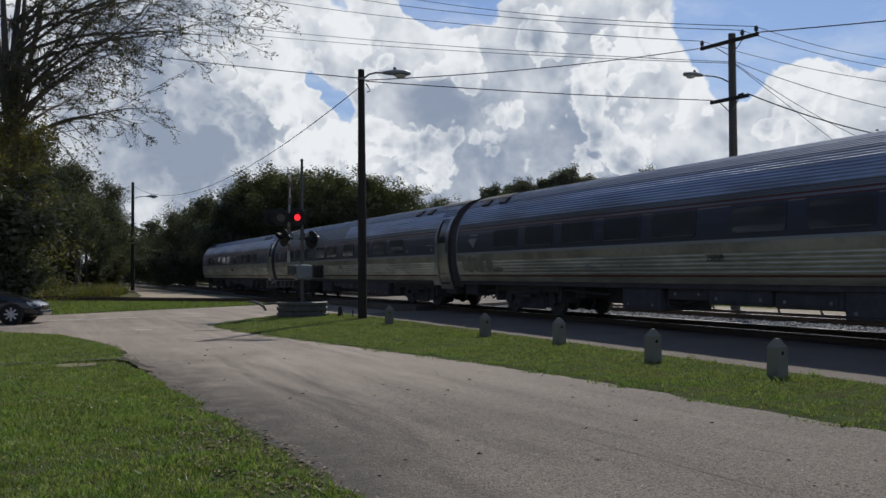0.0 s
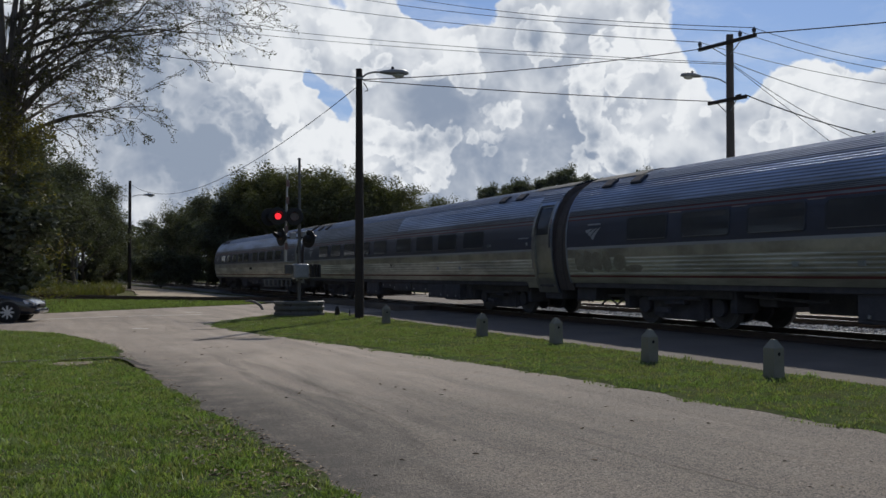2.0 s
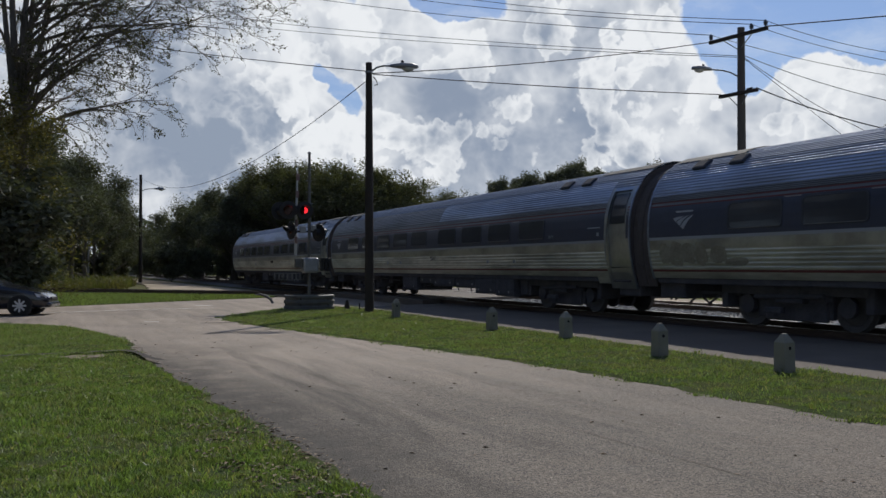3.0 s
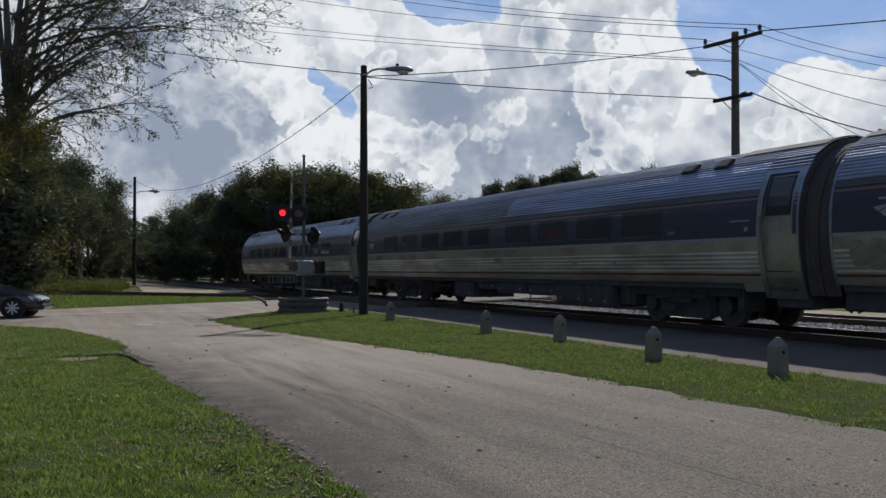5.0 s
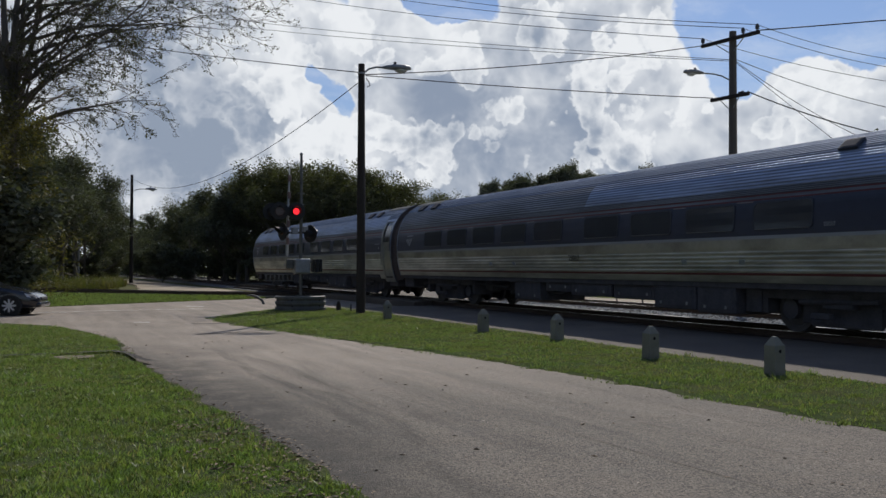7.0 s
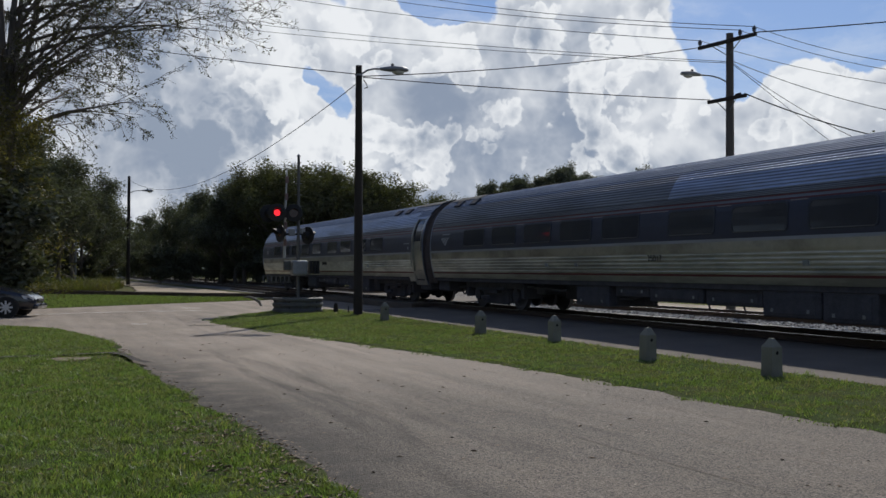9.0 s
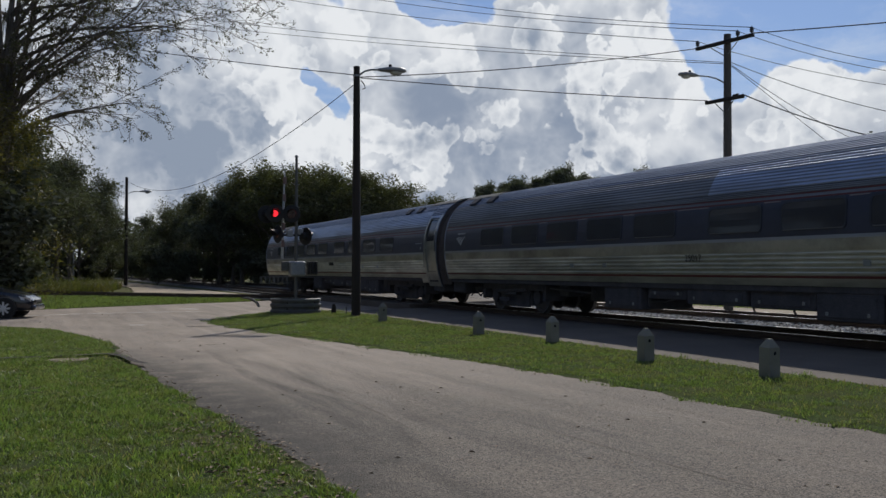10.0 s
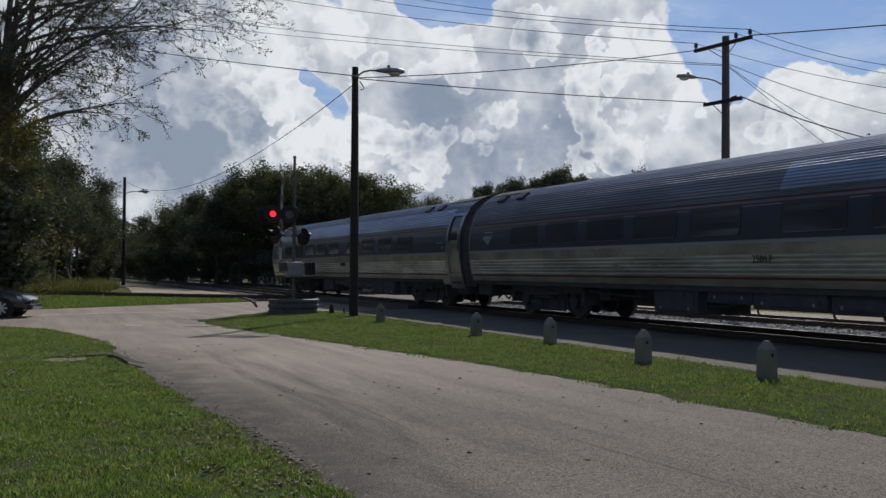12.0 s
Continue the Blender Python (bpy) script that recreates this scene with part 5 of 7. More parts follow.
    part("diaphragm", diaphragm(-0.001, -1), M_RUBBER, car, "dark folded gangway diaphragm")
    part("underframe", boxed((0.1, -1.38, 0.84), (L - 0.1, 1.38, 1.02), 0.03), M_UNDER, car)
    for x0, x1, y0, y1, z0 in ((7.25, 9.15, -0.45, 0.95, 0.40), (9.20, 10.70, -1.34, 0.20, 0.32), (10.95, 12.30, -1.30, -0.20, 0.60), (11.20, 12.20, 0.30, 1.30, 0.62), (12.36, 14.20, -1.34, 0.90, 0.52),
                               (14.26, 15.94, -1.30, 1.20, 0.50), (16.00, 17.45, -1.36, 1.36, 0.34), (17.50, 18.70, -1.36, 0.95, 0.30), (18.76, 19.20, -1.15, 1.10, 0.36), (6.35, 6.85, -0.90, 0.40, 0.52)):
        gear = part("equipment_box", boxed((x0, y0, z0), (x1, y1, 0.86), 0.03), M_UNDER, car)
        if y0 < -1.2:
            part("hatch", boxed((x0 + 0.12, y0 - 0.018, z0 + 0.07), (x1 - 0.12, y0 + 0.01, 0.79), 0.008), M_UNDER, gear)
            for hx in (x0 + 0.24, x1 - 0.30):
                part("latch", boxed((hx, y0 - 0.034, z0 + 0.10), (hx + 0.06, y0 - 0.016, z0 + 0.17), 0.006), M_GALV, gear)
    for k in range(5):
        part("brake_rod", rod([(0.55 + 0.34 * k, -0.80, 0.60 if k % 2 else 0.40), (0.89 + 0.34 * k, -0.80, 0.40 if k % 2 else 0.60)], 0.026, 6), M_UNDER, car)
    part("brake_beam", boxed((0.45, -0.86, 0.60), (2.30, -0.74, 0.68), 0.01), M_UNDER, car)
    for x in (10.8, 12.33, 14.23, 15.3):
        part("drain_pipe", rod([(x, -1.18, 0.80), (x, -1.18, 0.46), (x + 0.05, -1.18, 0.40)], 0.022, 6), M_UNDER, car)
    for pts in ([(6.2, -1.1, 0.74), (8.2, -1.1, 0.66), (8.4, -1.1, 0.70)], [(9.9, -1.0, 0.66), (10.6, -1.0, 0.52), (11.2, -1.0, 0.52), (11.8, -1.0, 0.66)], [(14.0, -1.15, 0.7), (15.3, -1.15, 0.7)]):
        part("pipe", rod(pts, 0.035, 6), M_UNDER, car)
    for x, way in ((L, 1), (0.0, -1)):
        part("coupler", boxed((min(x, x + way * 0.36), -0.14, 0.68), (max(x, x + way * 0.36), 0.14, 0.98), 0.03), M_UNDER, car)
        part("end_sill", boxed((x - 0.9 if way > 0 else 0.02, -1.25, 0.50), (x - 0.02 if way > 0 else 0.9, 1.25, 0.90), 0.04), M_UNDER, car)
        for y in (-0.55, 0.5):
            part("hose", rod([(x + way * 0.02, y, 0.80), (x + way * 0.15, y, 0.52), (x + way * 0.30, y, 0.44), (x + way * 0.36, y, 0.50)], 0.028, 6), M_RUBBER, car)
    for k, c in enumerate((3.95, L - 3.95)):
        tr = piece("truck", shared("truck", truck_frame), "black inside-frame truck", m=pose(c, 0, 0))
        for d in (-1.3, 1.3):
            ws = piece("wheelset", shared("wheelset", wheelset_mesh), parent=tr, m=pose(d, 0, WHEEL_R))
            WHEELSETS.append((ws, d))
    return car


WHEELSETS = []
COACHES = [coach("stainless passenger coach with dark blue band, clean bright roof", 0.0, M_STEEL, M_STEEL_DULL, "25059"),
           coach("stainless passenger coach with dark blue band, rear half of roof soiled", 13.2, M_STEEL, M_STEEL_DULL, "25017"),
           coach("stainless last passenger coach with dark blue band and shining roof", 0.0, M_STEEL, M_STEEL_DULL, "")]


def soot_stain(car):
    """Dark worn blotches where a sign was taken off the rear of the first coach."""
    for k, (x, z, rx, rz) in enumerate(((0.62, 1.52, 0.20, 0.22), (1.02, 1.50, 0.24, 0.27), (1.44, 1.54, 0.22, 0.22), (1.84, 1.50, 0.20, 0.24), (2.40, 1.49, 0.24, 0.19), (2.95, 1.34, 0.34, 0.08))):
        bm = bmesh.new()
        ring = []
        for i in range(22):
            a = 2 * math.pi * i / 22
            r = 1.0 + 0.30 * noise.noise(Vector((math.cos(a) * 1.6 + 7 * k, math.sin(a) * 1.6, 2.0)))
            px, pz = x + rx * r * math.copysign(abs(math.cos(a)) ** 0.7, math.cos(a)), z + rz * r * math.copysign(abs(math.sin(a)) ** 0.7, math.sin(a))
            ring.append(bm.verts.new((px, -(hull_y(pz) + 0.0125), pz)))
        mid = bm.verts.new((x, -(hull_y(z) + 0.0125), z))
        for i in range(22):
            bm.faces.new((mid, ring[i], ring[(i + 1) % 22]))
        fix_out(bm)
        part("stain", bm, M_SOIL, car, "dark worn stain on the lower side")


soot_stain(COACHES[0])


def rear_of_first(t):
    """Where the rear end of the first coach is on the line: the train brakes as it comes in."""
    return 4.381e-4 * t ** 3 - 0.134129 * t ** 2 + 3.83268 * t - 27.8885


# =====================================================================
# bollards, crossing signal, lamp posts and lines
# =====================================================================


def bollard():
    """Square concrete post with a blunt pyramid head and a hole through it along the railway."""
    th = thing("bollard", pose(0, 0, 0), "grey weathered concrete bollard with a pointed head", "bollard", "bollards along the verge")
    bm = bmesh.new()
    rows = []
    for h, z in ((0.105, -0.15), (0.105, 0.0), (0.100, 0.435), (0.094, 0.445), (0.030, 0.550), (0.020, 0.556)):
        c = 0.008 if z < 0.5 else 0.004
        ring = [(h, -h + c), (h, h - c), (h - c, h), (-h + c, h), (-h, h - c), (-h, -h + c), (-h + c, -h), (h - c, -h)]
        rows.append([bm.verts.new((x, y, z)) for x, y in ring])
    for a, b in zip(rows, rows[1:]):
        for k in range(8):
            bm.faces.new((a[k], a[(k + 1) % 8], b[(k + 1) % 8], b[k]))
    bm.faces.new(rows[-1])
    bmesh.ops.recalc_face_normals(bm, faces=bm.faces[:])
    part("post", bm, M_CONCRETE, th)
    hole = lathe(bmesh.new(), [(0.026, -0.102), (0.026, 0.102)], pose(0, 0, 0.355, 0, 90, 0), 14)
    part("chain_hole", hole, M_HOLE, th, "dark hole through the post")
    return th


first = bollard()
first.matrix_basis = pose(-9.63, 9.42, 0.0, 0, 0, 2)
for x, y, rz, ry in ((-12.2, 9.25, -1, 0.8), (-16.15, 9.88, 2, -1.0), (-18.7, 9.45, 0, 0.5), (-24.6, 9.32, -3, 1.0)):
    copy_thing(first, pose(x, y, 0.0, 0, ry, rz))


def signal_lamp(th, y, x, z, facing, lit):
    """Round hooded flasher; facing 0 looks along +x to the lane."""
    m = Matrix.Translation((x, y, z)) @ pose(0, 0, 0, 0, 0, facing) @ pose(0, 0, 0, 0, 90, 0)
    back = lathe(bmesh.new(), [(0.02, -0.02), (0.31, -0.02), (0.31, 0.0), (0.295, 0.012), (0.02, 0.012)], m, 28)
    bg_part = part("backboard", back, M_BLACK, th, "round black backboard")
    can = lathe(bmesh.new(), [(0.04, -0.20), (0.12, -0.19), (0.15, -0.02), (0.10, -0.02)], m, 20)
    part("lamp_can", can, M_BLACK, bg_part)
    bm = bmesh.new()
    inner, outer = [], []
    for k in range(15):
        a = radians(-10 + 200 * k / 14)
        reach = 0.30 * (0.35 + 0.65 * math.sin(max(0.0, min(math.pi, a))) ** 0.6)
        c, s = math.cos(a), math.sin(a)
        inner.append((bm.verts.new(m @ Vector((-s * 0.152, c * 0.152, 0.0))), bm.verts.new(m @ Vector((-s * 0.157, c * 0.157, reach)))))
        outer.append((bm.verts.new(m @ Vector((-s * 0.160, c * 0.160, 0.0))), bm.verts.new(m @ Vector((-s * 0.165, c * 0.165, reach)))))
    for rows in (inner, outer):
        for a, b in zip(rows, rows[1:]):
            bm.faces.new((a[0], a[1], b[1], b[0]))
    for a, b, c, d in zip(inner, inner[1:], outer, outer[1:]):
        bm.faces.new((a[1], c[1], d[1], b[1]))
    bmesh.ops.recalc_face_normals(bm, faces=bm.faces[:])
    part("hood", bm, M_BLACK, bg_part)
    face = lathe(bmesh.new(), [(0.02, 0.014), (0.112, 0.014), (0.095, 0.035), (0.02, 0.042)], m, 24)
    part("lens", face, M_REDLIT if lit else M_REDGLASS, bg_part, "glowing red lens" if lit else "unlit red lens")
    return m


def shutter(th, m):
    """Added dark red disc that hides the lamp between flashes; hinged at its outer edge."""
    bm = lathe(bmesh.new(), [(0.02, 0.0), (0.150, 0.0), (0.150, 0.006), (0.02, 0.006)], Matrix.Translation((0, 0.151, 0)), 24)
    return part("lamp_blank", bm, M_REDGLASS, th, "dark red of an unlit lens")


def crossing_signal():
    th = thing("crossing_signal", pose(-30.85, 8.45, 0.0), "railway crossing signal with red flashers and raised gate arm", "crossing signal")
    part("mast", rod([(0, 0, -0.2), (0, 0, 3.2), (0, 0, 5.45)], [0.062, 0.058, 0.045], 12), M_BARRIER, th, "weathered grey mast")
    part("mast_cap", lathe(bmesh.new(), [(0.065, 5.45), (0.07, 5.47), (0.03, 5.52)], Matrix(), 12), M_SILVER, th)
    part("foot", lathe(bmesh.new(), [(0.22, -0.1), (0.22, 0.04), (0.13, 0.08), (0.10, 0.30), (0.075, 0.34)], Matrix(), 16), M_SILVER, th)
    arm = part("gate_arm", rod([(-0.12, -0.46, 1.9), (-0.12, -0.44, 3.4), (-0.12, -0.38, 5.05)], [0.05, 0.045, 0.022], 6), M_ARM_WHITE, th, "raised white and red gate arm")
    for z in (2.3, 2.9, 3.9, 4.5):
        part("arm_band", boxed((-0.17, -0.495 + 0.03 * (z - 2.3), z), (-0.065, -0.395 + 0.03 * (z - 2.3), z + 0.24), 0.01), M_ARM_RED, arm, "red reflective band")
    part("gate_machine", boxed((-0.22, -0.25, 1.28), (0.22, 0.30, 1.81), 0.07), M_CABINET, th, "bright grey gate machine box")
    part("counterweight_arm", boxed((-0.04, 0.30, 1.66), (0.04, 0.74, 1.74), 0.01), M_BARRIER, th)
    for y in (0.40, 0.54, 0.66):
        part("counterweight", boxed((-0.12, y, 1.34), (0.12, y + 0.09, 1.80), 0.02), M_BLACK, th, "dark counterweight plate")
    part("lamp_junction", boxed((-0.08, -0.34, 2.66), (0.08, -0.12, 2.90), 0.02), M_GALV, th, "bright junction box")
    part("lamp_junction", boxed((-0.08, 0.08, 2.74), (0.08, 0.24, 2.94), 0.02), M_GALV, th, "bright junction box")
    for z in (1.04, 1.26):
        part("arm_rail", rod([(0.05, -1.28, z), (0.05, -0.24, z)], 0.018, 6), M_BARRIER, th, "grey steel arm rail")
    for k in range(7):
        part("rail_bar", boxed((0.035, -1.26 + 0.15 * k, 1.06), (0.065, -1.21 + 0.15 * k, 1.25), 0.006), M_BARRIER, th)
    part("arm_bracket", boxed((-0.06, -0.52, 1.46), (0.06, -0.26, 1.80), 0.03), M_BARRIER, th)
    part("crossarm", rod([(0.0, -0.86, 3.45), (0.0, 0.1, 3.45)], 0.04, 8), M_BLACK, th)
    ms = [signal_lamp(th, -0.78, 0.10, 3.45, -11, True), signal_lamp(th, -0.21, 0.14, 3.45, -11, True)]
    signal_lamp(th, -1.02, -0.16, 3.43, 190, False)
    part("lower_crossarm", rod([(0.0, -0.72, 2.72), (0.0, 0.42, 2.72)], 0.035, 8), M_BLACK, th)
    signal_lamp(th, 0.34, 0.02, 2.68, 118, False)
    signal_lamp(th, -0.66, 0.02, 2.74, -75, False)
    for z in (3.7, 4.1, 4.5, 4.9):
        part("step_peg", rod([(0, -0.12, z), (0, 0.12, z)], 0.012, 6), M_SILVER, th)
    return th, ms


SIGNAL, LAMP_SEATS = crossing_signal()
SHUTTERS = [shutter(SIGNAL, m) for m in LAMP_SEATS]


def signal_guard():
    """Corrugated steel barrier bent round the foot of the signal."""
    th = thing("barrier_ring", pose(-30.85, 8.45, 0.0), "grey corrugated steel barrier round the signal foot", "guard rail")
    wave = [(0.0, 0.0), (0.05, 0.03), (0.05, 0.11), (0.0, 0.16), (0.0, 0.20), (0.05, 0.24), (0.05, 0.32), (0.0, 0.36), (0.0, 0.40), (0.05, 0.43), (0.05, 0.50), (0.0, 0.53)]
    for a0, a1 in ((-178, -62), (-62, 62), (62, 178)):
        bm = bmesh.new()
        rows = []
        for k in range(17):
            a = radians(a0 + (a1 - a0) * k / 16)
            rows.append([bm.verts.new(((0.83 + o) * math.cos(a), (0.83 + o) * math.sin(a), z)) for o, z in wave] + [bm.verts.new(((0.822 + o) * math.cos(a), (0.822 + o) * math.sin(a), z)) for o, z in reversed(wave)])
        n = len(rows[0])
        for a, b in zip(rows, rows[1:]):
            for k in range(n):
                bm.faces.new((a[k], b[k], b[(k + 1) % n], a[(k + 1) % n]))
        bmesh.ops.recalc_face_normals(bm, faces=bm.faces[:])
        part("barrier_beam", bm, M_BARRIER, th)
    for a in (-150, -90, -35, 35, 90, 150):
        c, s = math.cos(radians(a)) * 0.78, math.sin(radians(a)) * 0.78
        part("barrier_post", boxed((c - 0.05, s - 0.05, -0.15), (c + 0.05, s + 0.05, 0.50), 0.01), M_POLE, th, "short wooden post")
    return th


signal_guard()


def stake(x, y, r0, r1, h, label, mat, name="stake"):
    return tagged(part(name, rod([(x, y, -0.1), (x, y, h * 0.7), (x, y, h)], [r0, r0 * 0.8, r1], 8), mat), label, "stake")


stake(-30.3, 9.66, 0.10, 0.04, 0.33, "small dark pointed stump in the verge", M_POLE, "stump")
stake(-29.2, 9.75, 0.03, 0.02, 0.26, "thin dark stake in the verge", M_POLE)
bent = rod([(-36.9, 7.85, 0.34), (-36.85, 8.05, 0.36), (-36.75, 8.25, 0.30), (-36.6, 8.42, 0.16), (-36.5, 8.50, -0.04)], [0.02, 0.05, 0.06, 0.06, 0.05], 8)
tagged(part("bent_post", bent, M_BARRIER), "bent grey marker post leaning at the road edge", "post")


def cobra(th, x, y, z, way, reach, rise, scale, lens=True):
    """Curved bracket and a flat oval lamp head."""
    d = Vector((way[0], way[1], 0)).normalized()
    p = Vector((x, y, z))
    pts = [p, p + d * reach * 0.25 + Vector((0, 0, rise * 0.7)), p + d * reach * 0.55 + Vector((0, 0, rise)), p + d * reach + Vector((0, 0, rise))]
    part("bracket", rod(pts, 0.028 * scale, 8), M_LAMPHEAD, th)
    bm = bmesh.new()
    c = p + d * (reach + 0.30 * scale) + Vector((0, 0, rise - 0.01))
    turn = math.degrees(math.atan2(d.y, d.x))
    m = Matrix.Translation(c) @ pose(0, 0, 0, 0, 0, turn)
    rows = []
    for t, wd, h in ((-0.42, 0.05, 0.05), (-0.30, 0.09, 0.08), (-0.05, 0.16, 0.12), (0.22, 0.17, 0.12), (0.38, 0.11, 0.08), (0.43, 0.03, 0.03)):
        rows.append([bm.verts.new(m @ Vector((t * scale, wd * scale * math.cos(a), h * scale * math.sin(a) * (1.0 if math.sin(a) > 0 else 0.5)))) for a in [2 * math.pi * k / 12 for k in range(12)]])
    for a, b in zip(rows, rows[1:]):
        for k in range(12):
            bm.faces.new((a[k], a[(k + 1) % 12], b[(k + 1) % 12], b[k]))
    bm.faces.new(rows[0])
    bm.faces.new(rows[-1])
    bmesh.ops.recalc_face_normals(bm, faces=bm.faces[:])
    head = part("lamp_head", bm, M_LAMPHEAD, th, "grey oval lamp head", smooth=True)
    bowl = bmesh.new()
    bmesh.ops.create_uvsphere(bowl, u_segments=14, v_segments=8, radius=1.0)
    for v in bowl.verts:
        v.co = m @ Vector((0.12 * scale + v.co.x * 0.19 * scale, v.co.y * 0.13 * scale, -0.05 * scale + v.co.z * 0.085 * scale))
    part("bowl", bowl, M_LENS, head, "cloudy glass bowl", smooth=True)
    eye = lathe(bmesh.new(), [(0.045 * scale, 0.0), (0.045 * scale, 0.06 * scale), (0.02 * scale, 0.075 * scale)], m @ Matrix.Translation((-0.05 * scale, 0, 0.115 * scale)), 10)
    part("photocell", eye, M_BLACK, head)


lamp = thing("street_lamp", pose(-28.15, 9.73, 0.0), "dark wooden street lamp post with grey lamp head", "street lamp")
part("pole", rod([(0, 0, -0.4), (0, 0, 4.0), (0.03, -0.02, 8.2)], [0.155, 0.135, 0.105], 14), M_POLE, lamp, "dark tarred wooden pole")
cobra(lamp, 0.05, 0.06, 7.92, (0.25, 1.0), 0.75, 0.20, 1.12)
part("junction", rod([(0.05, 0.13, 7.75), (0.08, 0.22, 7.62), (0.10, 0.26, 7.50), (0.07, 0.16, 7.46)], 0.018, 6), M_WIRE, lamp)
part("pole_top_ring", lathe(bmesh.new(), [(0.125, 7.86), (0.125, 7.92)], Matrix.Translation((0.03, -0.02, 0)), 14), M_GALV, lamp)

far_lamp = thing("street_lamp", pose(-91.2, 8.35, 0.0), "distant dark wooden street lamp post by the sandy track", "street lamp")
part("pole", rod([(0, 0, -0.4), (0, 0, 10.35)], [0.19, 0.13], 10), M_POLE, far_lamp, "dark tarred wooden pole")
cobra(far_lamp, 0.0, 0.08, 8.75, (0.3, 1.0), 1.3, 0.25, 1.3)

grey_lamp = thing("street_lamp", pose(-84.0, 3.4, 0.0), "distant thin grey lamp post before the trees", "street lamp")
part("pole", rod([(0, 0, -0.4), (0, 0, 6.4)], [0.10, 0.07], 8), M_GALV, grey_lamp, "thin grey pole")
cobra(grey_lamp, 0.0, 0.05, 6.1, (0.2, 1.0), 0.7, 0.15, 1.0)

UP = Vector((-24.72, 22.3, 0.0))
power_pole = thing("utility_pole", pose(UP.x, UP.y, 0.0), "weathered wooden utility pole with two crossarms and a lamp", "utility pole")
part("pole", rod([(0, 0, -0.5), (0.0, 0, 5.0), (0.02, 0, 9.85)], [0.17, 0.15, 0.125], 14), M_POLE_GREY, power_pole, "weathered wooden pole")
AY = Vector((1.0, 0.16, 0)).normalized()


def crossarm(z, back, fore, tilt):
    a, b = AY * -back, AY * fore
    bm = boxed((-0.055, -back, -0.06), (0.055, fore, 0.06), 0.01)
    turn = math.degrees(math.atan2(AY.y, AY.x)) - 90
    ob = part("crossarm", bm, M_POLE, power_pole, "weathered wooden crossarm", m=Matrix.Translation((0.02, -0.17, z)) @ pose(0, 0, 0, tilt, 0, turn))
    for f in (-back * 0.5, fore * 0.5):
        part("brace", rod([(0, f, -0.05), (-0.1, f * 0.1, -0.45)], 0.018, 6), M_GALV, ob)
    return ob


top_arm = crossarm(9.55, 1.22, 1.26, 0.0)
for f in (-1.16, 0.60, 1.18):
    part("insulator", lathe(bmesh.new(), [(0.02, 0.04), (0.03, 0.10), (0.075, 0.12), (0.055, 0.17), (0.08, 0.19), (0.05, 0.26), (0.02, 0.30)], Matrix.Translation((0, f, 0)), 12), M_PORCELAIN, top_arm, "dark glazed insulator")
low_arm = crossarm(7.52, 0.80, 0.84, 0.0)
part("splice", rod([(0.0, 0.4, 0.08), (0.02, 0.62, 0.09)], 0.04, 8), M_WIRE, low_arm)
cobra(power_pole, -0.05, -0.12, 8.15, (-0.10, -1.0), 1.15, 0.16, 0.95)


def cable(a, b, sag, r, mat, label, name="overhead_cable"):
    a, b = Vector(a), Vector(b)
    n = 20
    pts = []
    for i in range(n + 1):
        t = i / n
        p = a.lerp(b, t)
        pts.append(p - Vector((0, 0, sag * 4 * t * (1 - t))))
    return tagged(part(name, rod(pts, r, 5), mat), label, "cable")


def sky_point(turn, rise, far):
    return EYE + Vector(sky_way(turn, rise)) * far


LAMP_TOP = Vector((-28.1, 9.75, 7.95))
ARM_L, ARM_M, ARM_R = UP + Vector((-1.12, -0.36, 9.82)), UP + Vector((0.61, -0.08, 9.82)), UP + Vector((1.18, 0.02, 9.82))
LOW = UP + Vector((-0.70, -0.28, 7.60))
cable(LAMP_TOP + Vector((0, 0, -0.10)), ARM_L + Vector((0, 0, -0.25)), 0.16, 0.017, M_WIRE, "thick black overhead cable between posts")
cable(LAMP_TOP + Vector((0, 0.1, -0.12)), LOW, 0.06, 0.017, M_WIRE, "thick black overhead cable between posts")
cable(LAMP_TOP + Vector((0, 0, -0.04)), sky_point(2.48, 13.25, 58), 0.08, 0.016, M_WIRE, "thick black overhead cable passing the tree")
cable(LAMP_TOP + Vector((0, 0, -0.25)), (-91.2, 8.4, 10.0), 2.05, 0.014, M_WIRE, "slack black cable between lamp posts")
cable(ARM_R + Vector((0, 0, -0.2)), UP + Vector((8.5, 8.6, 9.9)), 0.05, 0.022, M_WIRE, "thick black overhead cable")
for a, far_end, r in ((ARM_R, sky_point(17.6, 17.76, 60), 0.014), (ARM_M, sky_point(14.07, 17.6, 60), 0.014), (ARM_L, sky_point(7.26, 17.33, 62), 0.014),
                      (UP + Vector((0, -0.1, 8.85)), sky_point(0.92, 15.62, 66), 0.012), (UP + Vector((0, -0.1, 8.80)), sky_point(0.92, 15.16, 66), 0.012)):
    cable(a, far_end, 0.5, r, M_WIRE_PALE, "thin grey overhead power conductor", "power_line")
for a, turn, rise, r in ((ARM_R, 51.35, 11.63, 0.011), (ARM_M, 51.35, 11.16, 0.011), (ARM_L, 51.34, 10.39, 0.011), (UP + Vector((0, 0.1, 8.9)), 51.32, 8.89, 0.013), (UP + Vector((0, 0.1, 8.85)), 48.98, 7.62, 0.012)):
    cable(a, sky_point(turn, rise, 34), 0.15, r, M_WIRE_PALE, "thin grey overhead power conductor", "power_line")
cable(UP + Vector((0.78, -0.05, 7.60)), sky_point(51.3, 7.32, 34), 0.15, 0.022, M_WIRE, "thick black overhead cable")
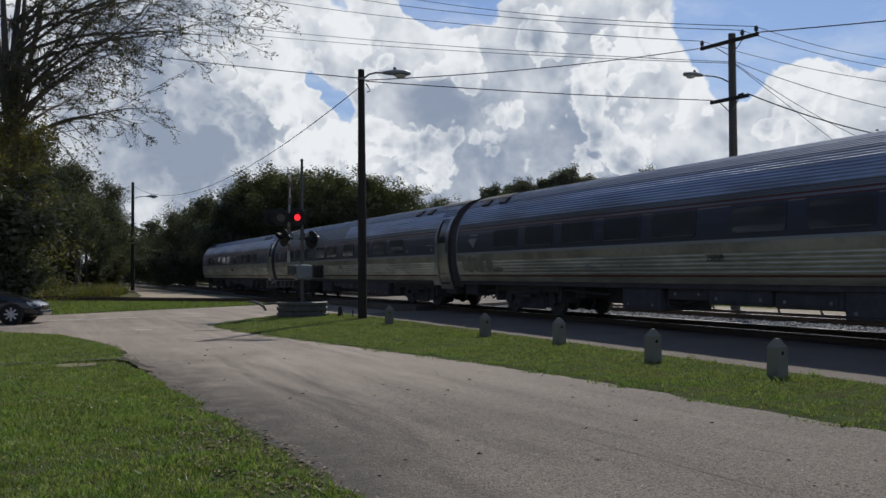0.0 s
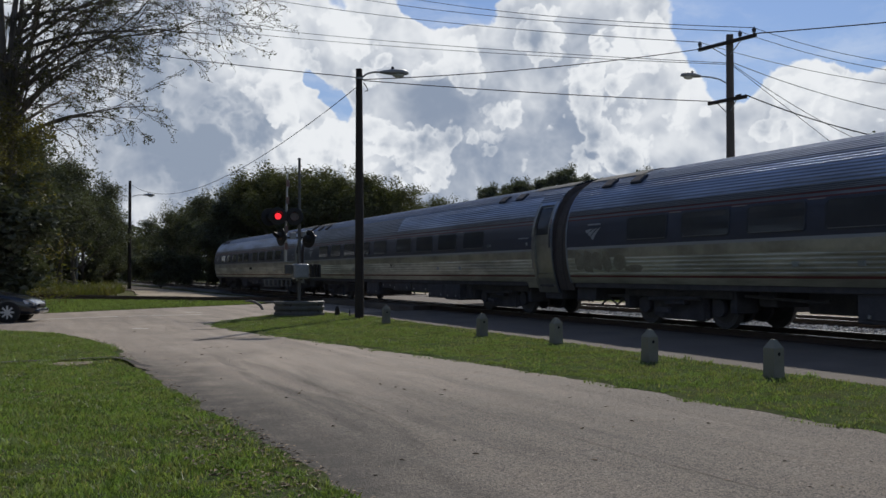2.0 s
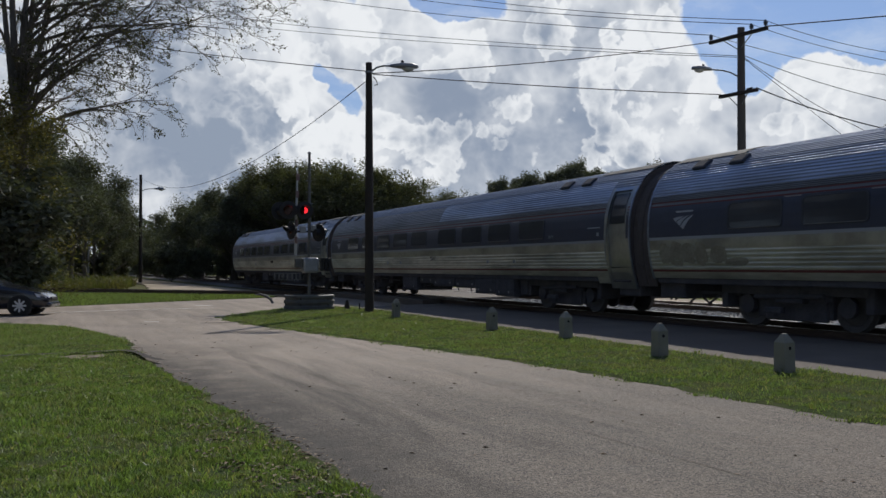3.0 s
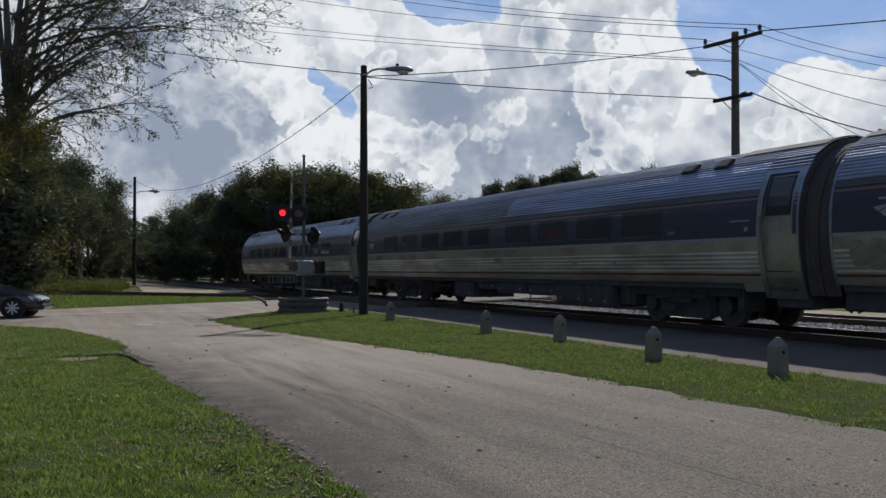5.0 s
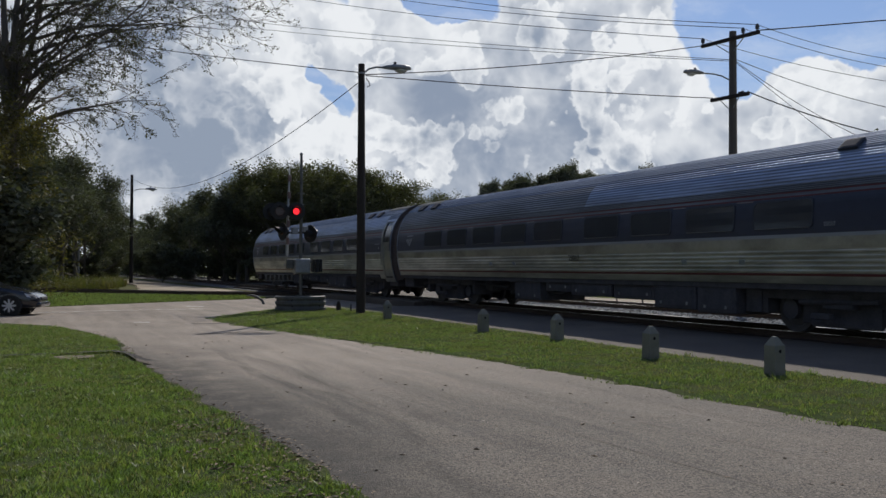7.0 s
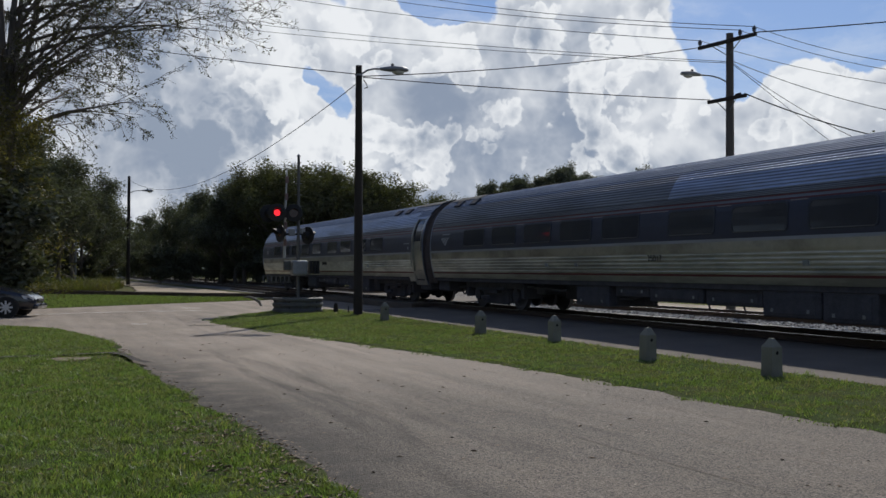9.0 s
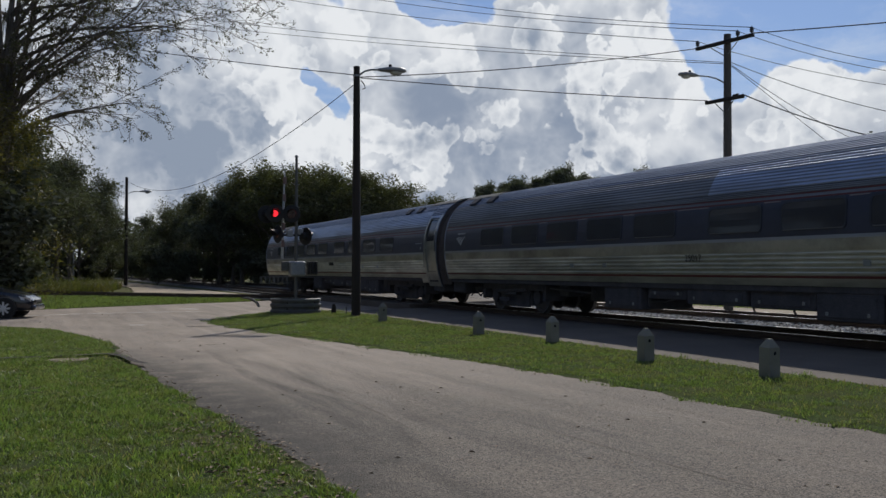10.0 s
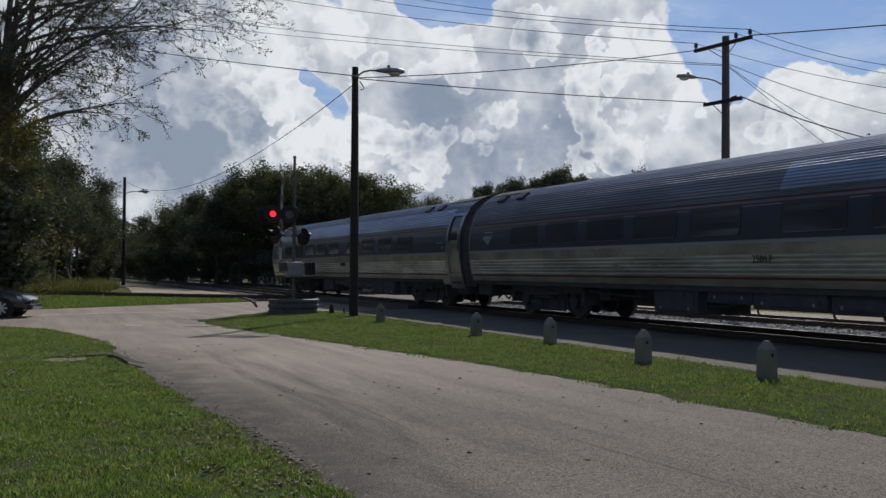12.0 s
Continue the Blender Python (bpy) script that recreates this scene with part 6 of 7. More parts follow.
cable(UP + Vector((0.0, 0.1, 8.8)), UP + Vector((3.2, 6.5, 3.0)), 0.0, 0.010, M_WIRE, "thin guy wire of the utility pole", "guy_wire")

# =====================================================================
# the waiting car
# =====================================================================


def car():
    """Dark saloon; origin under its middle, front towards +x."""
    th = thing("car", pose(0, 0, 0), "dark midnight blue saloon car waiting at the crossing", "car")
    # outline stations along the car: x, half width, belt height, roof height, floor
    ST = [(-2.30, 0.62, 0.66, 0.66, 0.30), (-2.20, 0.76, 0.90, 0.90, 0.24), (-1.75, 0.84, 0.97, 1.00, 0.20), (-1.15, 0.86, 0.97, 1.33, 0.19), (-0.55, 0.87, 0.96, 1.42, 0.19),
          (0.15, 0.87, 0.95, 1.41, 0.19), (0.70, 0.87, 0.94, 1.20, 0.19), (1.05, 0.86, 0.925, 0.96, 0.19), (1.60, 0.84, 0.86, 0.88, 0.20), (2.05, 0.78, 0.74, 0.77, 0.22), (2.25, 0.66, 0.62, 0.64, 0.26), (2.32, 0.52, 0.52, 0.54, 0.32)]
    bm = bmesh.new()
    rows = []
    for x, hw, belt, top, floor in ST:
        lean = 0.72 if top - belt > 0.2 else 0.94
        sec = [(hw * 0.80, floor), (hw * 0.97, floor + 0.10), (hw, (floor + belt) / 2), (hw * 0.98, belt - 0.06), (hw * 0.93, belt), (hw * (0.93 + lean) / 2, (belt + top) / 2 + 0.01), (hw * lean, top - 0.03), (hw * lean * 0.75, top)]
        rows.append([bm.verts.new((x, y, z)) for y, z in sec] + [bm.verts.new((x, -y, z)) for y, z in reversed(sec)])
    n = len(rows[0])
    for a, b in zip(rows, rows[1:]):
        for k in range(n):
            bm.faces.new((a[k], b[k], b[(k + 1) % n], a[(k + 1) % n]))
    bm.faces.new(rows[0])
    bm.faces.new(rows[-1])
    bmesh.ops.recalc_face_normals(bm, faces=bm.faces[:])
    me = mesh_of("body", bm, M_CARPAINT, True)
    body = new("body", me)
    body.parent = th
    body.scale = (1.0, 1.0, 0.93)
    sub = body.modifiers.new("round", "SUBSURF")
    sub.levels = sub.render_levels = 2

    def patch(name, corners, mat, parent, label="", off=0.012):
        b = bmesh.new()
        f = [b.verts.new(c) for c in corners]
        g = [b.verts.new((c[0], c[1] * 0.96, c[2] - 0.004)) for c in corners]
        b.faces.new(f)
        b.faces.new(g[::-1])
        for i in range(len(f)):
            j = (i + 1) % len(f)
            b.faces.new((f[i], f[j], g[j], g[i]))
        bmesh.ops.recalc_face_normals(b, faces=b.faces[:])
        return part(name, b, mat, parent, label)
    for s in (-1, 1):
        patch("side_window", [(-1.05, s * 0.80, 0.99), (-0.42, s * 0.815, 0.985), (-0.42, s * 0.70, 1.33), (-0.95, s * 0.685, 1.30)], M_CARGLASS, body, "dark rear side window")
        patch("side_window", [(-0.36, s * 0.815, 0.985), (0.72, s * 0.80, 0.965), (0.22, s * 0.70, 1.31), (-0.36, s * 0.70, 1.335)], M_CARGLASS, body, "dark front side window")
        hl = patch("headlight", [(1.93, s * 0.80, 0.74), (2.22, s * 0.66, 0.665), (2.25, s * 0.62, 0.56), (2.00, s * 0.795, 0.62)], M_HEADLIGHT, body, "clear headlight")
        part("mirror", boxed((0.55, s * 0.86 if s > 0 else -1.02, 0.96), (0.68, 1.02 if s > 0 else -0.86, 1.07), 0.03), M_CARPAINT, body)
        part("rub_strip", boxed((-1.1, s * 0.868 - 0.012, 0.50), (1.0, s * 0.868 + 0.012, 0.55), 0.008), M_TRIM, body)
        for x in (-1.30, 1.52):
            arch = lathe(bmesh.new(), [(0.36, -0.02), (0.36, 0.02)], Matrix.Translation((x, s * 0.845, 0.33)) @ pose(0, 0, 0, 90, 0, 0), 28)
            part("wheel_arch", arch, M_TRIM, body, "black wheel arch")
            wm = Matrix.Translation((x, s * 0.80, 0.315)) @ pose(0, 0, 0, 90 if s < 0 else -90, 0, 0)
            wheel = part("wheel", lathe(bmesh.new(), [(0.20, -0.10), (0.29, -0.10), (0.315, -0.07), (0.315, 0.06), (0.29, 0.09), (0.215, 0.095)], Matrix(), 32), M_TYRE, th, "black tyre", m=wm, smooth=False)
            part("rim", lathe(bmesh.new(), [(0.03, 0.06), (0.205, 0.075), (0.213, 0.098), (0.19, 0.10), (0.185, 0.082), (0.05, 0.068)], Matrix(), 32), M_TRIM, wheel)
            for k in range(8):
                a = radians(45 * k)
                sp = boxed((0.03, -0.028, 0.085), (0.20, 0.028, 0.105), 0.006)
                bmesh.ops.transform(sp, matrix=Matrix.Rotation(a, 4, "Z"), verts=sp.verts)
                part("spoke", sp, M_RIM, wheel)
            part("hub_cap", lathe(bmesh.new(), [(0.06, 0.09), (0.055, 0.115), (0.02, 0.12)], Matrix(), 16), M_RIM, wheel)
    patch("windscreen", [(0.30, -0.60, 1.36), (0.30, 0.60, 1.36), (0.98, 0.72, 0.985), (0.98, -0.72, 0.985)], M_CARGLASS, body, "sloping windscreen")
    patch("rear_window", [(-1.22, -0.58, 1.31), (-1.22, 0.58, 1.31), (-1.72, 0.66, 1.02), (-1.72, -0.66, 1.02)], M_CARGLASS, body)
    part("grille", boxed((2.24, -0.36, 0.50), (2.33, 0.36, 0.60), 0.02), M_TRIM, body, "dark grille")
    part("bumper", boxed((2.12, -0.62, 0.26), (2.37, 0.62, 0.44), 0.07), M_CARPAINT, body, "painted bumper")
    return th


the_car = car()
the_car.matrix_basis = pose(-31.75, -1.98, 0.0, 0, 0, 76)

# =====================================================================
# trees
# =====================================================================


def grow(base, height, spread, seed, levels=3, trunk_r=0.3, first=0.35, forks=6, droop=0.0, up=0.5):
    """Limb lines of a tree: list of (points, radii) and the twig ends."""
    rng = random.Random(seed)
    limbs, ends = [], []

    def limb(p, d, length, r, level):
        pts, rad = [p.copy()], [r]
        n = 5 if level < 2 else 4
        q, v = p.copy(), d.normalized()
        for i in range(n):
            wob = Vector((rng.uniform(-1, 1), rng.uniform(-1, 1), rng.uniform(-0.6, 0.8))) * (0.10 + 0.08 * level)
            v = (v + wob + Vector((0, 0, -droop * level * 0.12 + (0.10 if level == 1 else 0.0)))).normalized()
            q = q + v * (length / n)
            pts.append(q.copy())
            rad.append(r * (1 - 0.78 * (i + 1) / n))
        limbs.append((pts, rad, level))
        if level >= levels:
            ends.extend(pts[2:])
            return
        kids = forks if level == 1 else max(3, forks - 1)
        for k in range(kids):
            t = rng.uniform(0.35, 1.0)
            i = min(n - 1, int(t * n))
            at = pts[i].lerp(pts[i + 1], t * n - i)
            side = Vector((rng.uniform(-1, 1), rng.uniform(-1, 1), rng.uniform(-0.2, 0.9)))
            limb(at, (v * 0.7 + side).normalized(), length * rng.uniform(0.42, 0.68), rad[i] * 0.55, level + 1)
        ends.append(pts[-1])

    b = Vector(base)
    top = b + Vector((rng.uniform(-0.3, 0.3), rng.uniform(-0.3, 0.3), height * 0.80))
    trunk = [b + (top - b) * (i / 6) + Vector((rng.uniform(-0.12, 0.12), rng.uniform(-0.12, 0.12), 0)) * (i > 0) for i in range(7)]
    limbs.append((trunk, [trunk_r * (1.25 if i == 0 else 1 - 0.8 * i / 6) for i in range(7)], 0))
    count = int(forks * 2)
    for k in range(count):
        t = first + (0.98 - first) * (k + rng.random()) / count
        a = k * 2.4 + rng.uniform(-0.5, 0.5)
        i = min(5, int(t * 6))
        at = trunk[i].lerp(trunk[i + 1], t * 6 - i)
        reach = spread * (1.1 - 0.55 * abs(t - 0.55)) * rng.uniform(0.75, 1.1)
        limb(at, Vector((math.cos(a), math.sin(a), up + 0.5 * t)), reach, trunk_r * 0.45 * (1.15 - t), 1)
    ends.append(trunk[-1])
    return limbs, ends


def limb_mesh(name, limbs, mat, sides=(10, 7, 5, 4, 3)):
    vs, fs = [], []
    for pts, rad, level in limbs:
        k = sides[min(level, len(sides) - 1)]
        rings = []
        for i, p in enumerate(pts):
            d = (pts[min(i + 1, len(pts) - 1)] - pts[max(i - 1, 0)]).normalized()
            a = Vector((0, 0, 1)) if abs(d.z) < 0.9 else Vector((1, 0, 0))
            u = a.cross(d).normalized()
            v = d.cross(u)
            ring = []
            for j in range(k):
                t = 2 * math.pi * j / k
                ring.append(len(vs))
                vs.append(tuple(p + (u * math.cos(t) + v * math.sin(t)) * max(rad[i], 0.004)))
            rings.append(ring)
        for a, b in zip(rings, rings[1:]):
            for j in range(k):
                fs.append((a[j], a[(j + 1) % k], b[(j + 1) % k], b[j]))
    return from_arrays(name, vs, fs, mat)


def puff(rng, n):
    """Points filling a rounded clump, thicker towards its skin."""
    d = rng.normal(0, 1, (n, 3))
    d /= np.linalg.norm(d, axis=1)[:, None]
    return d * (rng.uniform(0.05, 1.0, n) ** 0.5)[:, None] * 1.45


def leaf_mesh(name, ends, per_end, cloud, size, mat, seed, hang=0.0, flat=0.5):
    """Bent leaf sprays round the twig ends."""
    rng = np.random.default_rng(seed)
    c = np.array([tuple(e) for e in ends])
    n = len(c) * per_end
    c = np.repeat(c, per_end, 0) + puff(rng, n) * cloud * np.array([1, 1, 0.75])
    u = rng.normal(0, 1, (n, 3))
    u[:, 2] = u[:, 2] * flat - hang
    u /= np.linalg.norm(u, axis=1)[:, None]
    w_ = rng.normal(0, 1, (n, 3))
    v = np.cross(u, w_)
    v /= np.linalg.norm(v, axis=1)[:, None] + 1e-9
    s = size * rng.uniform(0.5, 1.4, n)
    nrm = np.cross(u, v)
    a = c - u * s[:, None]
    b = c + u * s[:, None]
    l = c + v * (s * 0.42)[:, None] + nrm * (s * 0.16)[:, None]
    r = c - v * (s * 0.42)[:, None] + nrm * (s * 0.16)[:, None]
    vs = np.stack([a, l, b, r], 1).reshape(-1, 3)
    k = np.arange(n)[:, None] * 4
    faces = (k + np.array([[0, 1, 2]])).tolist() + (k + np.array([[0, 2, 3]])).tolist()
    return from_arrays(name, vs, faces, mat)


def tree(kind_label, height, spread, seed, leaf, size=0.135, per_end=27, cloud=0.62, first=0.15, forks=5, up=0.45, trunk_r=0.28, name="tree", category="tree"):
    th = thing(name, pose(0, 0, 0), kind_label, category, "trees at the edge of the woods")
    limbs, ends = grow((0, 0, -0.3), height, spread, seed, 3, trunk_r, first, forks, up=up)
    tr = new("trunk", limb_mesh("trunk", limbs, M_BARK))
    tr.parent = th
    cr = new("crown", leaf_mesh("crown", ends, per_end, cloud, size, leaf, seed))
    cr.parent = th
    return th


def plant(model, places):
    """Put copies of a tree: x, y, turn, size."""
    for i, (x, y, turn, k) in enumerate(places):
        m = Matrix.Translation((x, y, 0.0)) @ pose(0, 0, 0, 0, 0, turn)
        if i == 0:
            model.matrix_basis = m @ Matrix.Scale(k, 4)
        else:
            ob = copy_thing(model, m)
            ob.scale = (k, k, k)


oak_a = tree("dark leafy oak at the edge of the woods", 10.5, 4.6, 3, M_LEAF_DARK)
oak_b = tree("dark broad oak at the edge of the woods", 9.5, 5.2, 8, M_LEAF_DARK, up=0.3)
olive_a = tree("olive green broadleaf tree beyond the railway", 10.5, 5.0, 14, M_LEAF_OLIVE)
olive_b = tree("olive green bushy tree beyond the railway", 8.8, 4.8, 17, M_LEAF_OLIVE, first=0.08)
yellow_a = tree("yellowing broadleaf tree beside the road", 9.0, 3.8, 23, M_LEAF_YELLOW, size=0.12, per_end=20, first=0.08)
bush_a = tree("dark leafy bush under the trees", 3.6, 2.4, 29, M_LEAF_DARK, size=0.17, first=0.03, forks=4, trunk_r=0.10, name="bush", category="bush")
pine_a = tree("tall round-topped pine beyond the railway", 17.5, 4.4, 37, M_LEAF_DARK, size=0.17, per_end=44, cloud=0.62, first=0.66, forks=5, up=0.25, trunk_r=0.30, name="pine_tree")

plant(oak_a, [(-110.9, 15.5, 120, 0.70), (-102.5, 17.6, 155, 0.74), (-86.1, 18.4, 52, 0.81), (-68.0, -1.6, 202, 0.77), (-76.0, 1.8, 245, 0.78), (-91.8, 5.6, 79, 0.67), (-116.6, 17.8, 46, 0.76), (-65.9, -3.7, 34, 0.74), (-96.2, 18.5, 10, 0.78), (-85.9, 3.9, 205, 0.75), (-60.5, -2.6, 140, 0.84), (-63.5, -1.2, 310, 0.80), (-71.0, -3.4, 20, 0.98)])
plant(oak_b, [(-106.7, 16.6, 281, 0.73), (-93.3, 17.6, 148, 0.79), (-88.2, 18.0, 30, 0.80), (-87.7, 20.1, 113, 0.82), (-72.0, 0.2, 266, 0.81), (-81.9, 3.0, 274, 0.79), (-97.8, 6.6, 184, 0.65), (-124.0, 16.0, 141, 0.73), (-149.3, 14.6, 88, 0.58), (-154.0, 17.3, 54, 0.64), (-159.4, 13.8, 134, 0.58)])
plant(olive_a, [(-82.6, 20.1, 109, 0.85), (-76.8, 22.4, 13, 0.84), (-73.7, 25.5, 328, 0.77), (-74.3, 29.6, 133, 0.68), (-100.2, 45.5, 139, 0.82), (-82.0, 26.1, 99, 0.84)])
plant(olive_b, [(-79.3, 20.9, 84, 0.92), (-76.2, 24.2, 158, 0.88), (-74.0, 27.6, 148, 0.79), (-79.3, 33.3, 321, 0.71), (-103.5, 50.1, 190, 0.88), (-106.8, 54.7, 44, 0.91), (-82.9, 29.5, 310, 0.89), (-86.7, 24.1, 172, 0.94)])
plant(yellow_a, [(-41.8, -2.6, 80, 0.80), (-57.9, -4.6, 80, 0.66)])
plant(bush_a, [(-41.0, -1.3, 77, 0.95), (-41.6, -2.6, 190, 1.05), (-91.1, 11.3, 325, 0.74), (-91.8, 13.9, 323, 0.61), (-96.8, 17.5, 225, 0.58), (-97.0, 20.4, 141, 0.95), (-94.4, 22.7, 94, 0.57), (-95.0, 25.8, 182, 0.75), (-88.0, 26.7, 223, 0.59), (-91.0, 30.6, 301, 0.66), (-88.7, 32.7, 164, 0.66), (-86.3, 34.8, 324, 0.78), (-83.2, 36.5, 285, 0.89), (-86.9, 41.3, 101, 0.64), (-90.2, -2.1, 165, 0.64), (-89.7, 0.2, 51, 0.53), (-85.7, 2.5, 31, 0.61), (-86.2, 4.6, 117, 0.52), (-94.7, 6.6, 142, 0.62), (-139.4, 12.8, 298, 0.63), (-139.2, 15.0, 315, 0.70), (-131.0, 11.6, 20, 0.80), (-126.0, 13.6, 140, 0.75), (-118.0, 14.4, 250, 0.72), (-108.0, 13.8, 60, 0.66), (-100.0, 14.6, 200, 0.66), (-82.0, 18.9, 10, 0.62), (-86.0, 19.2, 80, 0.70), (-90.0, 18.8, 150, 0.66), (-94.0, 18.9, 220, 0.70), (-78.5, 19.8, 300, 0.62), (-99.0, 18.4, 30, 0.7)])
plant(pine_a, [(-132.7, 70.0, 121, 0.89), (-135.7, 74.9, 62, 0.96), (-130.0, 74.9, 169, 0.93), (-128.1, 78.1, 90, 0.98), (-124.4, 80.3, 148, 1.03), (-135.4, 85.2, 235, 0.98), (-142.2, 73.3, 13, 0.86), (-126.6, 84.0, 21, 0.90), (-135.0, 103.3, 182, 1.12)])
# the trees behind the viewer, which the train's windows and sides mirror
lane_oak = tree("dark leafy oak across the lane", 10.5, 4.6, 61, M_LEAF_DARK)
plant(lane_oak, [(-13.0 - 6.5 * i, -19.0 - 2.5 * (i % 3), 47 * i, 1.45 + 0.12 * (i % 4)) for i in range(-4, 15) if i != 7] + [(-104.0 - 9.0 * i, 1.5 - 2.2 * i, 61 * i, 1.05 + 0.1 * (i % 2)) for i in range(7)])
right_tree = tree("dark leafy tree far beyond the railway", 12.0, 4.6, 41, M_LEAF_DARK, size=0.15)
plant(right_tree, [(-43.6, 55.6, 0, 0.78)])


def far_woods():
    """Closed dark foliage deep in the woods, too far to tell tree from tree."""
    rng = np.random.default_rng(51)
    n = 5200
    a = np.radians(rng.uniform(-8, 62, n))
    d = rng.uniform(165, 200, n)
    top = 8.0 + 2.5 * np.sin(a * 23) + 1.5 * np.sin(a * 57 + 1)
    z = rng.uniform(0.0, 1.0, n) ** 1.25 * top
    ends = np.stack([-d * np.cos(a), d * np.sin(a), z], 1)
    ob = new("far_woods", leaf_mesh("far_woods", [Vector(e) for e in ends.tolist()], 14, 0.9, 0.42, M_LEAF_DARK, 52))
    return tagged(ob, "dense dark woods closing the distance", "woods", kind="stuff")


far_woods()


def thin_tree():
    """Large half-bare tree by the road: long arching boughs with few leaves, hung with moss."""
    th = thing("tall_tree", pose(-43.5, -1.10, 0.0), "large half-bare tree hung with grey moss beside the road", "tree")
    rng = random.Random(77)
    limbs, ends, moss = [], [], []
    trunk = [Vector((0, 0, -0.4)), Vector((0.1, 0.1, 2.5)), Vector((-0.1, 0.05, 5.0)), Vector((0.0, 0.12, 7.5)), Vector((0.1, 0.05, 10.0)), Vector((0.1, 0.25, 13.0)), Vector((0.0, 0.6, 16.5))]
    limbs.append((trunk, [0.52, 0.40, 0.35, 0.29, 0.18, 0.12, 0.06], 0))
    for y, x, r in ((-0.55, 0.4, 0.30), (-1.1, -0.3, 0.24), (0.75, 0.2, 0.22), (1.7, -0.3, 0.17)):
        stem = [Vector((0.0, 0.05, 6.6 + 0.4 * abs(y)))] + [Vector((x * k, 0.05 + y * k ** 0.8, 7.0 + 11.0 * k)) for k in (0.2, 0.45, 0.7, 1.0)]
        limbs.append((stem, [r * 0.65, r * 0.58, r * 0.46, r * 0.32, r * 0.12], 0))

    def bough(p, d, length, r, level):
        n = 9 if level == 1 else 6
        pts, rad = [p.copy()], [r]
        q, v = p.copy(), d.normalized()
        for i in range(n):
            v = (v + Vector((rng.uniform(-1, 1), rng.uniform(-1, 1), rng.uniform(-0.8, 0.8))) * 0.19 + Vector((0, 0, -0.060 if level == 1 else -0.03))).normalized()
            q = q + v * (length / n)
            pts.append(q.copy())
            rad.append(max(0.007, r * (1 - 0.90 * (i + 1) / n)))
        limbs.append((pts, rad, level))
        if level >= 4:
            ends.extend(pts[1:])
            return
        if level == 3:
            ends.extend(pts[3:])
        kids = (0, 8, 5, 3)[level]
        for k in range(kids):
            t = 0.20 + 0.80 * (k + rng.random()) / kids
            i = min(n - 1, int(t * n))
            at = pts[i].lerp(pts[min(i + 1, n)], t * n - i)
            side = Vector((rng.uniform(-1, 1), rng.uniform(-1, 1), rng.uniform(-0.8, 0.8)))
            bough(at, (v * 0.9 + side * 0.8).normalized(), length * (0.46, 0.44, 0.44, 0.4)[level - 1] * rng.uniform(0.6, 1.15) * (1.2 - 0.45 * t), max(0.012, rad[i] * 0.5), level + 1)
        if level == 1 and rng.random() < 0.45:
            moss.append(pts[rng.randint(0, 1)])

    for k in range(24):
        # a fan of boughs, the low ones spreading wide and the high ones steep
        t = k / 23
        z = 6.9 + 5.6 * t ** 1.3 + rng.uniform(-0.3, 0.3)
        rise = radians(24 + 40 * ((k * 0.618) % 1.0) + 14 * (1 - t) ** 2)
        i = max(j for j in range(6) if trunk[j].z <= z)
        at = trunk[i].lerp(trunk[i + 1], (z - trunk[i].z) / (trunk[i + 1].z - trunk[i].z))
        ln = (7.9 + 2.2 * rng.random()) * (1.08 - 0.48 * (1 - t) ** 2) * (1.0 if rise < 0.9 else 0.9)
        bough(at, Vector((rng.uniform(-0.45, 0.55), math.cos(rise), math.sin(rise))), ln, 0.085, 1)
    for z, d, ln in ((9.2, (0.9, 0.5, 0.8), 4.8), (11.0, (0.9, 0.2, 0.8), 4.8), (10.2, (0.7, -0.6, 0.6), 5.5), (12.5, (-0.6, -0.8, 0.6), 5.5), (8.4, (0.1, -1.0, 0.5), 5.2), (9.8, (1.0, -0.3, 0.5), 3.6), (12.6, (1.0, 0.4, 0.3), 3.6)):
        i = max(j for j in range(6) if trunk[j].z <= z)
        at = trunk[i].lerp(trunk[i + 1], (z - trunk[i].z) / (trunk[i + 1].z - trunk[i].z))
        bough(at, Vector(d), ln, 0.075, 1)
    tr = new("trunk", limb_mesh("trunk", limbs, M_BARK))
    tr.parent = th
    rng.shuffle(ends)
    cr = new("crown", leaf_mesh("crown", ends[::4], 2, 0.11, 0.066, M_LEAF_SPARSE, 5, hang=0.35, flat=0.8))
    cr.parent = th
    tagged(cr, "sparse small autumn leaves")
    vs, fs = [], []
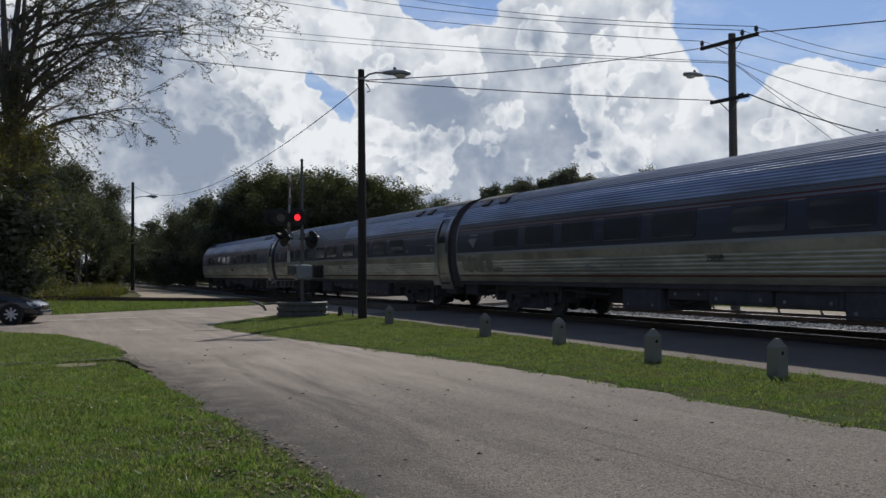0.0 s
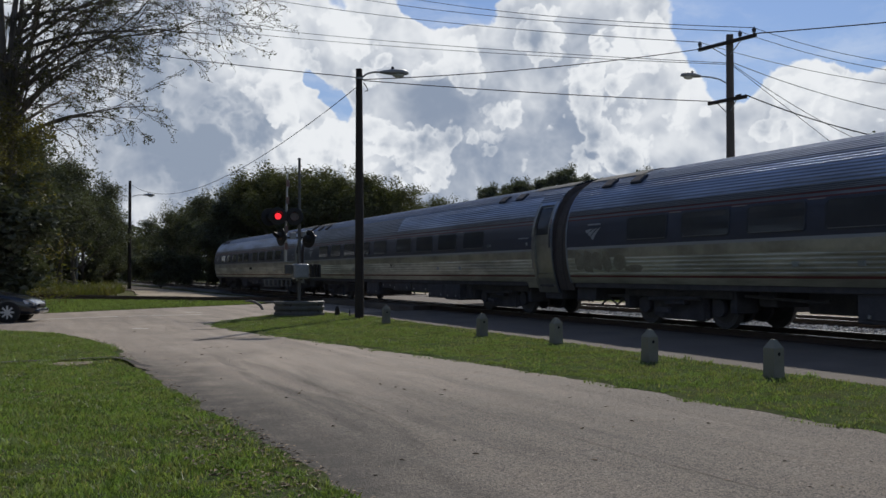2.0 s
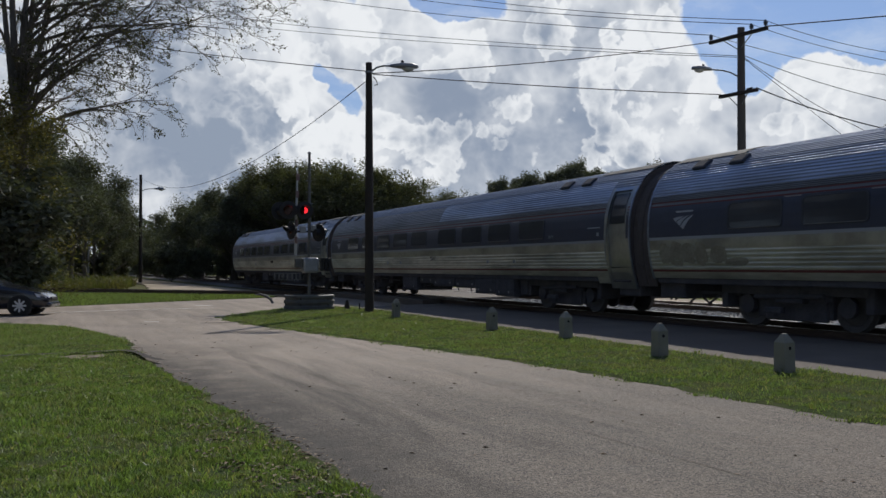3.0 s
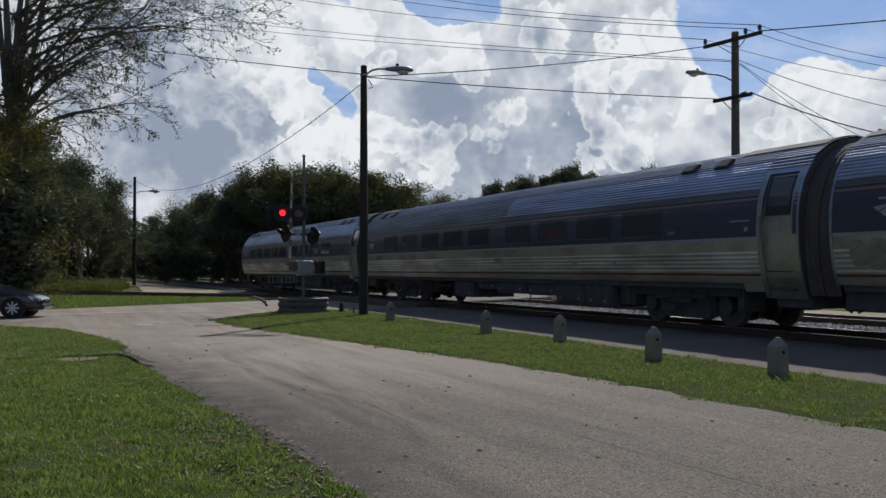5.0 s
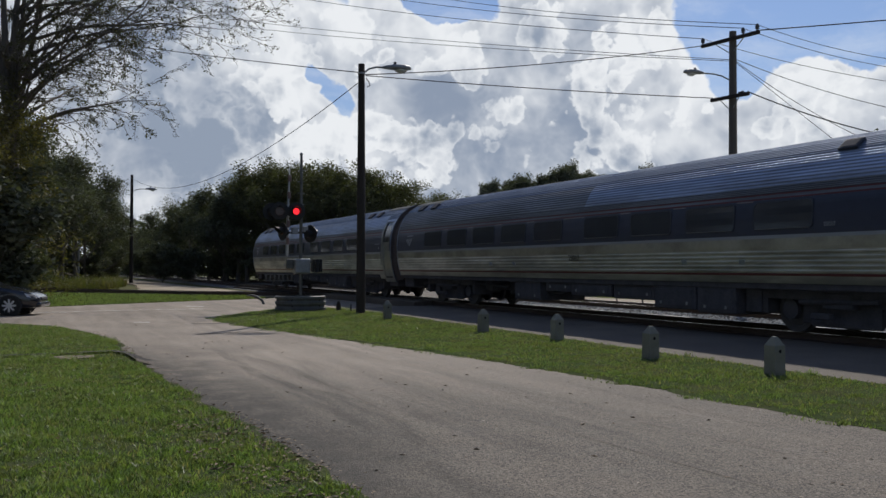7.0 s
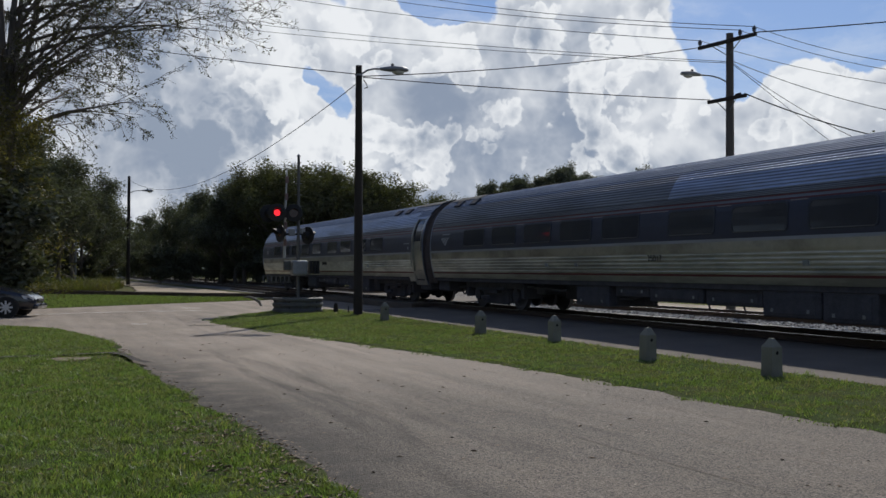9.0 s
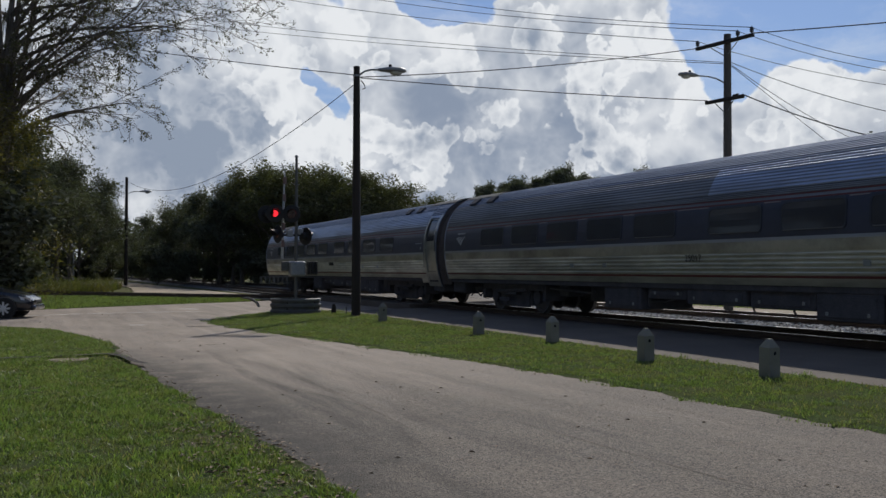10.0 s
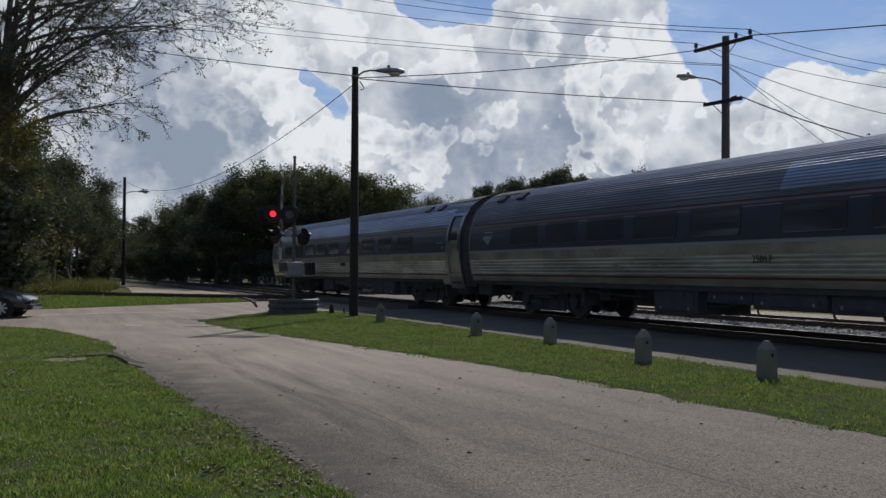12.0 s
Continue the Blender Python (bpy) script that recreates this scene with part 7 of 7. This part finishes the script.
    for p in moss + [trunk[3], trunk[4], trunk[2]] * 3:
        for k in range(16):
            o = p + Vector((rng.uniform(-0.35, 0.35), rng.uniform(-0.35, 0.35), rng.uniform(-0.1, 0.1)))
            ln = rng.uniform(0.4, 1.5)
            b = len(vs)
            a = rng.uniform(0, 3.1)
            wd = rng.uniform(0.010, 0.024)
            for t in (0.0, 0.5, 1.0):
                c = o + Vector((rng.uniform(-0.06, 0.06), rng.uniform(-0.06, 0.06), -ln * t))
                vs.append(tuple(c + Vector((math.cos(a), math.sin(a), 0)) * wd * (1.1 - t)))
                vs.append(tuple(c - Vector((math.cos(a), math.sin(a), 0)) * wd * (1.1 - t)))
            fs += [(b, b + 1, b + 3, b + 2), (b + 2, b + 3, b + 5, b + 4)]
    ms = new("moss", from_arrays("moss", vs, fs, M_MOSS))
    ms.parent = th
    tagged(ms, "hanging grey moss strands", kind="stuff")
    return th


thin_tree()


def ivy():
    """Yellowing leaves climbing round the big tree's foot."""
    rng = random.Random(5)
    ends = [Vector((rng.gauss(0, 0.7), rng.gauss(0.3, 1.35) * (1.15 - 0.10 * z), z)) for z in [rng.uniform(0.3, 7.8) for k in range(620)]]
    ob = new("climber", leaf_mesh("climber", ends, 11, 0.34, 0.070, M_LEAF_YELLOW, 9))
    ob.matrix_basis = pose(-42.7, -0.8, 0)
    return tagged(ob, "yellowing climber leaves round the tree", "climbing plant", kind="stuff")


ivy()

# =====================================================================
# what moves: the braking train, its wheels, the flashing lamps
# =====================================================================
SWITCHES = (0.18, 0.87, 1.62, 2.28, 3.02, 3.70, 4.40, 5.05, 5.78, 6.45, 7.18, 7.87, 8.57, 9.25, 9.97, 10.65, 11.37)


def motions():
    for i, coach_ob in enumerate(COACHES):
        walk(coach_ob, [(t * 0.5, pose(rear_of_first(t * 0.5) - CAR_PITCH * i, 14.6, RAIL)) for t in range(25)])
    for ws, d in WHEELSETS:
        rows = []
        for k in range(81):
            t = k * 0.15
            rows.append((t, pose(d, 0, WHEEL_R, 0, math.degrees((rear_of_first(t) - rear_of_first(0.0)) / WHEEL_R), 0)))
        walk(ws, rows)
    # the lamp beside the mast shines first; the added discs change over at each switch
    for k, (ob, seat) in enumerate(zip(SHUTTERS, LAMP_SEATS)):
        hinge = seat @ Matrix.Translation((0, -0.151, 0.048))
        shut, ajar = hinge, hinge @ pose(0, 0, 0, 84, 0, 0)
        state = k == 0
        rows = [(0.0, shut if state else ajar)]
        for t in SWITCHES:
            rows.append((t - 0.06, shut if state else ajar))
            state = not state
            rows.append((t + 0.06, shut if state else ajar))
        rows.append((12.0, shut if state else ajar))
        walk(ob, rows)


motions()
